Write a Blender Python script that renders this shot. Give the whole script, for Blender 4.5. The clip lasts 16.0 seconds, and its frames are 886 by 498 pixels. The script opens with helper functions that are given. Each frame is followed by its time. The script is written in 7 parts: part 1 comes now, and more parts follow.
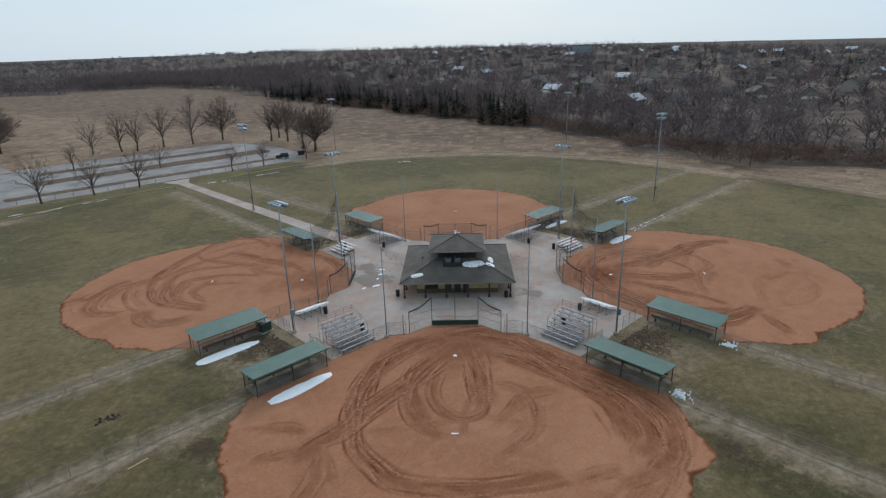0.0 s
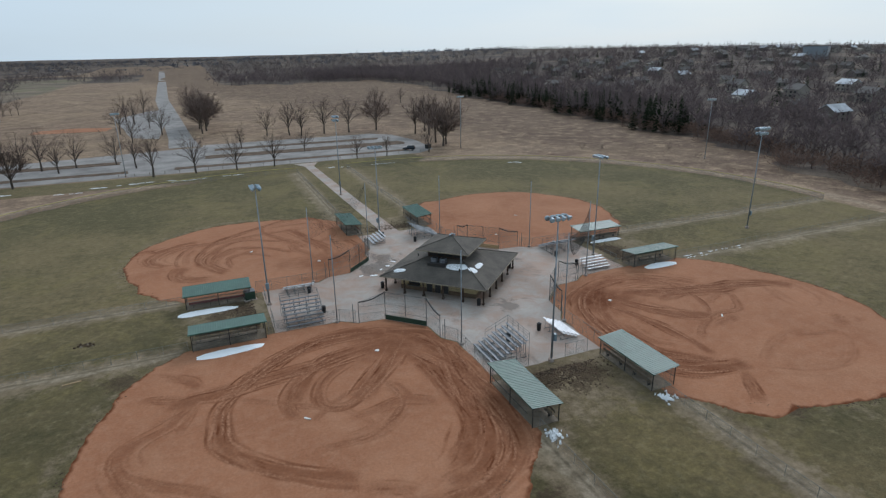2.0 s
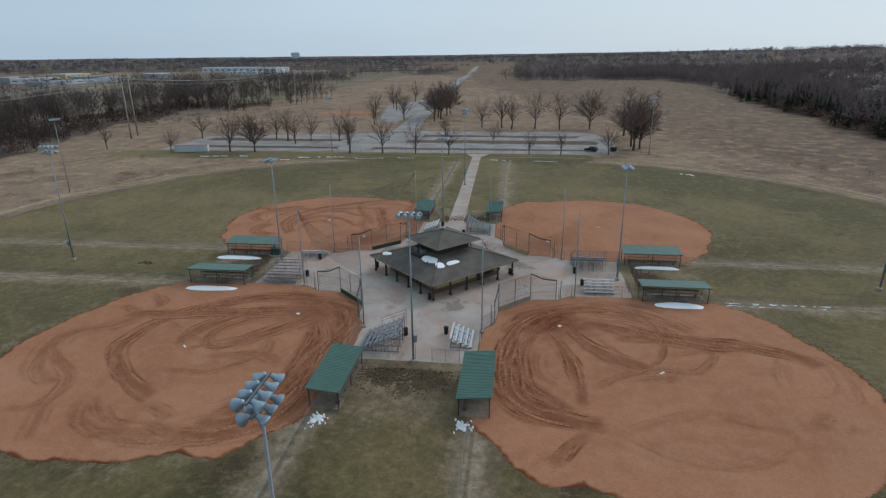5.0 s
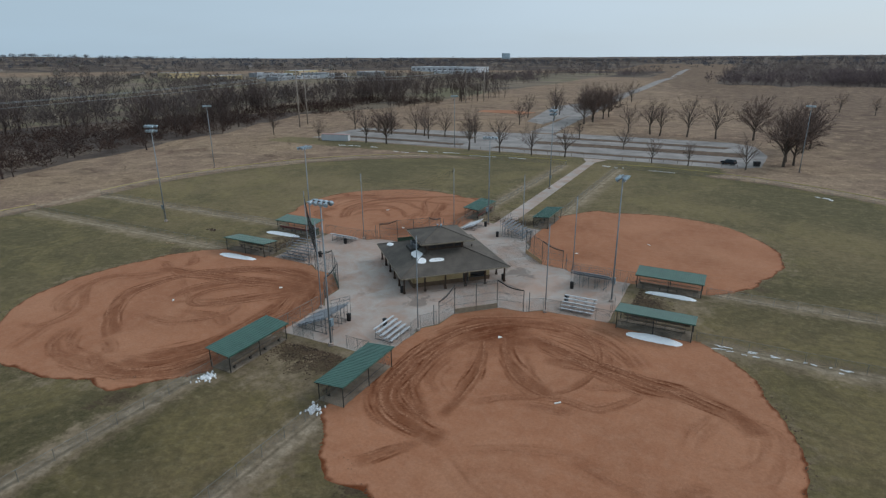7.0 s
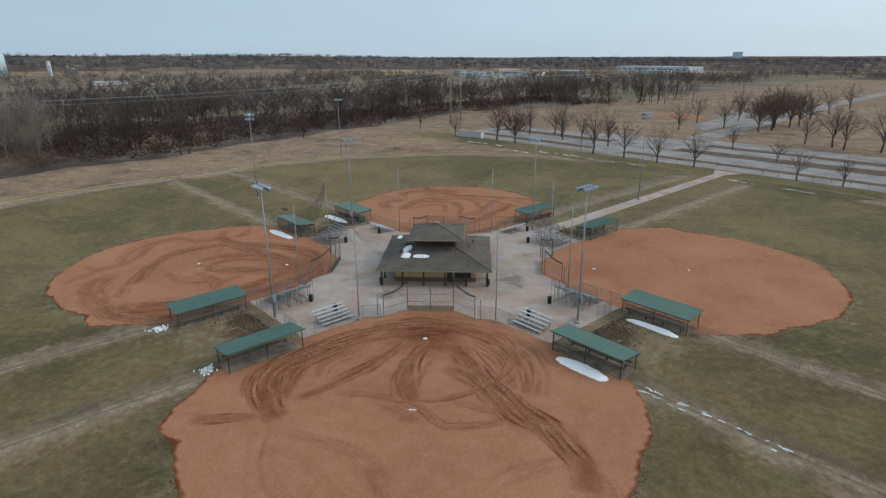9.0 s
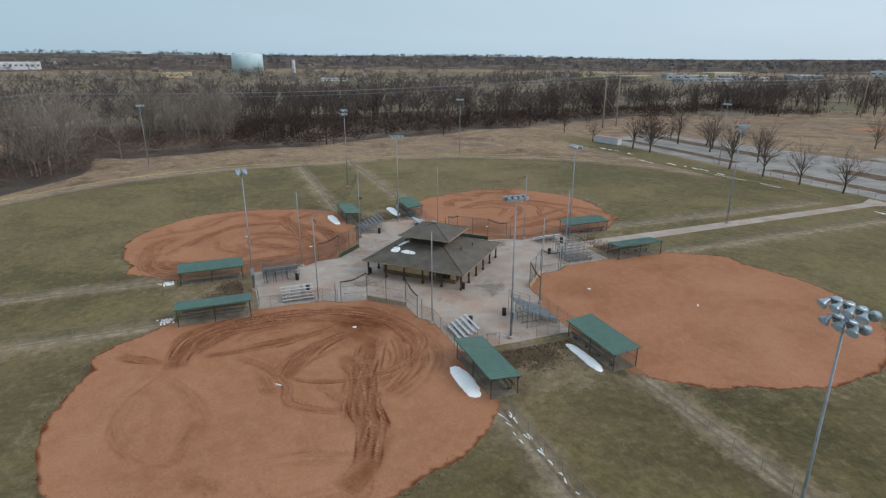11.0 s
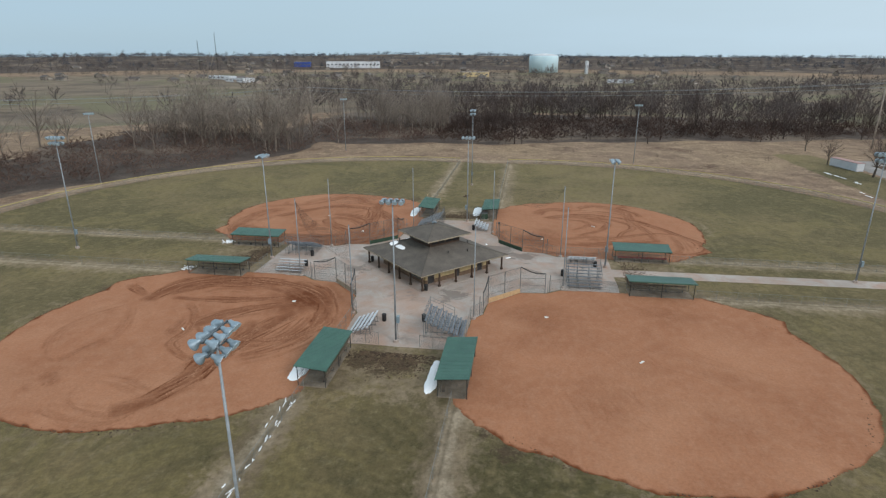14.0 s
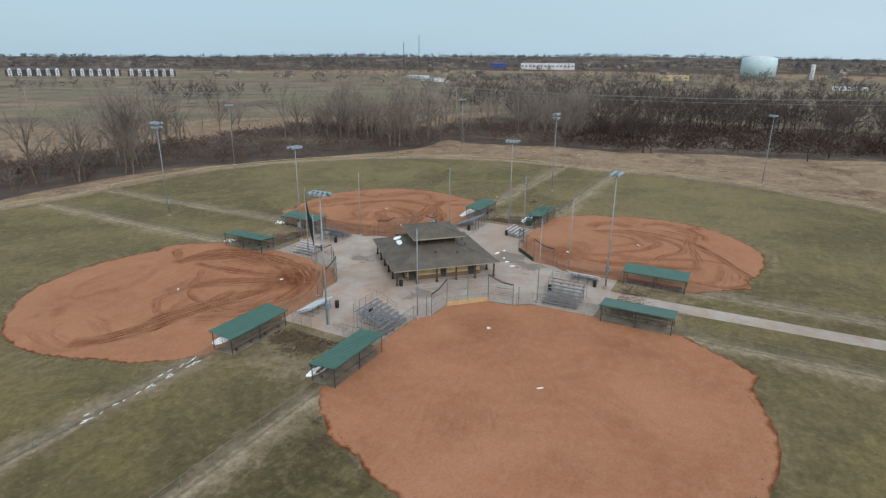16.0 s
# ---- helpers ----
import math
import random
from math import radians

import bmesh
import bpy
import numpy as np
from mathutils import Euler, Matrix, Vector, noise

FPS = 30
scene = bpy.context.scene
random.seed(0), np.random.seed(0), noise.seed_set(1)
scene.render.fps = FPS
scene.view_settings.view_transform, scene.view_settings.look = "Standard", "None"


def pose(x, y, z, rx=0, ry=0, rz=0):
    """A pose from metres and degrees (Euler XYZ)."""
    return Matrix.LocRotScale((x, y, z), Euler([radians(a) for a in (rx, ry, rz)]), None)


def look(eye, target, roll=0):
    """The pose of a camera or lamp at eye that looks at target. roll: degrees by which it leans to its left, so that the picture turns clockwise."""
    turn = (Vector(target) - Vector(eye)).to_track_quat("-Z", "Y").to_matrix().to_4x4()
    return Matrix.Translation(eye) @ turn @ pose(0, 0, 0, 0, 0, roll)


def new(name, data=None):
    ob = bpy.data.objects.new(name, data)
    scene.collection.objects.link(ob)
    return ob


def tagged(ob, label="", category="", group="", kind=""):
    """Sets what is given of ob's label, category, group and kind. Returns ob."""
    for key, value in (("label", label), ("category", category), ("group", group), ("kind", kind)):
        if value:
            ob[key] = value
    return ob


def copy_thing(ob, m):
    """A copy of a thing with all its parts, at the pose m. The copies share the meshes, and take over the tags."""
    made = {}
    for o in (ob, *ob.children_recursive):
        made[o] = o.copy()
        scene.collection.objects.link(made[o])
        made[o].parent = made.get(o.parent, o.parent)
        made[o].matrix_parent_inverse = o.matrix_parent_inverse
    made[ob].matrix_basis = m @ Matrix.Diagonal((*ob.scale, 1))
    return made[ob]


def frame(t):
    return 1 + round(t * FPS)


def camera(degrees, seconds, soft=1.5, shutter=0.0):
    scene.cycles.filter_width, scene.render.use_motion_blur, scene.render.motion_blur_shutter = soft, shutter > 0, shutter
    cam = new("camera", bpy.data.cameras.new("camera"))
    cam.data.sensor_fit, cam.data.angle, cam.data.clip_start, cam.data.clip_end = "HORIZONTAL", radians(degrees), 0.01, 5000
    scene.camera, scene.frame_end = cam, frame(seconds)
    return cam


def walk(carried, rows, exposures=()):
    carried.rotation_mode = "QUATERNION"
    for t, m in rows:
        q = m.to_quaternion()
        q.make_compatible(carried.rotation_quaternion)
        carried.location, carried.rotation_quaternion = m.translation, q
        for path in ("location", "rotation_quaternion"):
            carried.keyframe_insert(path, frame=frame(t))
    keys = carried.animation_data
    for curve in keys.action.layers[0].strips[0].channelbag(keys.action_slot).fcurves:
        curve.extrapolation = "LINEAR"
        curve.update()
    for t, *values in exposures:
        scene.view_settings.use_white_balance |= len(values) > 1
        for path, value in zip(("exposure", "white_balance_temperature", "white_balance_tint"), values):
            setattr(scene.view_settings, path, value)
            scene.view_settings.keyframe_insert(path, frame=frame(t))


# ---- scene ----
# Camera: an even orbit round the ball field complex, 90 m from its middle.
cam = camera(75.3, 16.0, soft=1.3)
# seconds, x, y, z, yaw, pitch, roll
ROWS = [
    (0.0, -62.29, -63.37, 36.34, -43.28, -19.36, -1.64),
    (0.5, -56.04, -68.67, 36.30, -38.10, -19.27, -1.57),
    (1.0, -49.58, -73.48, 36.24, -32.96, -19.19, -1.46),
    (1.5, -42.69, -77.77, 36.15, -27.87, -19.12, -1.22),
    (2.0, -35.35, -81.50, 36.03, -22.70, -19.08, -1.02),
    (2.5, -27.76, -84.47, 35.90, -17.61, -19.07, -0.88),
    (3.0, -19.97, -86.77, 35.73, -12.52, -19.07, -0.74),
    (3.5, -12.02, -88.41, 35.55, -7.43, -19.05, -0.72),
    (4.0, -4.00, -89.34, 35.38, -2.40, -19.02, -0.77),
    (4.5, 4.04, -89.56, 35.13, 2.58, -18.95, -0.73),
    (5.0, 12.00, -89.04, 34.85, 7.56, -18.87, -0.66),
    (5.5, 19.83, -87.76, 34.58, 12.55, -18.79, -0.60),
    (6.0, 27.49, -85.75, 34.32, 17.54, -18.71, -0.55),
    (6.5, 34.98, -83.00, 34.10, 22.58, -18.64, -0.47),
    (7.0, 42.31, -79.51, 33.94, 27.67, -18.61, -0.34),
    (7.5, 49.26, -75.36, 33.80, 32.77, -18.62, -0.28),
    (8.0, 55.83, -70.60, 33.66, 37.89, -18.63, -0.24),
    (8.5, 62.01, -65.27, 33.56, 43.06, -18.63, -0.30),
    (9.0, 67.83, -59.46, 33.50, 48.24, -18.57, -0.36),
    (9.5, 73.27, -53.15, 33.47, 53.42, -18.53, -0.30),
    (10.0, 78.19, -46.45, 33.49, 58.58, -18.49, -0.20),
    (10.5, 82.48, -39.40, 33.54, 63.73, -18.45, -0.10),
    (11.0, 86.09, -32.05, 33.60, 68.84, -18.42, 0.00),
    (11.5, 88.90, -24.51, 33.67, 73.90, -18.39, 0.10),
    (12.0, 90.81, -16.80, 33.75, 78.88, -18.38, 0.18),
    (12.5, 92.00, -8.91, 33.82, 83.83, -18.38, 0.18),
    (13.0, 92.53, -1.05, 33.84, 88.69, -18.37, 0.12),
    (13.5, 92.39, 6.82, 33.83, 93.54, -18.36, 0.10),
    (14.0, 91.59, 14.66, 33.84, 98.39, -18.36, 0.12),
    (14.5, 90.21, 22.44, 33.85, 103.21, -18.33, 0.22),
    (15.0, 88.28, 30.07, 33.89, 108.04, -18.32, 0.36),
    (15.5, 85.66, 37.62, 33.94, 112.89, -18.31, 0.42),
    (16.0, 82.32, 45.16, 34.00, 117.89, -18.32, 0.49),
]

def aim(x, y, z, yaw, pitch, roll):
    a, b = radians(yaw), radians(pitch)
    ahead = Vector((-math.sin(a) * math.cos(b), math.cos(a) * math.cos(b), math.sin(b)))
    return look((x, y, z), Vector((x, y, z)) + ahead, roll)


walk(cam, [(t, aim(*row)) for t, *row in ROWS],
     exposures=[(0.0, -0.23, 6150, 10), (3.5, -0.29, 6150, 10), (6.5, -0.38, 6200, 10), (9.0, -0.16, 6400, 10), (12.0, -0.03, 6500, 10), (14.5, 0.09, 6600, 10), (16.0, 0.13, 6600, 10)])

# ---- light: a bright overcast sky, the veiled sun in the north-east ----
SUN_YAW, SUN_UP = -44.0, 34.0
world = bpy.data.worlds.new("overcast")
scene.world = world
world.use_nodes = True
wn, wl = world.node_tree.nodes, world.node_tree.links
wn.clear()
sky = wn.new("ShaderNodeTexSky")
sky.sky_type, sky.sun_disc = "NISHITA", False
sky.sun_elevation, sky.sun_rotation = radians(SUN_UP), radians(-SUN_YAW)
sky.air_density, sky.dust_density, sky.ozone_density = 1.0, 2.0, 1.0
coord = wn.new("ShaderNodeTexCoord")
sep = wn.new("ShaderNodeSeparateXYZ")
wl.new(coord.outputs["Generated"], sep.inputs[0])
# streaky cloud sheet: thin high cloud, stretched level
mapg = wn.new("ShaderNodeMapping")
mapg.inputs["Scale"].default_value = (1.2, 1.2, 7.0)
wl.new(coord.outputs["Generated"], mapg.inputs[0])
cloud = wn.new("ShaderNodeTexNoise")
cloud.inputs["Scale"].default_value, cloud.inputs["Detail"].default_value = 1.6, 5.0
wl.new(mapg.outputs[0], cloud.inputs["Vector"])
cover = wn.new("ShaderNodeValToRGB")
cover.color_ramp.elements[0].position, cover.color_ramp.elements[0].color = 0.30, (0.86, 0.86, 0.86, 1)
cover.color_ramp.elements[1].position, cover.color_ramp.elements[1].color = 0.72, (1, 1, 1, 1)
wl.new(cloud.outputs["Fac"], cover.inputs[0])
# whiter and brighter towards the veiled sun, bluer away from it
sun_way = (-math.sin(radians(SUN_YAW)) * math.cos(radians(SUN_UP)), math.cos(radians(SUN_YAW)) * math.cos(radians(SUN_UP)), math.sin(radians(SUN_UP)))
toward = wn.new("ShaderNodeVectorMath")
toward.operation = "DOT_PRODUCT"
toward.inputs[1].default_value = sun_way
wl.new(coord.outputs["Generated"], toward.inputs[0])
half = wn.new("ShaderNodeMath")
half.operation, half.inputs[1].default_value, half.inputs[2].default_value = "MULTIPLY_ADD", 0.5, 0.5
wl.new(toward.outputs["Value"], half.inputs[0])
tone = wn.new("ShaderNodeValToRGB")
tone.color_ramp.elements[0].position, tone.color_ramp.elements[0].color = 0.05, (0.39, 0.55, 0.67, 1)
tone.color_ramp.elements[1].position, tone.color_ramp.elements[1].color = 1.0, (0.86, 0.96, 1.0, 1)
mid_tone = tone.color_ramp.elements.new(0.62)
mid_tone.color = (0.63, 0.775, 0.885, 1)
wl.new(half.outputs[0], tone.inputs[0])
b_sky = wn.new("ShaderNodeBackground")
b_sky.inputs["Strength"].default_value = 0.10
wl.new(sky.outputs[0], b_sky.inputs["Color"])
b_cloud = wn.new("ShaderNodeBackground")
b_cloud.inputs["Strength"].default_value = 1.0
wl.new(tone.outputs[0], b_cloud.inputs["Color"])
w_mix = wn.new("ShaderNodeMixShader")
wl.new(cover.outputs[0], w_mix.inputs[0])
wl.new(b_sky.outputs[0], w_mix.inputs[1])
wl.new(b_cloud.outputs[0], w_mix.inputs[2])
w_out = wn.new("ShaderNodeOutputWorld")
wl.new(w_mix.outputs[0], w_out.inputs[0])

sun_data = bpy.data.lights.new("sun", "SUN")
sun_data.energy, sun_data.angle, sun_data.color = 1.4, radians(16), (0.97, 0.97, 1.0)
sun = new("sun", sun_data)
sun.matrix_world = look((60, 60, 80), Vector((60, 60, 80)) - Vector((
    -math.sin(radians(SUN_YAW)) * math.cos(radians(SUN_UP)), math.cos(radians(SUN_YAW)) * math.cos(radians(SUN_UP)), math.sin(radians(SUN_UP)))))


# ---- materials ----
def srgb(r, g, b):
    """Linear colour from 0..255 display values."""
    return tuple(((c / 255 / 12.92) if c <= 10 else ((c / 255 + 0.055) / 1.055) ** 2.4) for c in (r, g, b)) + (1.0,)


class Nodes:
    """A small helper round one material's node tree."""

    def __init__(self, name, rough=0.8, metal=0.0, spec=0.5):
        self.mat = bpy.data.materials.new(name)
        self.mat.use_nodes = True
        self.tree = self.mat.node_tree
        self.bsdf = self.tree.nodes["Principled BSDF"]
        self.bsdf.inputs["Roughness"].default_value = rough
        self.bsdf.inputs["Metallic"].default_value = metal
        self.bsdf.inputs["Specular IOR Level"].default_value = spec

    def add(self, kind, **values):
        node = self.tree.nodes.new(kind)
        for key, value in values.items():
            node.inputs[key.replace("_", " ")].default_value = value
        return node

    def link(self, a, b):
        self.tree.links.new(a, b)

    def place(self, own=False):
        if own:
            return self.add("ShaderNodeTexCoord").outputs["Object"]
        return self.add("ShaderNodeNewGeometry").outputs["Position"]

    def noise(self, scale, detail=4.0, rough=0.6, vector=None, distortion=0.0):
        node = self.add("ShaderNodeTexNoise", Scale=scale, Detail=detail, Roughness=rough, Distortion=distortion)
        self.link(vector if vector is not None else self.place(), node.inputs["Vector"])
        return node.outputs["Fac"]

    def ramp(self, fac, *stops):
        node = self.add("ShaderNodeValToRGB")
        el = node.color_ramp.elements
        while len(el) < len(stops):
            el.new(0.5)
        for e, (pos, col) in zip(el, stops):
            e.position, e.color = pos, (col if len(col) == 4 else (*col, 1))
        self.link(fac, node.inputs[0])
        return node.outputs[0]

    def mix(self, fac, a, b, blend="MIX"):
        node = self.tree.nodes.new("ShaderNodeMix")
        node.data_type, node.blend_type = "RGBA", blend
        for socket, value in ((node.inputs[0], fac), (node.inputs[6], a), (node.inputs[7], b)):
            if isinstance(value, (int, float, tuple)):
                socket.default_value = value
            else:
                self.link(value, socket)
        return node.outputs[2]

    def math(self, op, a, b=0.0, clamp=False):
        node = self.tree.nodes.new("ShaderNodeMath")
        node.operation, node.use_clamp = op, clamp
        for socket, value in ((node.inputs[0], a), (node.inputs[1], b)):
            if isinstance(value, (int, float)):
                socket.default_value = value
            else:
                self.link(value, socket)
        return node.outputs[0]

    def attribute(self, name):
        node = self.tree.nodes.new("ShaderNodeAttribute")
        node.attribute_name = name
        return node

    def colour(self, socket):
        self.link(socket, self.bsdf.inputs["Base Color"])

    def bump(self, height, strength=0.4, distance=0.02):
        node = self.add("ShaderNodeBump", Strength=strength, Distance=distance)
        self.link(height, node.inputs["Height"])
        self.link(node.outputs[0], self.bsdf.inputs["Normal"])


def plain(name, a, b, scale=6.0, rough=0.7, metal=0.0, bump=0.2, own=False, spec=0.5, vary=0.0):
    """A surface of two near colours, mottled at two scales."""
    n = Nodes(name, rough, metal, spec)
    where = n.place(own)
    big, fine = n.noise(scale, 3, 0.6, where), n.noise(scale * 9, 3, 0.7, where)
    col = n.mix(n.ramp(big, (0.35, (0, 0, 0)), (0.65, (1, 1, 1))), a, b)
    col = n.mix(0.35, col, n.ramp(fine, (0.3, (0.35, 0.35, 0.35)), (0.7, (0.65, 0.65, 0.65))), "OVERLAY")
    if vary:
        info = n.tree.nodes.new("ShaderNodeObjectInfo")
        col = n.mix(vary, col, n.ramp(info.outputs["Random"], (0.0, (0.25, 0.25, 0.25)), (1.0, (0.75, 0.75, 0.75))), "OVERLAY")
    n.colour(col)
    if bump:
        n.bump(fine, bump, 0.01)
    return n.mat


def ground_material():
    n = Nodes("turf_and_prairie", 0.95, 0.0, 0.1)
    zone = n.attribute("zone")
    big, mid, fine = n.noise(0.018, 4, 0.6), n.noise(0.11, 6, 0.7), n.noise(1.1, 6, 0.8)
    # mown dormant lawn: olive green with straw-coloured and darker patches
    lawn = n.mix(n.ramp(big, (0.42, (0, 0, 0)), (0.58, (1, 1, 1))), srgb(66, 60, 38), srgb(104, 89, 63))
    lawn = n.mix(n.ramp(mid, (0.48, (0, 0, 0)), (0.74, (0.9, 0.9, 0.9))), lawn, srgb(54, 51, 29))
    lawn = n.mix(n.ramp(n.noise(0.33, 5, 0.75), (0.52, (0, 0, 0)), (0.72, (0.8, 0.8, 0.8))), lawn, srgb(114, 99, 72))
    lawn = n.mix(n.ramp(n.noise(0.05, 5, 0.7, None, 1.0), (0.50, (0, 0, 0)), (0.60, (0.6, 0.6, 0.6))), lawn, srgb(106, 93, 60))
    lawn = n.mix(n.ramp(n.noise(0.85, 5, 0.75), (0.52, (0, 0, 0)), (0.66, (0.55, 0.55, 0.55))), lawn, srgb(116, 104, 79))
    lawn = n.mix(n.ramp(n.noise(0.5, 6, 0.8), (0.48, (0, 0, 0)), (0.66, (0.48, 0.48, 0.48))), lawn, srgb(48, 47, 30))
    # rough prairie: tan dead grass with brown tussocks
    prairie = n.mix(n.ramp(mid, (0.34, (0, 0, 0)), (0.66, (1, 1, 1))), srgb(142, 119, 101), srgb(112, 93, 79))
    prairie = n.mix(n.ramp(big, (0.48, (0, 0, 0)), (0.64, (0.85, 0.85, 0.85))), prairie, srgb(146, 124, 101))
    prairie = n.mix(n.ramp(n.noise(0.045, 5, 0.7, None, 1.0), (0.54, (0, 0, 0)), (0.70, (0.7, 0.7, 0.7))), prairie, srgb(88, 71, 60))
    prairie = n.mix(n.ramp(n.noise(0.028, 6, 0.72, None, 1.5), (0.50, (0, 0, 0)), (0.64, (0.55, 0.55, 0.55))), prairie, srgb(158, 136, 112))
    prairie = n.mix(n.ramp(n.noise(0.06, 6, 0.75, None, 0.8), (0.55, (0, 0, 0)), (0.66, (0.8, 0.8, 0.8))), prairie, srgb(92, 70, 57))
    # taller reddish weeds and brush stems, thickest under the eastern hill
    weedy = n.math("ADD", n.attribute("weeds").outputs["Fac"], n.math("MULTIPLY", n.math("SUBTRACT", n.noise(0.035, 6, 0.72, None, 0.7), 0.5), 1.8))
    prairie = n.mix(n.ramp(weedy, (0.42, (0, 0, 0)), (0.95, (0.7, 0.7, 0.7))), prairie, srgb(92, 74, 63))
    prairie = n.mix(n.ramp(n.noise(0.16, 7, 0.8, None, 0.4), (0.5, (0, 0, 0)), (0.62, (0.65, 0.65, 0.65))), prairie, srgb(168, 144, 118))
    prairie = n.mix(n.ramp(n.noise(0.24, 7, 0.8, None, 0.9), (0.56, (0, 0, 0)), (0.66, (0.7, 0.7, 0.7))), prairie, srgb(84, 66, 55))
    # the trodden, paler track outside the fences
    prairie = n.mix(n.math("MULTIPLY", n.attribute("path").outputs["Fac"], n.ramp(n.noise(0.4, 5, 0.7), (0.35, (0.1, 0.1, 0.1)), (0.6, (0.9, 0.9, 0.9)))), prairie, srgb(166, 148, 126))
    litter = n.mix(n.ramp(mid, (0.4, (0, 0, 0)), (0.65, (1, 1, 1))), srgb(72, 63, 59), srgb(92, 81, 75))
    litter = n.mix(n.ramp(n.noise(0.013, 6, 0.7, None, 0.6), (0.5, (0, 0, 0)), (0.62, (0.8, 0.8, 0.8))), litter, srgb(128, 113, 100))
    field = n.mix(n.ramp(big, (0.4, (0, 0, 0)), (0.6, (1, 1, 1))), srgb(104, 93, 83), srgb(132, 117, 100))
    field = n.mix(n.ramp(n.noise(0.008, 5, 0.65, None, 0.8), (0.5, (0, 0, 0)), (0.6, (0.8, 0.8, 0.8))), field, srgb(112, 108, 84))
    field = n.mix(n.ramp(n.noise(0.02, 6, 0.7, None, 1.2), (0.55, (0, 0, 0)), (0.66, (0.8, 0.8, 0.8))), field, srgb(78, 67, 60))
    split = n.tree.nodes.new("ShaderNodeSeparateColor")
    n.link(zone.outputs["Color"], split.inputs[0])
    edge = n.math("MULTIPLY", n.math("SUBTRACT", mid, 0.5), 0.9)

    def mask(channel, rough=1.0):
        return n.ramp(n.math("ADD", split.outputs[channel], n.math("MULTIPLY", edge, rough)), (0.42, (0, 0, 0)), (0.58, (1, 1, 1)))

    # bare, trodden soil along fences and round the clay
    bare = n.mix(n.ramp(mid, (0.4, (0, 0, 0)), (0.6, (1, 1, 1))), srgb(134, 117, 97), srgb(96, 82, 65))
    worn = n.ramp(n.math("ADD", n.math("MULTIPLY", zone.outputs["Alpha"], 0.75), n.math("MULTIPLY", n.math("SUBTRACT", n.noise(0.6, 5, 0.7), 0.5), 1.6)), (0.38, (0, 0, 0)), (0.75, (1, 1, 1)))
    lawn = n.mix(worn, lawn, bare)
    # gravelly strips beside the foul-line fences, each with a dark line of soil thrown up under the mesh
    axes = n.tree.nodes.new("ShaderNodeSeparateXYZ")
    n.link(n.place(), axes.inputs[0])
    ax, ay = n.math("ABSOLUTE", axes.outputs[0]), n.math("ABSOLUTE", axes.outputs[1])
    low, high = n.math("MINIMUM", ax, ay), n.math("MAXIMUM", ax, ay)
    along = n.math("MULTIPLY", n.math("MULTIPLY", n.math("SUBTRACT", high, 40.5), 0.6, True), n.math("SUBTRACT", 104.0, high, True), True)
    drift = n.math("MULTIPLY", n.math("SUBTRACT", n.noise(0.14, 3, 0.6), 0.5), 2.2)
    frayed = n.math("MULTIPLY", n.math("SUBTRACT", n.noise(0.9, 6, 0.8), 0.5), 3.0)
    off = n.math("ABSOLUTE", n.math("ADD", n.math("SUBTRACT", low, 8.6), drift))
    gravel = n.mix(n.ramp(n.noise(0.5, 6, 0.75), (0.4, (0, 0, 0)), (0.6, (1, 1, 1))), srgb(156, 141, 122), srgb(118, 104, 88))
    lawn = n.mix(n.math("MULTIPLY", along, n.ramp(n.math("SUBTRACT", 1.25, n.math("ADD", off, frayed)), (0.0, (0, 0, 0)), (0.8, (0.85, 0.85, 0.85)))), lawn, gravel)
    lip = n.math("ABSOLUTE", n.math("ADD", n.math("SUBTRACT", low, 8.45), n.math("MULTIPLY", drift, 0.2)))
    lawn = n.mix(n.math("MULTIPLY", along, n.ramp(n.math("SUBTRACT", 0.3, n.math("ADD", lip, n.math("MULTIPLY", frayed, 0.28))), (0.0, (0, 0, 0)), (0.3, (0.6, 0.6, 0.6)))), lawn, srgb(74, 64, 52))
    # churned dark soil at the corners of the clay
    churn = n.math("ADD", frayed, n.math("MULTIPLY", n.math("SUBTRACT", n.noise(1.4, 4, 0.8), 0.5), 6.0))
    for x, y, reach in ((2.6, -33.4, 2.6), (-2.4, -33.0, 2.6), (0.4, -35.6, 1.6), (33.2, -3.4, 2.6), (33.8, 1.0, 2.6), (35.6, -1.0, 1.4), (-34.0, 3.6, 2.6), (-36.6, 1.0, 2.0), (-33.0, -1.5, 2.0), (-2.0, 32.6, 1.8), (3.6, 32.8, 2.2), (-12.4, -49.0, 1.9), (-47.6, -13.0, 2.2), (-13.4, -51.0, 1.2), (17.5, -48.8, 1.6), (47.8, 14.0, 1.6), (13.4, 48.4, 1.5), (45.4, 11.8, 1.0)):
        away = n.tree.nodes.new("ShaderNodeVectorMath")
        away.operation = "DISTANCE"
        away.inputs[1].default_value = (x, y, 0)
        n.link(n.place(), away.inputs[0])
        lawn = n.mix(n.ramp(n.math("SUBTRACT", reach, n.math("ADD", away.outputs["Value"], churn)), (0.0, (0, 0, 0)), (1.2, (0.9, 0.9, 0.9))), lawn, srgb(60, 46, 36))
    col = n.mix(mask(0), prairie, lawn)
    col = n.mix(mask(1, 0.25), col, litter)
    col = n.mix(mask(2), col, field)
    col = n.mix(0.8, col, n.ramp(fine, (0.28, (0.22, 0.22, 0.22)), (0.72, (0.78, 0.78, 0.78))), "OVERLAY")
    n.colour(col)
    n.bump(n.math("ADD", fine, mid), 0.6, 0.15)
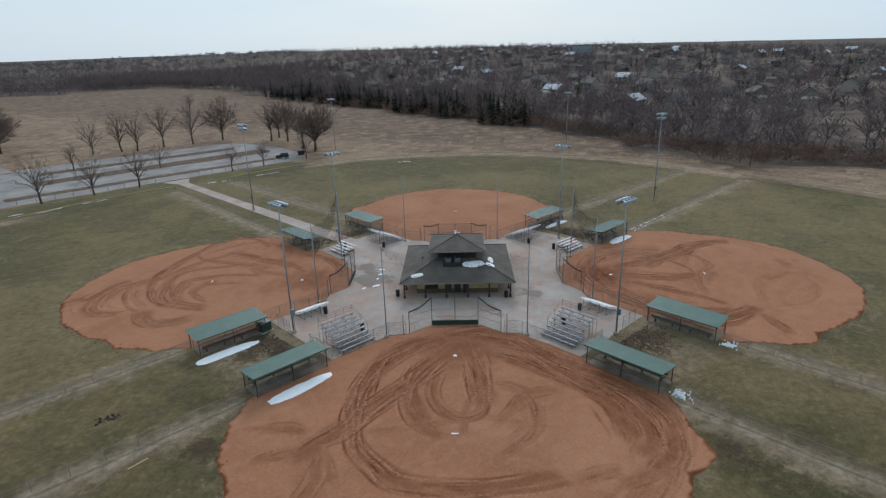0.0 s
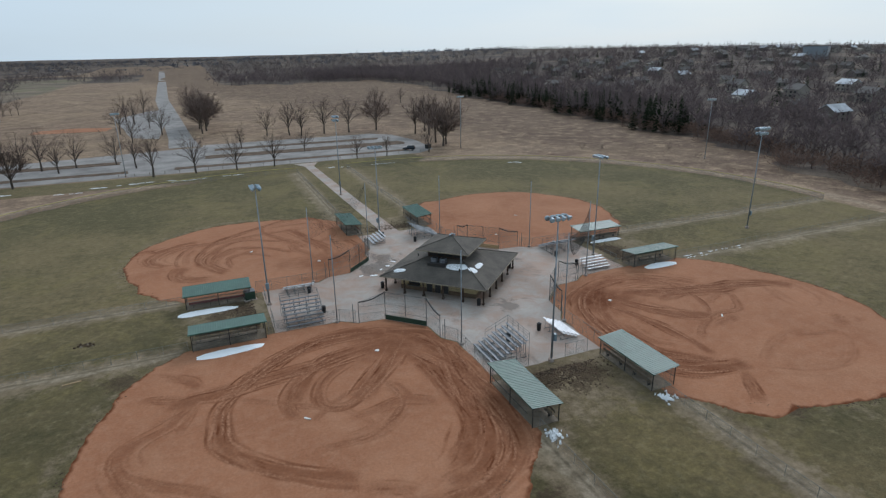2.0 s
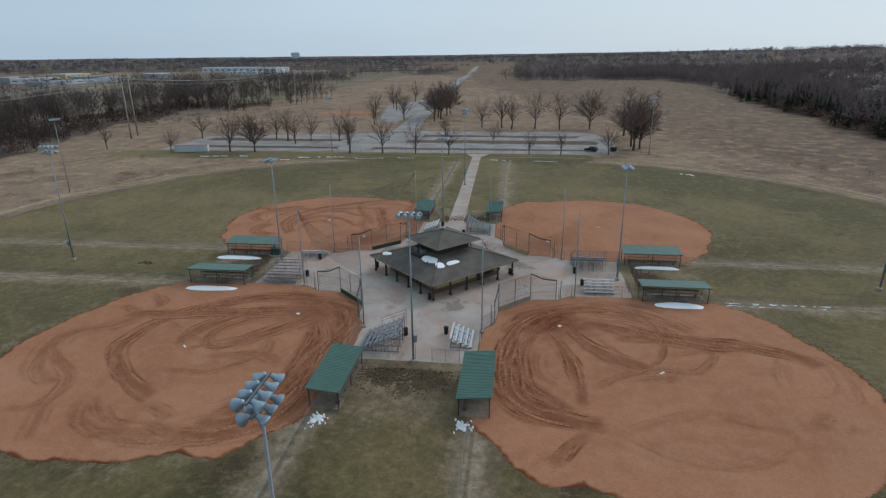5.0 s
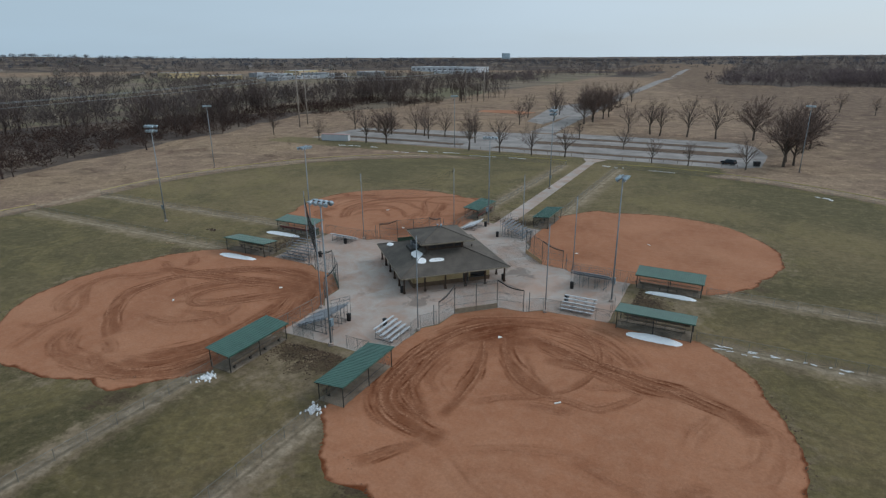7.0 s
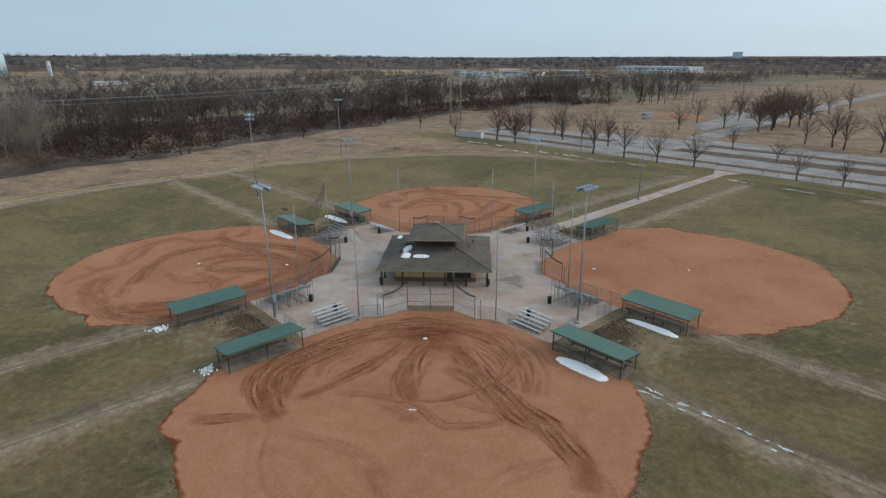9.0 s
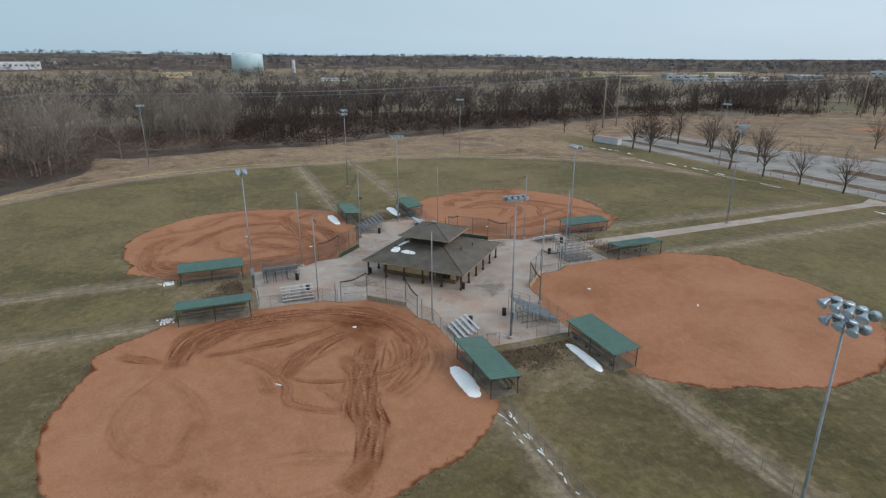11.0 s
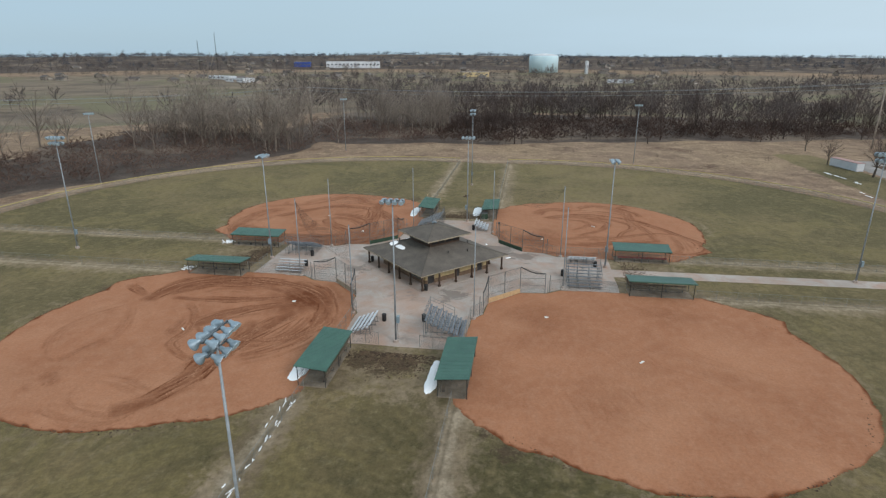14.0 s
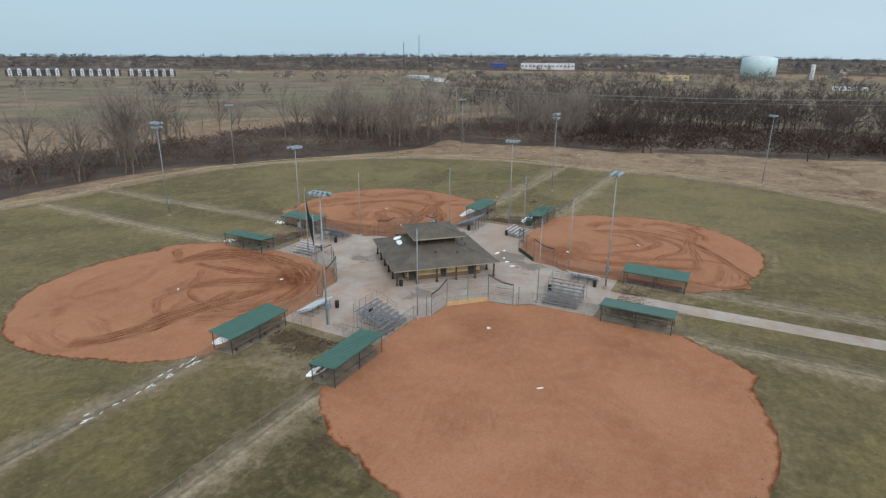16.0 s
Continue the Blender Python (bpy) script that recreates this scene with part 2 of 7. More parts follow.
    # dry grass tips catch a little light at a low angle
    n.link(n.math("ADD", n.math("MULTIPLY", mask(0), 0.22), 0.02), n.bsdf.inputs["Sheen Weight"])
    n.bsdf.inputs["Sheen Tint"].default_value = srgb(205, 190, 150)
    n.bsdf.inputs["Sheen Roughness"].default_value = 0.6
    return n.mat


def dirt_material():
    n = Nodes("infield_clay", 0.95, 0.0, 0.15)
    wet = n.attribute("track").outputs["Fac"]
    big, mid, fine = n.noise(0.09, 4, 0.6), n.noise(0.7, 6, 0.75), n.noise(3.2, 5, 0.85)
    col = n.mix(n.ramp(big, (0.35, (0, 0, 0)), (0.68, (1, 1, 1))), srgb(165, 114, 85), srgb(150, 101, 74))
    col = n.mix(n.ramp(mid, (0.45, (0, 0, 0)), (0.8, (0.7, 0.7, 0.7))), col, srgb(172, 128, 102))
    col = n.mix(n.ramp(n.noise(0.055, 4, 0.6, None, 0.6), (0.48, (0, 0, 0)), (0.70, (0.4, 0.4, 0.4))), col, srgb(178, 132, 103))
    broken = n.math("MULTIPLY", wet, n.ramp(n.noise(0.55, 5, 0.75), (0.25, (0.45, 0.45, 0.45)), (0.55, (1, 1, 1))))
    col = n.mix(n.math("MULTIPLY", broken, 1.3, True), col, srgb(102, 56, 31))
    # crumbs of clay thrown up beside the ruts
    col = n.mix(n.math("MULTIPLY", n.attribute("crumb").outputs["Fac"], n.ramp(fine, (0.4, (0, 0, 0)), (0.6, (1, 1, 1)))), col, srgb(182, 136, 108))
    col = n.mix(0.42, col, n.ramp(fine, (0.3, (0.28, 0.28, 0.28)), (0.7, (0.72, 0.72, 0.72))), "OVERLAY")
    n.colour(col)
    n.bump(n.math("ADD", fine, mid), 0.5, 0.05)
    return n.mat


def concrete_material():
    n = Nodes("worn_concrete", 0.85, 0.0, 0.3)
    big, mid, fine = n.noise(0.12, 5, 0.65), n.noise(0.22, 6, 0.72, None, 0.6), n.noise(8.0, 3, 0.7)
    col = n.mix(n.ramp(big, (0.35, (0, 0, 0)), (0.65, (1, 1, 1))), srgb(176, 166, 158), srgb(156, 145, 136))
    # washed-out clay stains
    col = n.mix(n.ramp(mid, (0.44, (0, 0, 0)), (0.72, (0.85, 0.85, 0.85))), col, srgb(158, 124, 105))
    col = n.mix(n.ramp(n.noise(0.09, 5, 0.65, None, 0.5), (0.48, (0, 0, 0)), (0.68, (0.5, 0.5, 0.5))), col, srgb(178, 144, 124))
    # damp, silty areas on the west side of the building and before the counters
    ragged_edge = n.math("MULTIPLY", n.math("SUBTRACT", n.noise(0.45, 5, 0.7, None, 0.8), 0.5), 9.0)
    for x, y, reach in ((-10.0, 9.5, 3.4), (-7.0, 14.5, 2.6), (3.5, -13.0, 2.2), (12.5, 4.5, 2.6)):
        away = n.tree.nodes.new("ShaderNodeVectorMath")
        away.operation = "DISTANCE"
        away.inputs[1].default_value = (x, y, 0)
        n.link(n.place(), away.inputs[0])
        col = n.mix(n.ramp(n.math("SUBTRACT", reach, n.math("ADD", away.outputs["Value"], ragged_edge)), (0.0, (0, 0, 0)), (1.0, (0.7, 0.7, 0.7))), col, srgb(112, 101, 93))
    col = n.mix(n.ramp(n.noise(0.2, 5, 0.7, None, 0.8), (0.58, (0, 0, 0)), (0.70, (0.6, 0.6, 0.6))), col, srgb(118, 107, 99))
    col = n.mix(0.3, col, n.ramp(fine, (0.3, (0.35, 0.35, 0.35)), (0.7, (0.65, 0.65, 0.65))), "OVERLAY")
    n.colour(col)
    n.bump(fine, 0.2, 0.01)
    return n.mat


def link_material():
    """Chain-link fabric: fine crossing wires, open between."""
    n = Nodes("chain_link", 0.6, 0.2)
    n.bsdf.inputs["Base Color"].default_value = srgb(104, 104, 101)
    split = n.tree.nodes.new("ShaderNodeSeparateXYZ")
    n.link(n.place(), split.inputs[0])
    along = n.math("ADD", split.outputs["X"], split.outputs["Y"])
    wires = None
    for sign in (1.0, -1.0):
        v = n.math("ADD", n.math("MULTIPLY", along, 1.0), n.math("MULTIPLY", split.outputs["Z"], sign))
        w = n.math("LESS_THAN", n.math("FRACT", n.math("MULTIPLY", v, 14.0)), 0.085)
        wires = w if wires is None else n.math("MAXIMUM", wires, w)
    clear = n.tree.nodes.new("ShaderNodeBsdfTransparent")
    mixer = n.tree.nodes.new("ShaderNodeMixShader")
    n.link(wires, mixer.inputs[0])
    n.link(clear.outputs[0], mixer.inputs[1])
    n.link(n.bsdf.outputs[0], mixer.inputs[2])
    out = n.tree.nodes["Material Output"]
    n.link(mixer.outputs[0], out.inputs["Surface"])
    return n.mat


def shingle_material():
    n = Nodes("asphalt_shingle", 0.9, 0.0, 0.3)
    where = n.place(True)
    split = n.tree.nodes.new("ShaderNodeSeparateXYZ")
    n.link(where, split.inputs[0])
    course = n.math("FRACT", n.math("MULTIPLY", split.outputs["Z"], 18.0))
    big, fine = n.noise(0.5, 4, 0.6, where), n.noise(11.0, 4, 0.8, where)
    col = n.mix(n.ramp(big, (0.35, (0, 0, 0)), (0.65, (1, 1, 1))), srgb(88, 82, 76), srgb(106, 98, 90))
    col = n.mix(0.55, col, n.ramp(fine, (0.25, (0.3, 0.3, 0.3)), (0.75, (0.7, 0.7, 0.7))), "OVERLAY")
    col = n.mix(n.ramp(course, (0.0, (0.45, 0.45, 0.45)), (0.18, (0, 0, 0))), col, srgb(52, 48, 44))
    n.colour(col)
    n.bump(fine, 0.5, 0.02)
    return n.mat


def snow_material():
    n = Nodes("old_snow", 0.7, 0.0, 0.3)
    fine = n.noise(5.0, 5, 0.7)
    n.colour(n.ramp(fine, (0.3, srgb(236, 237, 239)), (0.7, srgb(252, 252, 252))))
    n.bump(fine, 0.4, 0.03)
    return n.mat


def bark_material(name, a, b, vary=0.5):
    return plain(name, a, b, 3.0, 0.95, 0.0, 0.3, False, 0.1, vary)


GROUND, DIRT, CONCRETE, LINK = ground_material(), dirt_material(), concrete_material(), link_material()
SHINGLE, SNOW = shingle_material(), snow_material()
GRAVEL = plain("gravel", srgb(148, 135, 119), srgb(108, 97, 84), 0.5, 0.95, 0, 0.4, False, 0.1)
ISLAND = plain("dead_grass_island", srgb(116, 98, 83), srgb(86, 72, 61), 0.4, 0.95, 0, 0.4, False, 0.1)
MUD = plain("bare_mud", srgb(96, 78, 62), srgb(60, 49, 39), 0.9, 0.9, 0, 0.6, False, 0.2)
ASPHALT = plain("old_asphalt", srgb(156, 150, 145), srgb(128, 122, 118), 0.12, 0.9, 0, 0.2, False, 0.2)
GALV = plain("galvanised_steel", srgb(122, 126, 128), srgb(104, 108, 110), 2.0, 0.5, 0.6, 0.05)
FENCE_STEEL = plain("dull_fence_steel", srgb(134, 134, 128), srgb(112, 112, 106), 2.0, 0.7, 0.1, 0.05)
POLE_STEEL = plain("pole_steel", srgb(150, 156, 160), srgb(128, 134, 138), 1.5, 0.5, 0.1, 0.05)
OLD_STEEL = plain("old_steel", srgb(104, 104, 102), srgb(84, 84, 82), 2.0, 0.6, 0.3, 0.05)
DARK_STEEL = plain("dark_steel", srgb(70, 68, 64), srgb(56, 54, 52), 2.0, 0.6, 0.4, 0.05)
ALUMINIUM = plain("seat_aluminium", srgb(206, 208, 210), srgb(184, 186, 190), 3.0, 0.45, 0.3, 0.05)
GREY_PLANK = plain("weathered_plank", srgb(132, 135, 139), srgb(102, 106, 112), 3.0, 0.5, 0.3, 0.1)
GREEN_METAL = plain("green_roof_sheet", srgb(58, 98, 84), srgb(48, 86, 74), 0.7, 0.55, 0.0, 0.03, False, 0.5)
GREEN_COAT = GREEN_METAL.node_tree.nodes["Principled BSDF"]
GREEN_COAT.inputs["Coat Weight"].default_value, GREEN_COAT.inputs["Coat Roughness"].default_value = 0.5, 0.45
GREEN_BOARD = plain("green_board", srgb(48, 72, 54), srgb(38, 58, 44), 2.0, 0.7, 0.0, 0.1)
RED_BOARD = plain("faded_red_board", srgb(122, 62, 56), srgb(104, 54, 48), 2.0, 0.8, 0.0, 0.1)
PALE_WOOD = plain("pale_timber", srgb(196, 164, 124), srgb(176, 146, 108), 3.0, 0.85, 0.0, 0.2)
WOOD = plain("grey_wood", srgb(120, 104, 86), srgb(96, 84, 70), 3.0, 0.85, 0.0, 0.2)
TAN_BLOCK = plain("tan_painted_block", srgb(196, 176, 134), srgb(180, 160, 120), 1.2, 0.85, 0.0, 0.15)
BROWN_BLOCK = plain("brown_split_block", srgb(120, 98, 78), srgb(100, 82, 66), 2.0, 0.9, 0.0, 0.4)
BROWN_WOOD = plain("brown_stained_post", srgb(74, 56, 44), srgb(60, 46, 36), 2.0, 0.8, 0.0, 0.2)
DOOR_GREY = plain("dark_grey_door", srgb(64, 62, 62), srgb(54, 52, 52), 2.0, 0.6, 0.0, 0.05)
TRIM_TAN = plain("tan_trim", srgb(156, 144, 124), srgb(136, 124, 106), 2.0, 0.8, 0.0, 0.1)
BLACK = plain("black_plastic", srgb(34, 33, 34), srgb(26, 26, 27), 2.0, 0.6, 0.0, 0.05)
WHITE = plain("white_rubber", srgb(226, 224, 218), srgb(208, 204, 196), 3.0, 0.7, 0.0, 0.05)
YELLOW = plain("yellow_cap", srgb(190, 172, 102), srgb(166, 150, 90), 2.0, 0.6, 0.0, 0.05)
LAMP_METAL = plain("lamp_housing", srgb(150, 166, 176), srgb(132, 148, 158), 3.0, 0.35, 0.3, 0.03)
LAMP_GLASS = plain("lamp_lens", srgb(196, 214, 224), srgb(178, 198, 210), 3.0, 0.12, 0.0, 0.0)
CABINET = plain("cabinet_paint", srgb(136, 152, 160), srgb(122, 138, 146), 3.0, 0.5, 0.1, 0.03)
BARK = bark_material("grey_bark", srgb(100, 90, 82), srgb(80, 72, 65))
TWIG = bark_material("bare_twigs", srgb(126, 108, 99), srgb(102, 87, 80))


SIDING = plain("house_siding", srgb(152, 143, 132), srgb(116, 107, 99), 0.05, 0.8, 0.0, 0.0, False, 0.3, 0.9)
HOUSE_ROOF = plain("house_shingle", srgb(112, 106, 102), srgb(84, 79, 77), 0.08, 0.9, 0.0, 0.0, False, 0.2, 0.8)
SNOWY_ROOF = plain("snow_dusted_roof", srgb(206, 208, 212), srgb(170, 170, 174), 0.2, 0.8, 0.0, 0.0, False, 0.3, 0.4)
WHITE_METAL = plain("white_metal_wall", srgb(208, 210, 212), srgb(190, 192, 196), 0.1, 0.5, 0.0, 0.0)
GREY_METAL = plain("grey_metal_wall", srgb(150, 154, 158), srgb(130, 134, 138), 0.1, 0.5, 0.0, 0.0)
DARK_SIDING = plain("charcoal_siding", srgb(62, 66, 74), srgb(52, 56, 62), 0.1, 0.7, 0.0, 0.0)
BLUE_METAL = plain("blue_metal_wall", srgb(34, 66, 150), srgb(28, 56, 130), 0.1, 0.5, 0.0, 0.0)
TANK = plain("tank_paint", srgb(204, 226, 232), srgb(190, 216, 224), 0.03, 0.45, 0.0, 0.0)
WINDOW_DARK = plain("dark_window", srgb(48, 54, 60), srgb(38, 42, 48), 0.5, 0.15, 0.0, 0.0)
GREY_GLASS = plain("grey_window", srgb(110, 116, 122), srgb(92, 98, 104), 0.5, 0.2, 0.0, 0.0)
GLASS_BLUE = plain("glass_tower", srgb(196, 214, 224), srgb(180, 202, 214), 0.02, 0.4, 0.0, 0.0)
PINK_ROOF = plain("faded_red_sheet", srgb(176, 142, 136), srgb(158, 126, 120), 0.4, 0.7, 0.0, 0.05)
POLE_WOOD = plain("utility_pole_wood", srgb(160, 148, 137), srgb(134, 123, 113), 0.8, 0.9, 0.0, 0.2)
CAR_PAINT = plain("dark_car_paint", srgb(40, 44, 50), srgb(34, 38, 44), 1.0, 0.25, 0.2, 0.0)
CAR_GLASS = plain("car_glass", srgb(36, 44, 50), srgb(30, 36, 42), 1.0, 0.08, 0.0, 0.0)
RUBBER = plain("tyre_rubber", srgb(28, 28, 28), srgb(22, 22, 22), 4.0, 0.9, 0.0, 0.1)


# ---- mesh helpers ----
class Shape:
    """Collects simple solids into one mesh."""

    def __init__(self):
        self.v, self.f = [], []

    def add(self, verts, faces):
        k = len(self.v)
        self.v += [tuple(p) for p in verts]
        self.f += [tuple(i + k for i in f) for f in faces]
        return self

    def box(self, c, s, m=None):
        x, y, z = (a / 2 for a in s)
        pts = [Vector(c) + Vector((i * x, j * y, k * z)) for i in (-1, 1) for j in (-1, 1) for k in (-1, 1)]
        if m is not None:
            pts = [m @ p for p in pts]
        return self.add(pts, [(0, 1, 3, 2), (4, 6, 7, 5), (0, 4, 5, 1), (2, 3, 7, 6), (0, 2, 6, 4), (1, 5, 7, 3)])

    def tube(self, a, b, r0, r1=None, n=6, caps=True):
        a, b = Vector(a), Vector(b)
        r1 = r0 if r1 is None else r1
        d = (b - a).normalized()
        u = d.orthogonal().normalized()
        w = d.cross(u)
        ring = [(math.cos(2 * math.pi * i / n), math.sin(2 * math.pi * i / n)) for i in range(n)]
        pts = [a + (u * c + w * s) * r0 for c, s in ring] + [b + (u * c + w * s) * r1 for c, s in ring]
        faces = [(i, (i + 1) % n, n + (i + 1) % n, n + i) for i in range(n)]
        if caps:
            faces += [tuple(range(n - 1, -1, -1)), tuple(range(n, 2 * n))]
        return self.add(pts, faces)

    def pipe(self, points, radius, n=6):
        """One unbroken tube through level points."""
        p = [Vector(q) for q in points]
        pts, faces = [], []
        for i, q in enumerate(p):
            d = (p[min(i + 1, len(p) - 1)] - p[max(i - 1, 0)]).normalized()
            u, w = Vector((-d.y, d.x, 0)).normalized() * radius, Vector((0, 0, radius))
            pts += [q + u * math.cos(2 * math.pi * j / n) + w * math.sin(2 * math.pi * j / n) for j in range(n)]
        for i in range(len(p) - 1):
            faces += [(i * n + j, i * n + (j + 1) % n, (i + 1) * n + (j + 1) % n, (i + 1) * n + j) for j in range(n)]
        return self.add(pts, faces + [tuple(range(n - 1, -1, -1)), tuple(range((len(p) - 1) * n, len(p) * n))])

    def lathe(self, a, axis, profile, n=10):
        """Rings of (distance along axis, radius) round a."""
        a, d = Vector(a), Vector(axis).normalized()
        u = d.orthogonal().normalized()
        w = d.cross(u)
        pts, faces = [], []
        for h, r in profile:
            pts += [a + d * h + (u * math.cos(2 * math.pi * i / n) + w * math.sin(2 * math.pi * i / n)) * r for i in range(n)]
        for k in range(len(profile) - 1):
            faces += [(k * n + i, k * n + (i + 1) % n, (k + 1) * n + (i + 1) % n, (k + 1) * n + i) for i in range(n)]
        faces += [tuple(range(n - 1, -1, -1)), tuple(range((len(profile) - 1) * n, len(profile) * n))]
        return self.add(pts, faces)

    def sheet(self, outline, z=0.0, thick=0.0):
        """A flat polygon at z, with a skirt of that thickness."""
        n = len(outline)
        self.add([(x, y, z) for x, y in outline], [tuple(range(n))])
        if thick:
            self.add([(x, y, z) for x, y in outline] + [(x, y, z - thick) for x, y in outline], [((i + 1) % n, i, n + i, n + (i + 1) % n) for i in range(n)])
        return self

    def mesh(self, name):
        me = bpy.data.meshes.new(name)
        me.from_pydata(self.v, [], self.f)
        me.update()
        return me


def part(name, shape, material, parent=None, label="", smooth=False):
    me = shape if isinstance(shape, bpy.types.Mesh) else shape.mesh(name)
    if not me.materials:
        me.materials.append(material)
    if smooth:
        me.polygons.foreach_set("use_smooth", [True] * len(me.polygons))
    ob = new(name, me)
    ob.parent = parent
    if label:
        ob["label"] = label
    return ob


def thing(name, m=None, label="", category="", group="", kind=""):
    ob = new(name)
    ob.empty_display_size = 0.3
    if m is not None:
        ob.matrix_basis = m
    return tagged(ob, label, category, group, kind)


def bulk_mesh(name, verts, faces):
    """A large triangle mesh from arrays."""
    me = bpy.data.meshes.new(name)
    verts, faces = np.asarray(verts, np.float32), np.asarray(faces, np.int32)
    me.vertices.add(len(verts))
    me.vertices.foreach_set("co", verts.ravel())
    me.loops.add(faces.size)
    me.loops.foreach_set("vertex_index", faces.ravel())
    me.polygons.add(len(faces))
    me.polygons.foreach_set("loop_start", np.arange(0, faces.size, faces.shape[1], dtype=np.int32))
    me.polygons.foreach_set("loop_total", np.full(len(faces), faces.shape[1], np.int32))
    me.update(calc_edges=True)
    return me


# ---- the lie of the land ----
def smooth_step(v, a, b):
    t = np.clip((v - a) / (b - a), 0, 1)
    return t * t * (3 - 2 * t)


def wave(x, y, s, k):
    return (np.sin(x / s + 1.7 * k) * np.cos(y / (s * 1.3) - 0.9 * k) + 0.5 * np.sin((x + 1.4 * y) / (s * 0.47) + k)) / 1.5


RIDGE_YAW = (-180, -80, -54, -28, -10, 8, 25, 42, 55, 63, 80, 99, 117, 134, 152, 180)
RIDGE_TALL = (20, 15, 28, 34, 23, 14, 15, 18, 29, 39, 39, 45, 42, 33, 29, 20)


def land(x, y):
    """Height of the ground: level round the fields, a wooded hill to the east and north-east, low ridges far off."""
    x, y = np.asarray(x, float), np.asarray(y, float)
    r = np.hypot(x, y)
    az = np.degrees(np.arctan2(x, y))
    ridge = np.interp(-az, RIDGE_YAW, RIDGE_TALL)
    hill = smooth_step(az, 4, 36)
    rise = hill * smooth_step(x + 0.05 * y, 165, 880) + (1 - hill) * smooth_step(r, 800, 2000)
    swell = 3.0 * smooth_step(r, 300, 900) * wave(x, y, 170.0, 2) + 4.0 * smooth_step(r, 900, 2000) * wave(x, y, 420.0, 1)
    west = smooth_step(-az, 20, 60)
    return ridge * rise * (1 - 0.06 * hill) + swell - 1.0 * smooth_step(r, 180, 420) * west


def height(x, y):
    return float(land(x, y))


def axis_lines(inner, step, outer):
    lines, d = [0.0], step
    while lines[-1] < outer:
        if lines[-1] >= inner:
            d *= 1.09
        lines.append(lines[-1] + d)
    half = np.array(lines)
    return np.concatenate([-half[:0:-1], half])


HOME, PITCH = 18.2, 29.05
FENCE = 8.0


def fence_radius(x, y):
    """How far (x, y) lies inside (+) the ring of the four outfield fences."""
    hx, hy = np.where(x >= 0, HOME, -HOME), np.where(y >= 0, HOME, -HOME)
    return 85.3 - np.hypot(x - hx, y - hy)


def build_ground():
    lines = axis_lines(170, 2.5, 4700)
    gx, gy = np.meshgrid(lines, lines)
    z = land(gx, gy) - 0.0
    n = len(lines)
    verts = np.stack([gx.ravel(), gy.ravel(), z.ravel()], 1)
    i = (np.arange(n - 1)[:, None] * n + np.arange(n - 1)[None]).ravel()
    me = bulk_mesh("ground", verts, np.stack([i, i + 1, i + n + 1, i + n], 1))
    inside = fence_radius(gx, gy)
    lawn = smooth_step(inside, -3.5, 1.5)
    lawn = np.maximum(lawn, smooth_step(-np.abs(gy - 112), -10, -5) * smooth_step(45 - gx, 0, 15) * smooth_step(gx + 150, 0, 20))
    litter = woods_mask(gx, gy, 0.3)
    beyond = smooth_step(np.hypot(gx, gy), 285, 330) * smooth_step(-gx - 160, 0, 40) * (1 - smooth_step(np.hypot(gx, gy), 1000, 1250))
    ploughed = np.maximum(farm_mask(gx, gy), beyond)
    ax, ay = np.abs(gx), np.abs(gy)
    low, high = np.minimum(ax, ay), np.maximum(ax, ay)
    strip = (1 - smooth_step(np.abs(low - 9.0), 1.5, 5.0)) * smooth_step(high, 38, 42) * smooth_step(106 - high, 0, 3)
    ring = 1 - smooth_step(np.abs(np.hypot(ax - PITCH, ay - PITCH) - 22.5), 0.8, 4.0)
    apron = (1 - smooth_step(high, 38, 47)) * smooth_step(high, 29, 30) * (1 - smooth_step(low, 9, 13))
    bare = np.maximum.reduce([strip, 0.6 * ring, 0.9 * apron])
    data = np.stack([lawn.ravel(), litter.ravel(), ploughed.ravel(), bare.ravel()], 1).astype(np.float32)
    attr = me.color_attributes.new("zone", "FLOAT_COLOR", "POINT")
    attr.data.foreach_set("color", data.ravel())
    weeds = smooth_step(gx + 0.25 * (gy - 100), 45, 120) * smooth_step(-inside, 3, 14) * smooth_step(gy + 60, 0, 60)
    path = 1 - smooth_step(np.abs(inside + 5.5 + 1.2 * wave(gx, gy, 14.0, 2)), 0.6, 2.6)
    for name, values in (("weeds", weeds), ("path", path)):
        extra = me.attributes.new(name, "FLOAT", "POINT")
        extra.data.foreach_set("value", values.ravel().astype(np.float32))
    me.polygons.foreach_set("use_smooth", [True] * len(me.polygons))
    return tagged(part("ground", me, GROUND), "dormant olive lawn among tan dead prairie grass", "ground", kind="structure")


def east_edge(y):
    """Where the hillside woods begin, leaning away to the north."""
    return np.interp(y, (-60, -33, -12, 8, 39, 55, 75, 105, 155, 220, 300, 350, 490, 640), (145, 137, 130, 121, 122, 130, 137, 142, 153, 159, 161, 166, 186, 190))


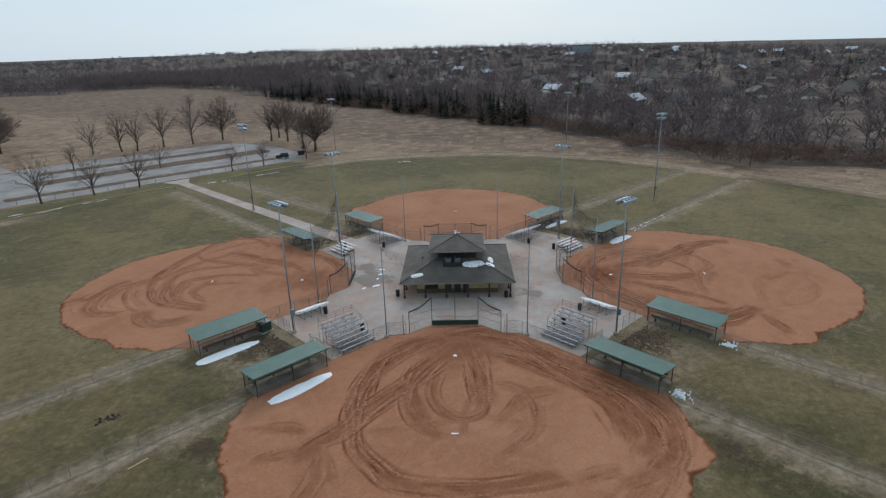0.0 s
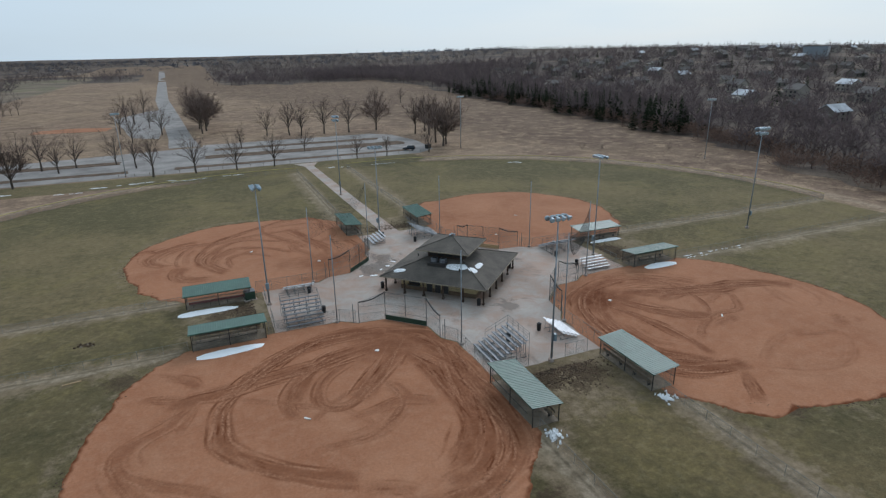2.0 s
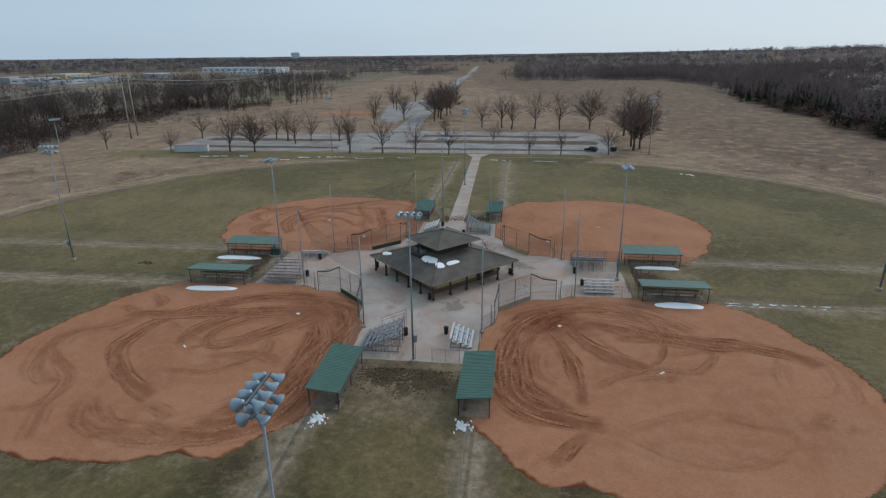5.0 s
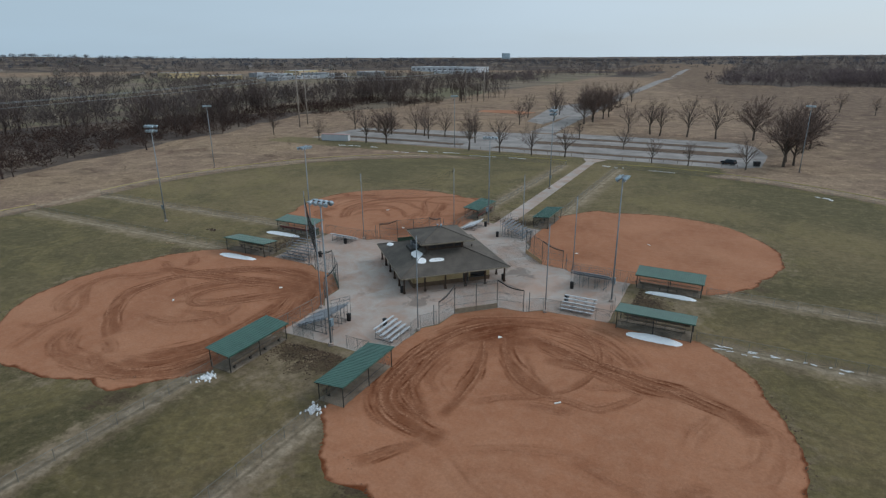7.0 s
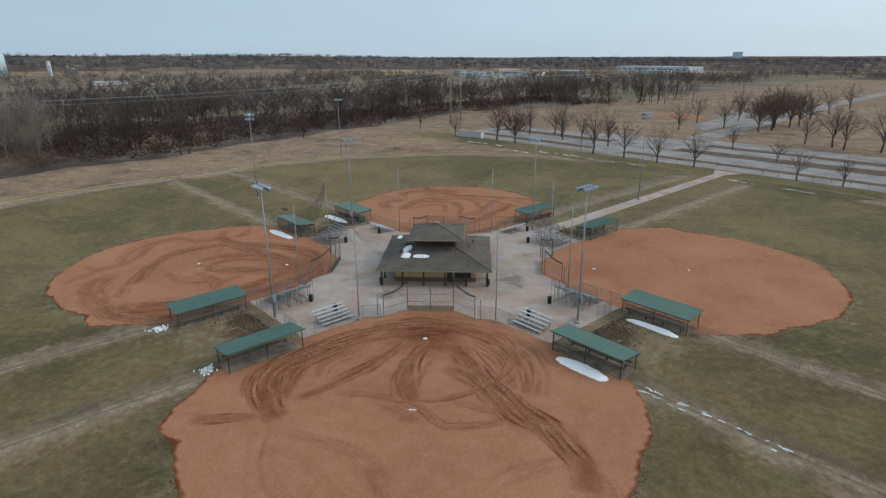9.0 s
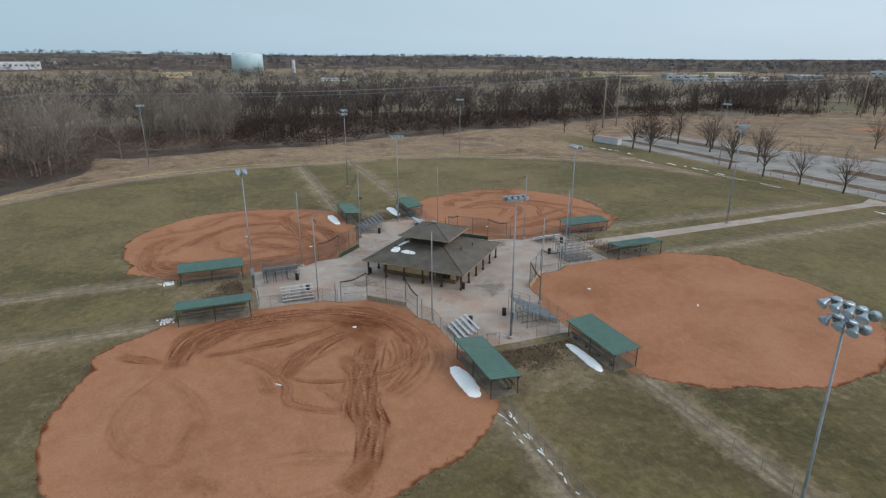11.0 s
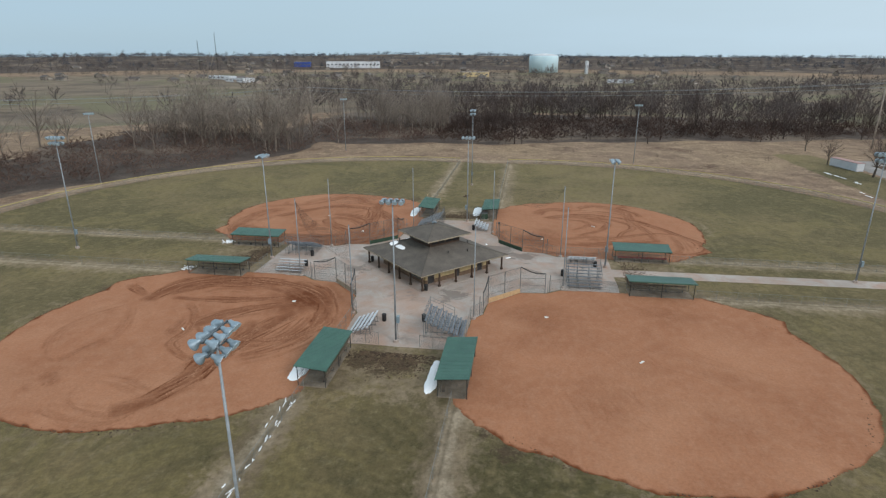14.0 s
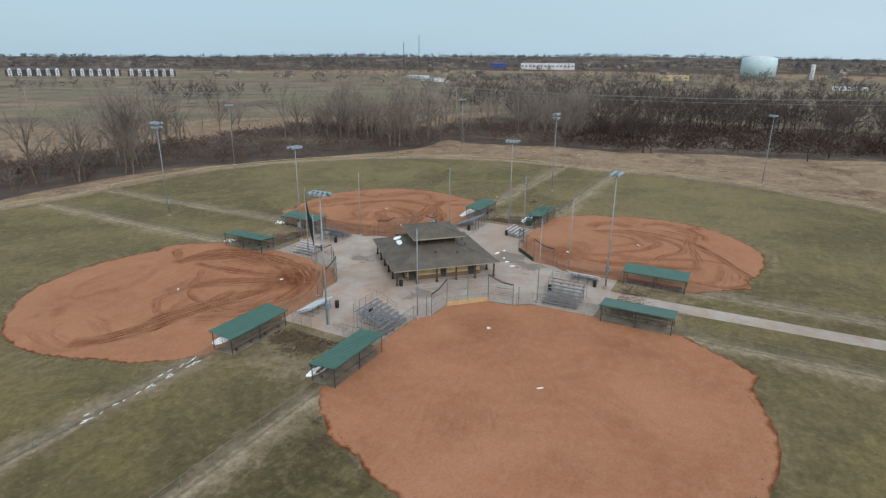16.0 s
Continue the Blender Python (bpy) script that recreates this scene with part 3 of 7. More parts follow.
def woods_mask(x, y, open_woods=0.9):
    """1 where trees stand thick."""
    x, y = np.asarray(x, float), np.asarray(y, float)
    j = 9 * wave(x, y, 23.0, 3) + 5 * wave(x, y, 9.0, 5)
    r = np.hypot(x, y)
    az = np.degrees(np.arctan2(x, y))
    # eastern hillside, its edge running north-south, bending away in the north
    east = smooth_step(x + j - east_edge(y), 0, 12) * smooth_step(y + 140, 0, 20)
    north = smooth_step(y + 3 * j - 650 - 0.15 * np.abs(x), 0, 30) * smooth_step(x + 20, 0, 40)
    # creek woods along the west, and their bend round the south-west
    west_edge = np.interp(y, (-70, -20, 40, 85, 133, 190, 260, 380, 520), (138, 145, 156, 163, 178, 195, 200, 200, 225))
    west = smooth_step(-x + 0.6 * j - west_edge, 0, 10) * smooth_step(x + 300 + j, 0, 12) * smooth_step(y + 120, 0, 30) * smooth_step(520 - y, 0, 60)
    south_edge = np.where(x > -40, -112.0, np.minimum(-112.0 + 0.6 * (-40 - x), -68.0))
    south = smooth_step(south_edge - y + 0.35 * j, 0, 8) * smooth_step(y + 178 + j, 0, 10) * smooth_step(x + 175, 0, 15) * smooth_step(160 - x, 0, 30)
    # scattered woods in the country beyond
    patch = smooth_step(wave(x, y, 95.0, 7) + 0.6 * wave(x, y, 41.0, 8), -0.38, 0.05) * smooth_step(r, 250, 330) * np.where(y > 0, smooth_step(-x + 2 * j - 150 - 0.2 * np.maximum(y - 380, 0), 0, 20), smooth_step(-az, 80, 90)) * (1 - 0.92 * farm_mask(x, y))
    copse = smooth_step(y + 2 * j - 900, 0, 30) * smooth_step(1180 - y, 0, 40) * smooth_step(x + 330, 0, 30) * smooth_step(-100 - x + j, 0, 20)
    town = smooth_step(250 - np.hypot(x + 660, y - 730), 0, 80) + smooth_step(210 - np.hypot(x + 480, y - 880), 0, 60)
    town = np.clip(town, 0, 1)
    far = smooth_step(r, 1100, 1350) * np.where(np.abs(x + 60) < 160, 0.0, 1.0) + smooth_step(r, 1450, 1700)
    return np.clip(np.maximum.reduce([east, north, west, south, open_woods * patch * (1 - 0.85 * town), copse, far]), 0, 1)


def farm_mask(x, y):
    x, y = np.asarray(x, float), np.asarray(y, float)
    az = np.degrees(np.arctan2(x, y))
    r = np.hypot(x, y)
    return smooth_step(-az, 112, 120) * smooth_step(r, 255, 300) * smooth_step(1330 - r, 0, 60) * np.where(-az > 138, 1.0, smooth_step(1050 - r, 0, 60)) * smooth_step(wave(x, y, 140.0, 4) + 0.75, 0.0, 0.2)


ground = build_ground()


# ---- the four infields: raked clay with truck tracks ----
FIELD_EDGE = [(8.1, 41.0), (11.0, 44.8), (14.7, 48.9), (18.4, 48.3), (29, 30), (48.3, 18.4), (47.6, 15.6), (44.2, 10.9), (41.0, 8.1),
              (20.5, 8.1), (18.5, 9.6), (14.6, 9.95), (9.95, 14.6), (9.6, 18.5), (8.1, 20.5)]


def polygon_sdf(u, v, corners):
    """Signed distance to a polygon, negative inside."""
    best, inside = np.full(u.shape, 1e9), np.zeros(u.shape, bool)
    for (x0, y0), (x1, y1) in zip(corners, corners[1:] + corners[:1]):
        dx, dy = x1 - x0, y1 - y0
        t = np.clip(((u - x0) * dx + (v - y0) * dy) / (dx * dx + dy * dy), 0, 1)
        best = np.minimum(best, np.hypot(u - x0 - t * dx, v - y0 - t * dy))
        cross = (y0 > v) != (y1 > v)
        inside ^= cross & (u < x0 + (v - y0) * dx / (dy if dy else 1e-9))
    return np.where(inside, -best, best)


def field_sdf(u, v):
    """Outline of one infield in its own frame (home at HOME, HOME, outfield outwards): inside is negative."""
    return np.minimum(np.hypot(u - PITCH, v - PITCH) - 21.9, polygon_sdf(u, v, FIELD_EDGE))


def rut(width, depth, *spots):
    """A wheel track: half-width in metres, depth 0..1, and a few points that its curve passes."""
    return width, depth, spots


def curve_points(spots, step=0.3):
    """Points along a smooth curve through the spots."""
    p = [np.array(s, float) for s in spots]
    p = [2 * p[0] - p[1]] + p + [2 * p[-1] - p[-2]]
    out = []
    for a, b, c, d in zip(p, p[1:], p[2:], p[3:]):
        n = max(2, int(np.hypot(*(c - b)) / step))
        for i in range(n):
            t = i / n
            out.append(0.5 * (2 * b + (c - a) * t + (2 * a - 5 * b + 4 * c - d) * t * t + (3 * b - a - 3 * c + d) * t ** 3))
    return np.array(out)


def press(wet, crumb, u, v, width, depth, spots, seed):
    """Marks one track on the grids of wetness and crumbs: a smeared band scored by many tyre lines."""
    rnd = random.Random(seed)
    pts = curve_points(spots)
    lo, hi = pts.min(0) - 1 - 1.6 * width, pts.max(0) + 1 + 1.6 * width
    box = (u > lo[0]) & (u < hi[0]) & (v > lo[1]) & (v < hi[1])
    uu, vv = u[box], v[box]
    d, off, at = np.full(uu.shape, 1e9), np.zeros(uu.shape), np.zeros(uu.shape)
    way = np.gradient(pts, axis=0)
    way /= np.hypot(*way.T)[:, None] + 1e-9
    for i, ((x, y), (tx, ty)) in enumerate(zip(pts, way)):
        e = (uu - x) ** 2 + (vv - y) ** 2
        near = e < d
        d[near] = e[near]
        off[near] = ((uu - x) * ty - (vv - y) * tx)[near]
        at[near] = i * 0.3
    d, total = np.sqrt(d), len(pts) * 0.3
    ends = smooth_step(at, 0, 1.5) * smooth_step(total - at, 0, 1.5)
    smear = (1 - smooth_step(d + 0.25 * width * np.sin(at * 0.9 + 3 * off) * np.sin(at * 0.37), 0.1 * width, 1.35 * width)) * ends
    new_wet = 0.6 * depth * smear
    lift = np.zeros(uu.shape)
    for k in range(3 + int(width * 7)):
        o, w = rnd.uniform(-1.15 * width, 1.15 * width), rnd.uniform(0.12, 0.27)
        a, c = rnd.uniform(0, 0.5) * total, rnd.uniform(0.5, 1.0) * total
        bend = o + 0.22 * np.sin(at * rnd.uniform(0.12, 0.4) + rnd.uniform(0, 6)) * (0.4 + width)
        worn = 0.72 + 0.28 * np.sin(at * rnd.uniform(0.5, 1.4) + rnd.uniform(0, 6))
        part_on = smooth_step(at, a, a + 1.5) * smooth_step(c - at, 0, 1.5) * (d < 2.1 * width + 0.5) * worn
        line = 1 - smooth_step(np.abs(off - bend), 0.35 * w, w)
        new_wet = np.maximum(new_wet, depth * rnd.uniform(0.55, 1.15) * line * part_on)
        if rnd.random() < 0.35:
            lift = np.maximum(lift, rnd.uniform(0.3, 0.9) * depth * (1 - smooth_step(np.abs(off - bend - w * 1.3), 0.06, 0.18)) * part_on)
    wet[box] = np.minimum(1.0, np.maximum(wet[box], new_wet))
    crumb[box] = np.maximum(crumb[box], lift)


def beside(row, seed):
    """A fainter single tyre line that runs beside a track for part of its way."""
    rnd = random.Random(seed)
    spots = row[2]
    first = rnd.randrange(0, max(1, len(spots) - 3))
    some = spots[first:first + rnd.randrange(3, 6)]
    off, mid = rnd.choice((-1, 1)) * rnd.uniform(0.06, 0.22), (sum(p[0] for p in some) / len(some), sum(p[1] for p in some) / len(some))
    hub = (0.6 * PITCH + 0.4 * mid[0], 0.6 * PITCH + 0.4 * mid[1])
    return rnd.uniform(0.12, 0.3), row[1] * rnd.uniform(0.4, 0.75), [(hub[0] + (x - hub[0]) * (1 + off), hub[1] + (y - hub[1]) * (1 + off)) for x, y in some]


TRACKS_SOUTHWEST = [
    rut(0.9, 0.75, (15, 13.5), (20.5, 12), (26, 12.5), (31, 15.5), (34.5, 19.5), (37, 23.5), (37.5, 27), (37.5, 30), (35.5, 33), (32.5, 36), (29.5, 38), (26, 40.5)),
    rut(1.4, 0.95, (17, 12.5), (22.5, 12), (28, 14), (33, 18), (35.5, 21)),
    rut(1.3, 0.85, (17.5, 17), (24, 18.5), (29, 19), (33, 19.5), (37, 20.5), (40, 20.5), (43, 21.5)),
    rut(0.7, 0.6, (40, 20.5), (42, 19.5), (44.5, 18.5), (46, 18.5)),
    rut(0.8, 0.6, (43.5, 14), (41.5, 15), (40, 16.5), (39.5, 19)),
    rut(0.6, 0.6, (18.5, 21), (21, 25.5), (24.5, 28.5), (27, 27.5), (27, 24.5), (25, 21.5), (20.5, 19), (16.5, 18.5)),
    rut(0.8, 0.7, (22, 16), (27, 19.5), (30, 23.5), (30.5, 26.5), (30, 29)),
    rut(1.6, 0.85, (19, 16.5), (23.5, 18), (26.5, 20)),
    rut(1.3, 0.9, (12.5, 17), (10.5, 20.5), (11, 26), (12, 31.5), (13, 35.5), (15, 39.5), (18, 42.5)),
    rut(1.0, 0.8, (15, 20), (13.5, 24), (13.5, 29), (14, 32.5)),
    rut(1.0, 0.7, (12.5, 19.5), (10, 26), (10.5, 33), (10.5, 38), (11.5, 42), (14, 44.5), (17.5, 46), (21, 45.5), (24.5, 44)),
    rut(0.6, 0.7, (13, 35.5), (15.5, 38.5), (17, 41), (19, 42.5)),
    rut(0.6, 0.6, (11.5, 36.5), (13.5, 40.5), (16, 43), (19.5, 44.5)),
    rut(0.5, 0.5, (20, 24.5), (19, 28), (19.5, 31), (23, 34), (27, 34.5), (29, 34)),
    rut(0.7, 0.5, (15, 32), (18.5, 30), (22, 30.5), (25.5, 31)),
    rut(0.4, 0.35, (36, 22), (29.5, 26.5), (25, 29.5), (22, 35)),
    rut(0.4, 0.45, (39.5, 21), (43, 25)),
    rut(0.4, 0.4, (39.5, 21), (41.5, 27)),
    rut(0.4, 0.4, (39.5, 21), (44.5, 24.5)),
    rut(1.5, 0.8, (13.5, 16), (17, 20.5), (19.5, 23.5), (24, 28.5)),
    rut(1.3, 0.85, (16.5, 13), (11, 16), (9, 22)),
    rut(0.9, 0.5, (27, 41), (23.5, 42.5), (22, 44)),
    rut(0.8, 0.5, (39.5, 19), (42, 24), (46.5, 27.5), (46, 31.5), (43.5, 36), (40.5, 38), (38, 38)),
    rut(0.7, 0.4, (38.5, 37.5), (37.5, 40.5), (38, 43), (41, 44)),
    rut(0.7, 0.5, (21, 46), (18, 44), (14, 44), (11, 42)),
    rut(0.5, 0.35, (33, 40.5), (28, 44.5), (23, 46.5)),
    rut(0.8, 0.55, (34.2, 41.0), (32.0, 44.3), (28.6, 46.4), (24.8, 46.2), (21.0, 45.7)),
    rut(0.4, 0.5, (32.5, 40.7), (30.5, 43.3), (27.4, 44.6), (24.5, 44.4)),
    rut(0.5, 0.5, (33.1, 41.1), (30.6, 44.8), (25.9, 47.0), (20.6, 47.0), (17.1, 45.5), (13.7, 42.1)),
    rut(1.2, 0.9, (21.0, 45.7), (16.2, 45.2), (12.5, 43.0), (10.3, 38.7), (9.8, 31.2), (11.5, 19.9), (15.5, 12.6)),
    rut(1.1, 0.8, (19.9, 44.2), (15.6, 42.8), (13.0, 39.5), (12.2, 34.5), (13.0, 25.8), (16.3, 17.9)),
    rut(0.8, 0.7, (18.5, 41.8), (14.4, 37.5), (13.7, 31.0), (14.8, 22.8)),
    rut(1.0, 0.9, (15.2, 14.5), (18.6, 13.3), (25.6, 13.8), (30.4, 16.2), (34.5, 19.3), (39.4, 19.8)),
    rut(0.9, 0.7, (13.4, 16.4), (19.5, 16.9), (25.8, 19.0), (28.7, 23.5), (29.9, 26.2)),
    rut(0.5, 0.7, (34.2, 20.1), (37.4, 24.4), (37.1, 29.7), (34.7, 34.3), (30.8, 38.5), (26.1, 41.4)),
    rut(0.6, 0.5, (33.9, 48.5), (36.6, 43.3), (38.5, 37.6), (43.6, 33.3), (46.6, 30.3), (46.9, 27.9)),
    rut(0.5, 0.5, (29.1, 30.1), (25.6, 27.1), (21.3, 25.4), (18.3, 26.9), (17.8, 30.8)),
]
TRACKS_SOUTHEAST = [
    rut(0.9, 0.95, (20.1, 12.8), (15.1, 16.3), (12.1, 21.3), (11.0, 28.6), (11.9, 34.7), (14.6, 38.1), (18.9, 39.3), (21.8, 39.2)),
    rut(0.7, 0.8, (21.6, 11.9), (16.2, 18.2), (13.6, 24.5), (13.4, 31.3), (15.2, 36.0), (18.7, 38.3)),
    rut(0.5, 0.6, (20.2, 13.8), (24.3, 11.1), (29.0, 14.4), (30.7, 19.9), (29.7, 25.5), (25.6, 30.1)),
    rut(1.2, 0.9, (20.2, 16.7), (25.3, 17.9), (30.7, 19.9), (37.0, 21.2), (42.4, 22.3)),
    rut(0.7, 0.6, (15.6, 46.8), (18.1, 42.9), (19.9, 40.3)),
    rut(0.3, 0.25, (21.9, 40.4), (24.3, 42.4), (27.7, 44.3), (32.9, 44.5), (38.0, 41.3), (39.4, 38.4)),
    rut(0.5, 0.5, (23.7, 30.0), (29.2, 28.3), (33.2, 28.5), (36.1, 24.3), (35.1, 21.9)),
    rut(1.3, 0.85, (12, 21), (11.5, 25.5), (12, 31), (12.5, 35), (15, 37.5), (19, 39.5), (22, 39.5)),
    rut(1.0, 0.8, (12.5, 22.5), (13, 28), (13.5, 32.5), (16.5, 36), (19, 38.5)),
    rut(0.8, 0.8, (16.5, 19), (18, 23.5), (19, 27.5), (19.5, 32.5), (19.5, 37)),
    rut(1.3, 0.8, (18.5, 17), (21, 22.5), (24, 26), (27.5, 28), (29, 27.5)),
    rut(0.5, 0.5, (22.5, 20.5), (25, 25), (27.5, 27)),
    rut(1.4, 0.8, (11, 22), (14, 16.5), (19.5, 13), (25.5, 11.5)),
    rut(0.7, 0.7, (20, 13.5), (25.5, 12.5), (30, 14), (33.5, 17), (35, 19)),
    rut(0.5, 0.6, (21.5, 14), (27, 14.5), (31, 16.5), (32.5, 19.5)),
    rut(0.5, 0.55, (21.5, 12), (28.5, 12), (33, 14.5), (36, 18.5)),
    rut(1.5, 0.9, (21.5, 16.5), (27, 18.5), (32, 20), (36.5, 21), (39.5, 21), (43.5, 22.5), (45.5, 23.5), (47.5, 25.5), (48, 26.5)),
    rut(1.2, 0.7, (24.5, 21), (30, 20.5), (37, 22.5), (41.5, 22)),
    rut(0.6, 0.45, (21, 33.5), (23.5, 31), (26, 29.5), (28.5, 28)),
    rut(0.7, 0.6, (25.5, 31), (27.5, 30.5), (30, 30), (30.5, 28.5)),
    rut(0.5, 0.4, (30, 25.5), (32.5, 24), (35, 23.5), (36.5, 24)),
    rut(0.4, 0.4, (31, 28.5), (34.5, 26.5), (36, 24)),
    rut(1.1, 0.7, (31.5, 30.5), (33, 30)),
    rut(0.7, 0.6, (15.5, 46.5), (17, 44.5), (19.5, 40.5)),
    rut(0.5, 0.3, (23.5, 40.5), (28, 38), (32.5, 36.5), (36.5, 37)),
    rut(0.4, 0.3, (41, 31.5), (41.5, 28), (43, 24.5), (44, 23)),
    rut(0.5, 0.5, (17.5, 33.5), (15, 31), (14.5, 28), (15, 25)),
    rut(0.3, 0.28, (43.5, 23), (46, 24), (48, 26), (47.5, 29.5), (45.5, 32), (42.5, 32.5)),
    rut(0.5, 0.35, (44, 22.5), (49, 24.5), (49, 29.5), (48, 34)),
    rut(0.6, 0.45, (39.5, 39), (32, 37)),
    rut(0.8, 0.5, (45.5, 38.5), (44, 37)),
    rut(0.9, 0.5, (41, 38), (44.5, 35)),
    rut(0.6, 0.4, (38, 42.5), (38, 40.5)),
    rut(0.5, 0.5, (32, 31), (31.5, 29)),
]
TRACKS_NORTHWEST = [
    rut(0.8, 0.6, (19, 40.5), (26.5, 39.5), (35, 37.5), (42, 37.5), (46, 33), (46, 30), (43.5, 26.5)),
    rut(1.6, 0.7, (41, 26), (42, 22), (41, 19), (36.5, 17)),
    rut(0.9, 0.7, (33.5, 35), (36.5, 30.5), (37.5, 26.5), (36, 22.5), (33.5, 19)),
    rut(0.6, 0.5, (31, 32), (35, 27.5), (35.5, 23), (33.5, 19.5)),
    rut(1.0, 0.6, (32, 28.5), (27.5, 29)),
    rut(1.0, 0.6, (20, 39.5), (17.5, 40.5)),
    rut(0.8, 0.4, (23.5, 32), (18.5, 31.5)),
    rut(0.7, 0.45, (24.5, 44), (14, 43), (12, 34.5), (16, 29)),
    rut(3.0, 0.35, (26.5, 19.5), (20, 18.5), (14, 20)),
    rut(0.7, 0.8, (13.7, 37.8), (12.8, 42.6), (14.5, 47.0), (19.1, 48.5), (24.1, 46.0), (29.6, 42.7), (34.4, 38.7), (37.5, 33.8), (38.8, 28.5), (37.9, 24.2), (36.1, 21.0), (34.2, 18.3)),
    rut(0.5, 0.6, (25.4, 45.3), (25.5, 40.2), (22.9, 35.3), (20.3, 30.6), (19.3, 26.7)),
    rut(0.7, 0.7, (48.2, 39.4), (46.4, 36.6), (44.0, 37.7), (40.8, 39.8), (37.7, 39.8)),
    rut(0.4, 0.6, (46.3, 35.9), (47.2, 32.8), (46.5, 30.0), (44.3, 27.8), (42.0, 27.3)),
    rut(0.4, 0.6, (36.6, 39.4), (39.9, 36.4), (41.7, 32.4), (42.3, 27.6), (41.6, 24.9)),
    rut(0.8, 0.7, (21.1, 41.6), (19.1, 37.2), (17.5, 31.3), (15.9, 25.8), (15.7, 20.1)),
    rut(0.5, 0.7, (35.6, 28.8), (35.1, 32.8), (32.2, 36.4), (28.6, 36.9), (24.9, 34.7), (20.9, 33.2)),
    rut(0.6, 0.7, (36.1, 21.0), (36.0, 27.7), (32.9, 32.1), (28.8, 31.8), (24.7, 29.0), (21.7, 24.9)),
    rut(0.5, 0.6, (33.3, 20.6), (33.4, 26.4), (31.0, 28.4), (28.2, 27.0), (25.6, 24.1)),
    rut(0.8, 0.8, (13.2, 14.0), (10.8, 18.3), (9.9, 23.9), (10.9, 29.2)),
    rut(0.7, 0.6, (15.0, 12.7), (17.3, 10.6), (20.8, 10.0), (24.2, 10.9)),
    rut(0.8, 0.6, (20.9, 31.2), (21.1, 26.9), (19.3, 23.1), (18.4, 19.6)),
]


def build_infield(name, sx, sy, tracks, label, rake=0.0, step=0.2, deeper=0.0):
    ax = np.arange(FENCE - 0.2, 53.0, step)
    u, v = np.meshgrid(ax, ax)
    rag = 0.22 * wave(u, v, 1.1, sx + 2 * sy) + 0.35 * wave(u, v, 3.7, 3 + sx)
    grass_side = smooth_step(np.maximum(u, v), 39, 43)
    sd = field_sdf(u, v * (1 - deeper * smooth_step(v, 35, 50))) + rag * grass_side
    gv, gu = np.gradient(sd, step)
    pull = np.where((sd > 0) & (sd < 1.6 * step), sd, 0)
    norm = np.hypot(gu, gv) + 1e-6
    u2, v2 = u - pull * gu / norm, v - pull * gv / norm
    keep = sd < 1.5 * step
    n = len(ax)
    cell = keep[:-1, :-1] & keep[1:, :-1] & keep[:-1, 1:] & keep[1:, 1:] & (np.minimum.reduce([sd[:-1, :-1], sd[1:, :-1], sd[:-1, 1:], sd[1:, 1:]]) < 0)
    wet = np.zeros_like(u)
    crumb = np.zeros_like(u)
    for k, row in enumerate(tracks):
        press(wet, crumb, u, v, *row, 70 + k)
        if len(row[2]) > 3 and step < 0.18:
            for j in range(3):
                press(wet, crumb, u, v, *beside(row, 300 + 7 * k + j), 500 + 7 * k + j)
    # damp ground round home plate and behind it
    wet = np.maximum(wet, rake * (1 - smooth_step(np.hypot(u - HOME + 1, v - HOME + 1) + 1.2 * wave(u, v, 1.3, 2), 1.0, 7.5)))
    wet = np.maximum(wet, 0.8 * smooth_step(sd + 0.25 * wave(u, v, 0.7, 6), -0.5, -0.05) * grass_side)
    z = 0.035 + 0.02 * wave(u, v, 6.0, 4) - 0.03 * wet * (0.5 + 0.5 * np.sin(9 * u) * np.sin(8 * v)) - 0.02 * smooth_step(sd, -0.4, 0)
    idx = -np.ones(u.shape, int)
    used = np.zeros(u.shape, bool)
    used[:-1, :-1] |= cell
    used[1:, :-1] |= cell
    used[:-1, 1:] |= cell
    used[1:, 1:] |= cell
    idx[used] = np.arange(used.sum())
    verts = np.stack([sx * u2[used], sy * v2[used], z[used]], 1)
    quad = np.stack([idx[:-1, :-1][cell], idx[:-1, 1:][cell], idx[1:, 1:][cell], idx[1:, :-1][cell]], 1)
    if sx * sy < 0:
        quad = quad[:, ::-1]
    me = bulk_mesh(name, verts, quad)
    attr = me.attributes.new("track", "FLOAT", "POINT")
    attr.data.foreach_set("value", wet[used].astype(np.float32))
    attr = me.attributes.new("crumb", "FLOAT", "POINT")
    attr.data.foreach_set("value", crumb[used].astype(np.float32))
    me.polygons.foreach_set("use_smooth", [True] * len(me.polygons))
    return tagged(part(name, me, DIRT), label, "infield", kind="structure")


build_infield("infield_southwest", -1, -1, TRACKS_SOUTHWEST, "orange clay infield churned with dark truck tracks", 0.5, 0.14)
build_infield("infield_southeast", 1, -1, TRACKS_SOUTHEAST, "orange clay infield with dark wheel ruts", 0.75, 0.14)
build_infield("infield_northwest", -1, 1, TRACKS_NORTHWEST, "orange clay infield with looping tyre tracks", 0.5, 0.165)
build_infield("infield_northeast", 1, 1, [rut(2.5, 0.14, (20, 20), (26, 27), (33, 30)), rut(3, 0.16, (24, 30), (36, 44)), rut(3, 0.14, (33, 22), (44, 26)), rut(2, 0.2, (14, 30), (16, 40))],
              "smooth freshly dragged orange clay infield", 0.22, 0.2, 0.022)


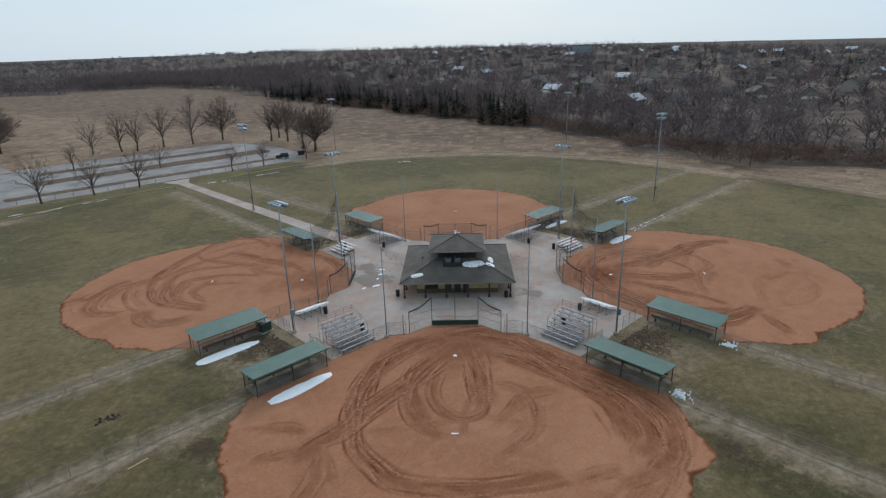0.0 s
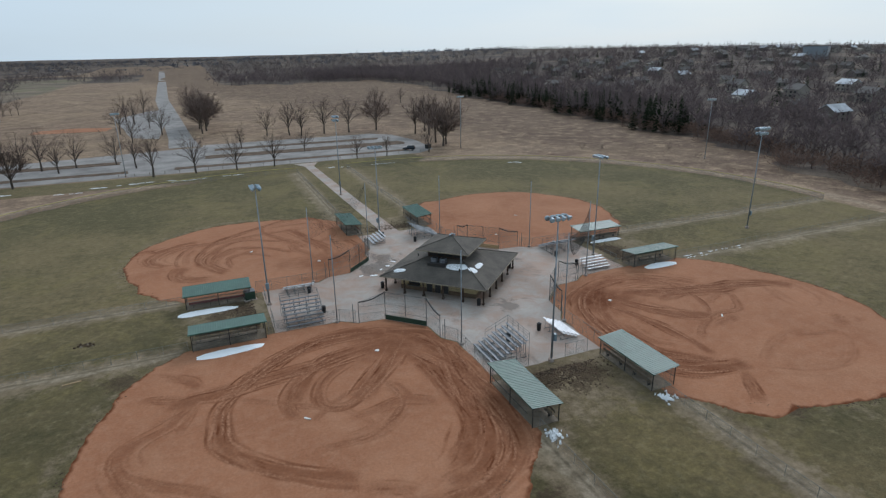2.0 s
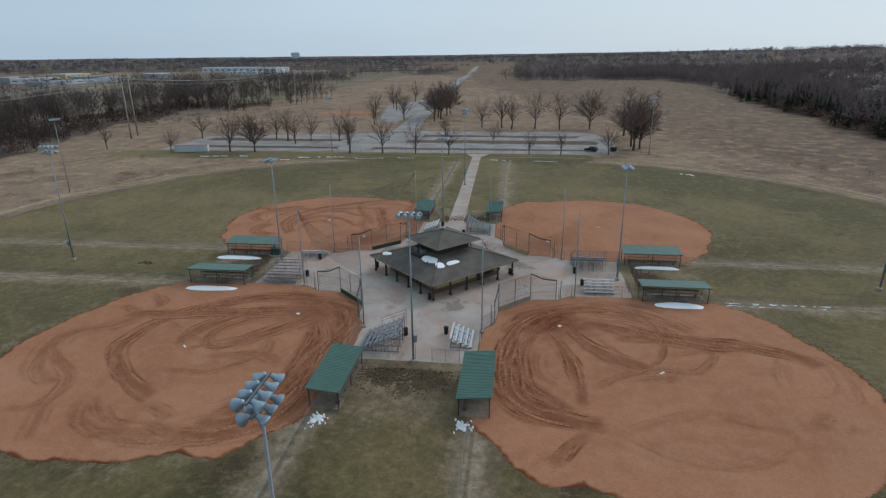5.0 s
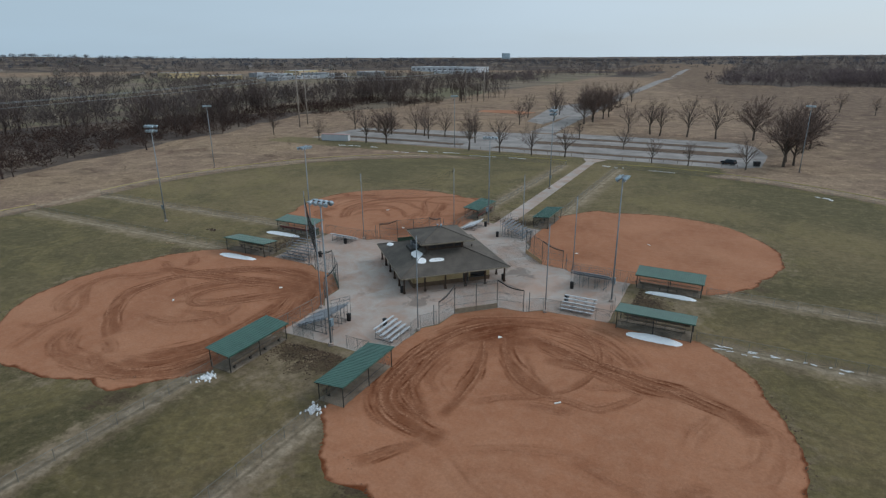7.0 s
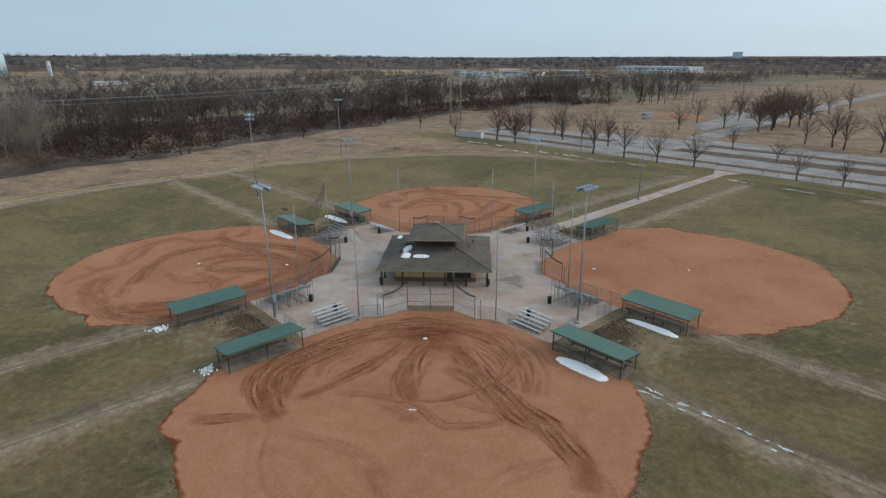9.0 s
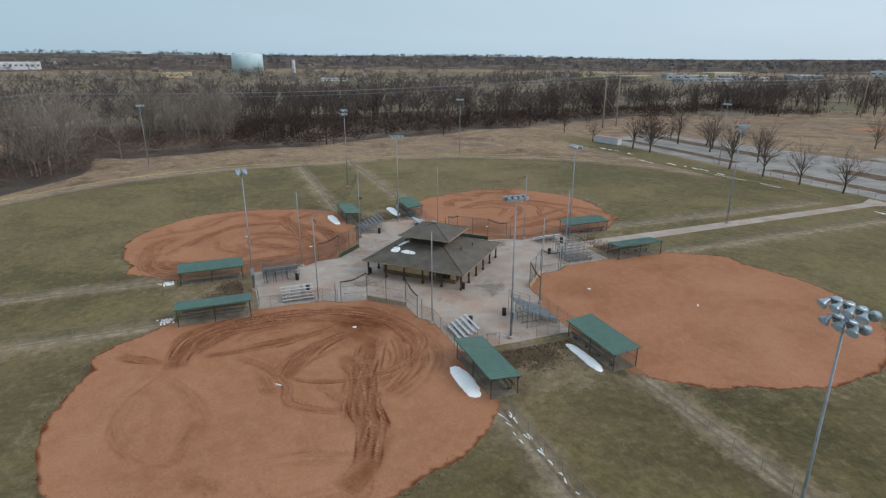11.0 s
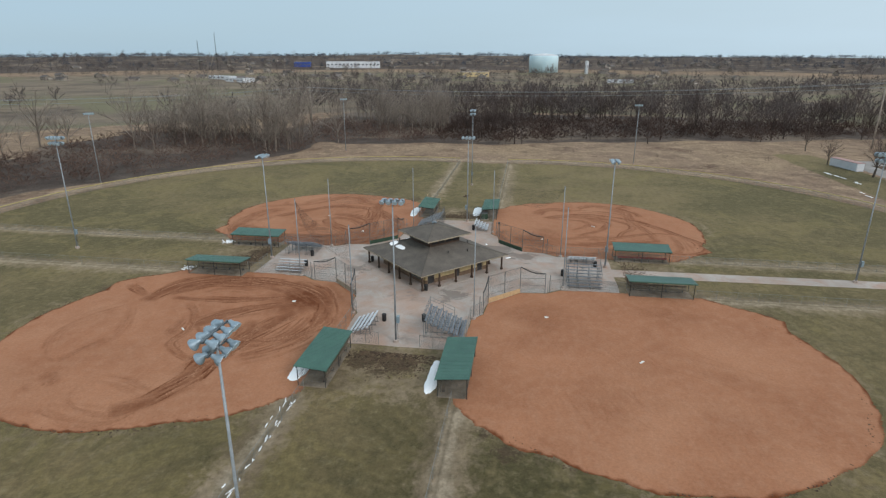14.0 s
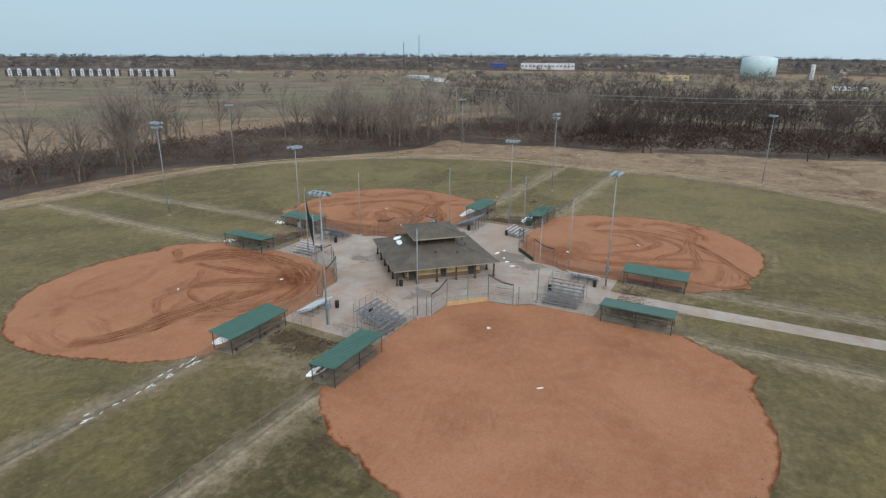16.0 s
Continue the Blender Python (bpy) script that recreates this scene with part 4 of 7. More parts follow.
def ragged(points, spacing=1.5, amount=0.35, seed=1):
    """A closed outline with its sides split and roughened."""
    rnd = random.Random(seed)
    out = []
    for (x0, y0), (x1, y1) in zip(points, points[1:] + points[:1]):
        k = max(1, int(math.hypot(x1 - x0, y1 - y0) / spacing))
        for i in range(k):
            t = i / k
            out.append((x0 + (x1 - x0) * t + rnd.uniform(-amount, amount), y0 + (y1 - y0) * t + rnd.uniform(-amount, amount)))
    return out


def paving(name, points, material, z, label, category, thick=0.12, rag=0.0, seed=1):
    s = Shape().sheet(ragged(points, 1.5, rag, seed) if rag else points, z, thick)
    return tagged(part(name, s, material), label, category, kind="structure")


def turned(points, quarter):
    c, s = ((1, 0), (0, 1), (-1, 0), (0, -1))[quarter % 4]
    return [(x * c - y * s, x * s + y * c) for x, y in points]


# the cross-shaped concourse between the four backstops
arm = [(7.95, -29.5), (7.95, -20.4), (9.45, -18.4), (9.8, -14.7), (14.7, -9.8), (18.4, -9.45), (20.4, -7.95), (29.5, -7.95)]
plaza = []
for k in range(4):
    plaza += turned(arm, k)
paving("concourse", plaza, CONCRETE, 0.03, "worn grey concrete concourse stained with clay", "concourse", 0.15, 0.08, 4)
paving("sidewalk", [(-2.6, 29.4), (-3.1, 62), (-3.9, 112), (-6.5, 118.5), (1.6, 118.5), (-0.9, 112), (0.1, 62), (0.9, 29.4)][::-1], CONCRETE, 0.045, "long grey concrete walk leading to the car park", "sidewalk", 0.15)
# ---- car park, road and far paving ----
paving("parking_lot", [(-128, 121.5), (40, 119.5), (48, 126), (50, 150), (46, 172), (38, 180), (-34, 181), (-34, 176), (-128, 160)], ASPHALT, 0.03, "pale worn asphalt car park", "car park", 0.1, 0.15, 31)
def build_road():
    """The park road, following the rise of the ground northwards."""
    s, pts = Shape(), []
    for k in range(120):
        y = 178 + 9.5 * k
        x = float(np.interp(y, (178, 330, 472, 1254, 1400), (-41, -50, -59, -84, -88)))
        wide = 5.0 + 1.0 * (1 - smooth_step(np.array(y), 178, 210))
        pts += [(x - wide, y, height(x, y) + 0.12), (x + wide, y, height(x, y) + 0.12)]
    s.add(pts, [(2 * k, 2 * k + 1, 2 * k + 3, 2 * k + 2) for k in range(119)])
    return tagged(part("road", s, ASPHALT), "grey park road running north", "road", kind="structure")


build_road()


# ---- concession building: square, set diagonally ----
def hip(s, half, z0, top_half, z1, thick):
    """A hipped roof band from an eave square up to a smaller square."""
    def ring(h, z):
        return [(-h, -h, z), (h, -h, z), (h, h, z), (-h, h, z)]
    pts = ring(half, z0) + ring(top_half, z1) + ring(half, z0 - thick) + ring(top_half, z1 - thick)
    faces = []
    for i in range(4):
        j = (i + 1) % 4
        faces += [(i, j, 4 + j, 4 + i), (8 + j, 8 + i, 12 + i, 12 + j), (j, i, 8 + i, 8 + j)]
    if top_half < 0.2:
        faces.append((4, 5, 6, 7))
    return s.add(pts, faces)


def ring_frame(x, z, w, h, edge, y, deep, m):
    """A rectangular frame as one closed ring, round an opening w by h centred at x, z."""
    pts = []
    for yy in (y, y + deep):
        for k in (0, edge):
            pts += [m @ Vector((x + i * (w / 2 + k), yy, z + j * (h / 2 + k))) for i, j in ((-1, -1), (1, -1), (1, 1), (-1, 1))]
    faces = []
    for i in range(4):
        j = (i + 1) % 4
        faces += [(i, j, 4 + j, 4 + i), (8 + j, 8 + i, 12 + i, 12 + j), (4 + i, 4 + j, 12 + j, 12 + i), (j, i, 8 + i, 8 + j)]
    return Shape().add(pts, faces)


def build_concession():
    b = thing("concession_building", pose(0.2, -0.3, 0.03, 0, 0, 45), "tan block concession stand with hipped brown shingle roof and raised centre", "building")
    wall, eave, h = 6.3, 8.75, 2.6
    # local -x faces the south-west field's backstop... sides follow the diagonals
    openings = {0: [(-4.0, 2.0, 0.95, 2.15), (-1.4, 1.0, 0.0, 2.1), (0.0, 1.0, 0.0, 2.1), (1.35, 0.9, 0.0, 2.1)],
                1: [(2.3, 0.9, 0.0, 2.1), (4.3, 2.5, 0.9, 2.1)],
                2: [(-5.2, 1.3, 0.0, 2.1), (0.0, 1.0, 0.0, 2.1), (4.8, 1.1, 0.0, 2.1)],
                3: [(-2.4, 1.0, 0.0, 2.1), (2.0, 1.0, 0.0, 2.1), (4.2, 0.9, 0.0, 2.1)]}
    for side in range(4):
        m = Matrix.Rotation(radians(90 * side - 90), 4, "Z")
        # each wall in piers and pieces over and under its openings, laid along local x at y = -wall
        x = -wall + 0.001

        def block(c, size, low=False):
            part("wall_base" if low else "wall", Shape().box(c, size, m), BROWN_BLOCK if low else TAN_BLOCK, b, "brown block base course" if low else "tan painted block wall")

        for cx, w, z0, z1 in sorted(openings[side]) + [(wall, 0, 0, 0)]:
            a, c = x, (cx - w / 2 if w else wall)
            if c > a:
                block(((a + c) / 2, -wall + 0.1, (0.75 + h) / 2), (c - a, 0.2, h - 0.75))
                block(((a + c) / 2, -wall + 0.09, 0.375), (c - a, 0.24, 0.75), True)
            if w:
                block((cx, -wall + 0.1, (z1 + h) / 2), (w, 0.2, h - z1))
                if z0:
                    block((cx, -wall + 0.09, 0.375), (w, 0.24, 0.75), True)
                    block((cx, -wall + 0.1, (0.75 + z0) / 2), (w, 0.2, z0 - 0.75))
            x = cx + w / 2
        for cx, w, z0, z1 in openings[side]:
            if z0:
                sh = Shape()
                for k in range(9):
                    zz = z0 + (z1 - z0) * (k + 0.5) / 9
                    sh.box((cx, -wall + 0.12, zz), (w, 0.05, (z1 - z0) / 9 - 0.02), m)
                part("serving_shutter", sh, DOOR_GREY, b, "closed dark roll-up serving shutter")
                part("counter", Shape().box((cx, -wall - 0.18, z0 - 0.03), (w + 0.2, 0.5, 0.06), m), GALV, b, "steel serving counter")
            else:
                d = part("door", Shape().box((cx, -wall + 0.12, z1 / 2), (w - 0.06, 0.05, z1 - 0.03), m), DOOR_GREY, b, "dark grey steel door")
                part("handle", Shape().box((cx + w * 0.36, -wall + 0.06, 1.0), (0.1, 0.06, 0.04), m), GALV, d)
                f = ring_frame(cx, z1 / 2 + 0.02, w - 0.02, z1 - 0.04, 0.06, -wall - 0.03, 0.08, m)
                part("door_frame", f, TRIM_TAN, b)
    part("floor_slab", Shape().box((0, 0, 0.02), (17.0, 17.0, 0.08)), CONCRETE, b, "concrete apron under the eaves")
    part("soffit", Shape().box((0, 0, h + 0.02), (2 * eave - 0.3, 2 * eave - 0.3, 0.05)), TRIM_TAN, b, "boarded tan soffit")
    roof = hip(Shape(), eave, 2.72, 2.9, 4.75, 0.12)
    part("roof", roof, SHINGLE, b, "brown-grey shingle hipped roof")
    for i, j in ((-1, -1), (1, -1), (1, 1), (-1, 1)):
        part("hip_cap", Shape().tube((i * 8.8, j * 8.8, 2.72), (i * 2.9, j * 2.9, 4.77), 0.09, 0.09, 5), SHINGLE, b)
        part("upper_hip_cap", Shape().tube((i * 4.42, j * 4.42, 6.22), (0, 0, 7.64), 0.08, 0.08, 5), SHINGLE, b)
    fascia = Shape()
    for side in range(4):
        fascia.box((0, -eave - 0.02, 2.62), (2 * eave + 0.1, 0.05, 0.15), Matrix.Rotation(radians(90 * side), 4, "Z"))
    part("fascia", fascia, TRIM_TAN, b, "weathered tan fascia board")
    for side in range(4):
        m = Matrix.Rotation(radians(90 * side - 90), 4, "Z")
        for k in range(5):
            x = -8.1 + 16.2 * k / 5
            p = Shape().box((x, -8.1, 1.32), (0.22, 0.22, 2.6), m)
            p.box((x, -8.1, 0.2), (0.34, 0.34, 0.35), m)
            p.box((x, -8.1, 2.48), (0.5, 0.26, 0.16), m)
            part("post", p, BROWN_WOOD, b, "brown stained timber post")
    # raised centre with a band of louvred windows
    t, z0, z1 = 3.0, 4.2, 6.05
    part("upper_wall", Shape().box((0, 0, (z0 + z1) / 2), (2 * t, 2 * t, z1 - z0)), BROWN_WOOD, b, "dark stained upper storey wall")
    for side in range(4):
        m = Matrix.Rotation(radians(90 * side), 4, "Z")
        for k in range(4):
            x = -2.1 + 1.4 * k
            w = part("upper_window", Shape().box((x, -t - 0.02, 5.4), (1.15, 0.04, 0.7), m), BLACK, b, "dark upper window")
            part("window_frame", ring_frame(x, 5.4, 1.15, 0.7, 0.07, -t - 0.07, 0.06, m), BROWN_WOOD, w)
    part("upper_soffit", Shape().box((0, 0, 6.08), (8.5, 8.5, 0.05)), BROWN_WOOD, b)
    part("upper_roof", hip(Shape(), 4.4, 6.22, 0.05, 7.62, 0.12), SHINGLE, b, "low hipped shingle roof over the raised centre")
    uf = Shape()
    for side in range(4):
        uf.box((0, -4.42, 6.12), (8.9, 0.05, 0.18), Matrix.Rotation(radians(90 * side), 4, "Z"))
    part("upper_fascia", uf, TRIM_TAN, b, "tan fascia board")
    # mechanical well on the south-west slope
    m = Matrix.Rotation(radians(-90), 4, "Z")
    part("equipment_curb", Shape().box((-0.7, -4.1, 4.18), (2.9, 2.2, 0.5), m), DARK_STEEL, b, "dark equipment platform")
    for x in (-1.4, 0.1):
        u = part("air_conditioner", Shape().box((x, -4.1, 4.75), (0.9, 0.8, 0.7), m), GREY_PLANK, b, "grey rooftop condenser")
        part("fan_grille", Shape().lathe(m @ Vector((x, -4.1, 5.1)), (0, 0, 1), [(0, 0.32), (0.04, 0.32)], 14), BLACK, u)
    for x, y in ((5.2, -1.0), (-1.0, 5.6), (3.0, 4.8), (5.8, 2.5), (-5.6, -3.4)):
        z = 4.75 - (max(abs(x), abs(y)) - 2.9) * (2.03 / 5.85)
        part("roof_vent", Shape().tube((x, y, z - 0.1), (x, y, z + 0.35), 0.08, 0.08, 8).lathe((x, y, z + 0.33), (0, 0, 1), [(0, 0.16), (0.1, 0.12)], 8), DARK_STEEL, b)
    for x, y in ((0.25, 0.1), (-0.3, 0.2), (0.1, -0.35)):
        part("ridge_horn", Shape().lathe((x, y, 7.5), (0, 0, 1), [(0, 0.05), (0.22, 0.05), (0.3, 0.2), (0.42, 0.2)], 8), LAMP_METAL, b, "small pale loudspeaker horn")
    return b


concession = build_concession()


# ---- dugouts ----
def build_dugout(board, m):
    d = thing("dugout", m, "open dugout with ribbed green metal roof on steel posts", "dugout", "dugouts")
    L, D = 9.7, 3.6
    # local: long axis x, the field towards -y
    zf, zb = 2.46, 2.12
    tilt = math.atan2(zb - zf, D)
    rm = Matrix.Translation((0, 0, (zf + zb) / 2 + 0.1)) @ Matrix.Rotation(tilt, 4, "X")
    # one folded sheet: pans and raised ribs, with a thin underside
    prof, k = [(-L / 2, 0.0)], -L / 2 + 0.12
    while k < L / 2 - 0.1:
        prof += [(k, 0.0), (k + 0.02, 0.035), (k + 0.07, 0.035), (k + 0.09, 0.0)]
        k += 0.3
    prof.append((L / 2, 0.0))
    n = len(prof)
    roof = Shape().add([rm @ Vector((x, y, z + dz)) for dz in (0.02, -0.01) for y in (-D / 2, D / 2) for x, z in prof],
                       [(i, i + 1, n + i + 1, n + i) for i in range(n - 1)] + [(2 * n + i + 1, 2 * n + i, 3 * n + i, 3 * n + i + 1) for i in range(n - 1)]
                       + [(i + 1, i, 2 * n + i, 2 * n + i + 1) for i in range(n - 1)] + [(n + i, n + i + 1, 3 * n + i + 1, 3 * n + i) for i in range(n - 1)])
    part("roof_sheet", roof, GREEN_METAL, d, "ribbed green metal roof sheet")
    trim = Shape()
    for y in (-D / 2, D / 2):
        trim.box((0, y, -0.03), (L + 0.04, 0.04, 0.14), rm)
    part("roof_trim", trim, GREEN_METAL, d)
    for y, z in ((-D / 2 + 0.25, zf), (0.0, (zf + zb) / 2), (D / 2 - 0.25, zb)):
        part("purlin", Shape().box((0, y, z - 0.04), (L - 0.1, 0.08, 0.14)), DARK_STEEL, d)
    for x in (-L / 2 + 0.3, 0.0, L / 2 - 0.3):
        for y, z in ((-D / 2 + 0.25, zf), (D / 2 - 0.25, zb)):
            part("post", Shape().tube((x, y, 0), (x, y, z - 0.08), 0.055, 0.055, 8), DARK_STEEL, d, "dark steel post")
        part("rafter", Shape().box((x, 0, -0.14), (0.08, D - 0.3, 0.12), rm), DARK_STEEL, d)
    part("slab", Shape().box((0, 0.1, 0.04), (L - 0.5, D - 0.6, 0.09)), GRAVEL, d, "gritty grey dugout floor")
    y = D / 2 - 0.75
    part("bench_seat", Shape().box((0, y, 0.52), (L - 1.6, 0.34, 0.05)), WOOD, d, "wooden bench seat")
    part("bench_back", Shape().box((0, y + 0.32, 0.9), (L - 1.4, 0.05, 0.32)), RED_BOARD if board else WOOD, d, "faded red back board" if board else "grey wooden back board")
    for x in (-3.6, -1.2, 1.2, 3.6):
        part("bench_leg", Shape().box((x, y, 0.3), (0.06, 0.3, 0.42)).box((x, y + 0.29, 0.55), (0.05, 0.05, 0.95)), DARK_STEEL, d)
    part("shelf", Shape().box((0, D / 2 - 0.32, 1.55), (L - 1.2, 0.28, 0.04)), WOOD, d)
    back = Shape().add([(-L / 2 + 0.3, D / 2 - 0.25, 0.1), (L / 2 - 0.3, D / 2 - 0.25, 0.1), (L / 2 - 0.3, D / 2 - 0.25, zb - 0.1), (-L / 2 + 0.3, D / 2 - 0.25, zb - 0.1)], [(0, 1, 2, 3)])
    part("back_mesh", back, LINK, d, "chain-link back panel")
    front = Shape().add([(-L / 2 + 0.3, -D / 2 + 0.25, 0.1), (L / 2 - 1.4, -D / 2 + 0.25, 0.1), (L / 2 - 1.4, -D / 2 + 0.25, zf - 0.1), (-L / 2 + 0.3, -D / 2 + 0.25, zf - 0.1)], [(0, 1, 2, 3)])
    part("front_mesh", front, LINK, d, "chain-link front panel")
    for x in (-L / 2 + 0.3, L / 2 - 0.3):
        e = Shape().add([(x, -D / 2 + 0.25, 0.1), (x, D / 2 - 0.25, 0.1), (x, D / 2 - 0.25, zb - 0.1), (x, -D / 2 + 0.25, zf - 0.1)], [(0, 1, 2, 3)])
        part("end_mesh", e, LINK, d, "chain-link end panel")
    part("rail", Shape().tube((-L / 2 + 0.3, -D / 2 + 0.25, 1.1), (L / 2 - 1.4, -D / 2 + 0.25, 1.1), 0.03, 0.03, 6), DARK_STEEL, d)
    return d


plain_dugout = build_dugout(False, pose(-7.1, -35.5, 0, 0, 0, -90))
# centre x, y, turn: the field lies towards the dugout's own -y
for x, y, turn in ((8.4, -35.2, 90), (35.3, -7.3, 0), (35.2, 8.0, 180), (7.3, 35.3, 90), (-35.3, -7.2, 0)):
    copy_thing(plain_dugout, pose(x, y, 0, 0, 0, turn))
red_dugout = build_dugout(True, pose(-36.0, 6.9, 0, 0, 0, 180))
copy_thing(red_dugout, pose(-8.4, 35.2, 0, 0, 0, -90))


# ---- bleachers ----
def build_bleacher(rows, length, guard, m, label):
    b = thing("bleacher", m, label, "bleacher", "bleachers")
    seat = GREY_PLANK if guard else ALUMINIUM
    deep, rise = (0.66, 0.29) if guard else (0.62, 0.26)
    # local: rows along x, climbing towards +y from 0
    for k in range(rows):
        y, z = k * deep, 0.43 + k * rise
        part("seat_plank", Shape().box((0, y, z), (length, 0.26, 0.045)).box((0, y - 0.12, z - 0.03), (length, 0.02, 0.05)), seat, b)
        if k:
            part("foot_plank", Shape().box((0, y - 0.3, z - 0.40), (length, 0.24, 0.04)), seat, b)
    depth, top = (rows - 1) * deep, 0.43 + (rows - 1) * rise
    for x in (-length / 2 + 0.4, -length / 6, length / 6, length / 2 - 0.4):
        f = Shape().tube((x, -0.15, 0.05), (x, depth + 0.2, 0.05), 0.03, 0.03, 6)
        f.tube((x, -0.1, 0.25), (x, depth, top - 0.1), 0.03, 0.03, 6)
        for k in range(0, rows, 2):
            f.tube((x, k * deep, 0.05), (x, k * deep, 0.4 + k * rise), 0.025, 0.025, 6)
        f.tube((x, depth, 0.05), (x, depth, top - 0.03), 0.03, 0.03, 6)
        f.tube((x, depth, top * 0.55), (x, depth * 0.5, 0.06), 0.02, 0.02, 5)
        part("frame", f, GALV, b, "galvanised support frame")
    brace = Shape().tube((-length / 2 + 0.4, depth, 0.15), (length / 6, depth, top - 0.2), 0.02, 0.02, 5).tube((length / 2 - 0.4, depth, 0.15), (-length / 6, depth, top - 0.2), 0.02, 0.02, 5)
    part("cross_brace", brace, GALV, b)
    if guard:
        for h in (0.35, 0.7, 1.05):
            part("back_rail", Shape().tube((-length / 2, depth + 0.25, top + h), (length / 2, depth + 0.25, top + h), 0.022, 0.022, 6), GALV, b, "galvanised back guard rail")
        for k in range(5):
            x = -length / 2 + length * k / 4
            part("back_post", Shape().tube((x, depth + 0.25, 0.05), (x, depth + 0.25, top + 1.05), 0.025, 0.025, 6), GALV, b)
        for x in (-length / 2, length / 2):
            s = Shape()
            for h in (0.55, 1.0):
                s.tube((x, deep * 2.4, 0.43 + 2.4 * rise + h), (x, depth + 0.25, top + h), 0.022, 0.022, 6)
            for k in (2.4, (2.4 + rows - 1) / 2):
                s.tube((x, deep * k, 0.2), (x, deep * k, 0.43 + k * rise + 1.0), 0.025, 0.025, 6)
            part("side_rail", s, GALV, b, "galvanised side guard rail")
    return b


big = build_bleacher(8, 5.4, True, pose(-25.2, -7.5, 0.03, 0, 0, 0), "tall grey aluminium bleacher with guard rails")
copy_thing(big, pose(-6.6, -25.2, 0.03, 0, 0, -90))
copy_thing(big, pose(24.2, 7.5, 0.03, 0, 0, 180))
copy_thing(big, pose(6.9, 24.3, 0.03, 0, 0, 90))
small = build_bleacher(5, 4.6, False, pose(6.9, -23.8, 0.03, 0, 0, 90), "low five-row bright aluminium bleacher")
copy_thing(small, pose(24.9, -6.9, 0.03, 0, 0, 0))
copy_thing(small, pose(-24.0, 7.0, 0.03, 0, 0, 180))
copy_thing(small, pose(-6.6, 24.8, 0.03, 0, 0, -90))


# ---- poles ----
def lamp_head(s_body, s_glass, p, yaw, tip):
    """A floodlight bowl at p that looks along yaw, tipped down."""
    a, t = radians(yaw), radians(tip)
    d = Vector((math.cos(a) * math.cos(t), math.sin(a) * math.cos(t), -math.sin(t)))
    s_body.lathe(p, d, [(-0.34, 0.07), (-0.3, 0.12), (-0.1, 0.16), (0.04, 0.27), (0.2, 0.33), (0.22, 0.33)], 12)
    s_glass.lathe(Vector(p) + d * 0.215, d, [(0, 0.30), (0.02, 0.30)], 12)


def build_light_pole(m, tall, per_side, cabinet, across, label, tiers=2):
    """Crossarms along local x; lamps look to both sides (+y and -y), or one side only when across is 1."""
    b = thing("light_pole", m, label, "light pole", "field light poles")
    part("pole", Shape().tube((0, 0, 0), (0, 0, tall), 0.13, 0.07, 12), POLE_STEEL, b, "tapered steel pole", True)
    part("base_flange", Shape().lathe((0, 0, 0), (0, 0, 1), [(0, 0.36), (0.35, 0.36), (0.4, 0.28)], 12), CONCRETE, b, "concrete footing")
    for tier, z in enumerate((tall, tall - 0.95)[:tiers]):
        wide = 2.6 if tier == 0 else 2.0
        part("crossarm", Shape().box((0, 0, z), (wide, 0.1, 0.1)), GALV, b, "steel crossarm")
        n = per_side if tier == 0 else max(2, per_side - 1)
        for side in across:
            for k in range(n):
                x = -wide / 2 + 0.2 + (wide - 0.4) * k / (n - 1)
                body, glass = Shape(), Shape()
                lamp_head(body, glass, (x, side * 0.42, z - 0.12), 90 * side + (k - (n - 1) / 2) * 10, 34)
                body.box((x, side * 0.2, z - 0.04), (0.05, 0.34, 0.05))
                l = part("floodlight", body, LAMP_METAL, b, "pale aluminium floodlight", True)
                part("lens", glass, LAMP_GLASS, l)
    if cabinet:
        c = part("cabinet", Shape().box((0.32, 0, 3.2), (0.32, 0.5, 0.9)), CABINET, b, "pale blue electrical cabinet")
        part("conduit", Shape().tube((0.24, 0.12, 0.1), (0.24, 0.12, 2.8), 0.03, 0.03, 6), GALV, b)
        part("cabinet_door", Shape().box((0.49, 0, 3.2), (0.02, 0.42, 0.8)), CABINET, c)
    return b


outer = build_light_pole(pose(67.1, -0.7, 0, 0, 0, 0), 20.6, 4, True, (-1, 1), "tall steel floodlight pole carrying two tiers of lamps")
copy_thing(outer, pose(0.7, -67.8, 0, 0, 0, 90))
copy_thing(outer, pose(-67.2, -0.6, 0, 0, 0, 180))
copy_thing(outer, pose(-2.4, 67.3, 0, 0, 0, 90))
inner = build_light_pole(pose(0.4, -29.6, 0, 0, 0, 0), 18.3, 4, True, (-1, 1), "steel floodlight pole on the concourse with an electrical cabinet", 1)
copy_thing(inner, pose(28.4, -0.6, 0, 0, 0, 90))
copy_thing(inner, pose(-3.5, 28.6, 0, 0, 0, 180))
copy_thing(inner, pose(-29.0, 2.2, 0, 0, 0, -90))
back = build_light_pole(pose(-120, -54, 0, 0, 0, -60), 19.6, 5, False, (1,), "outfield floodlight pole with one long row of lamps", 1)
for x, y, turn in ((-52, -104, -30), (-109, 50, -120), (-58, 122, -150), (58, 122, 150), (121, 62, 120)):
    copy_thing(back, pose(x, y, height(x, y), 0, 0, turn))


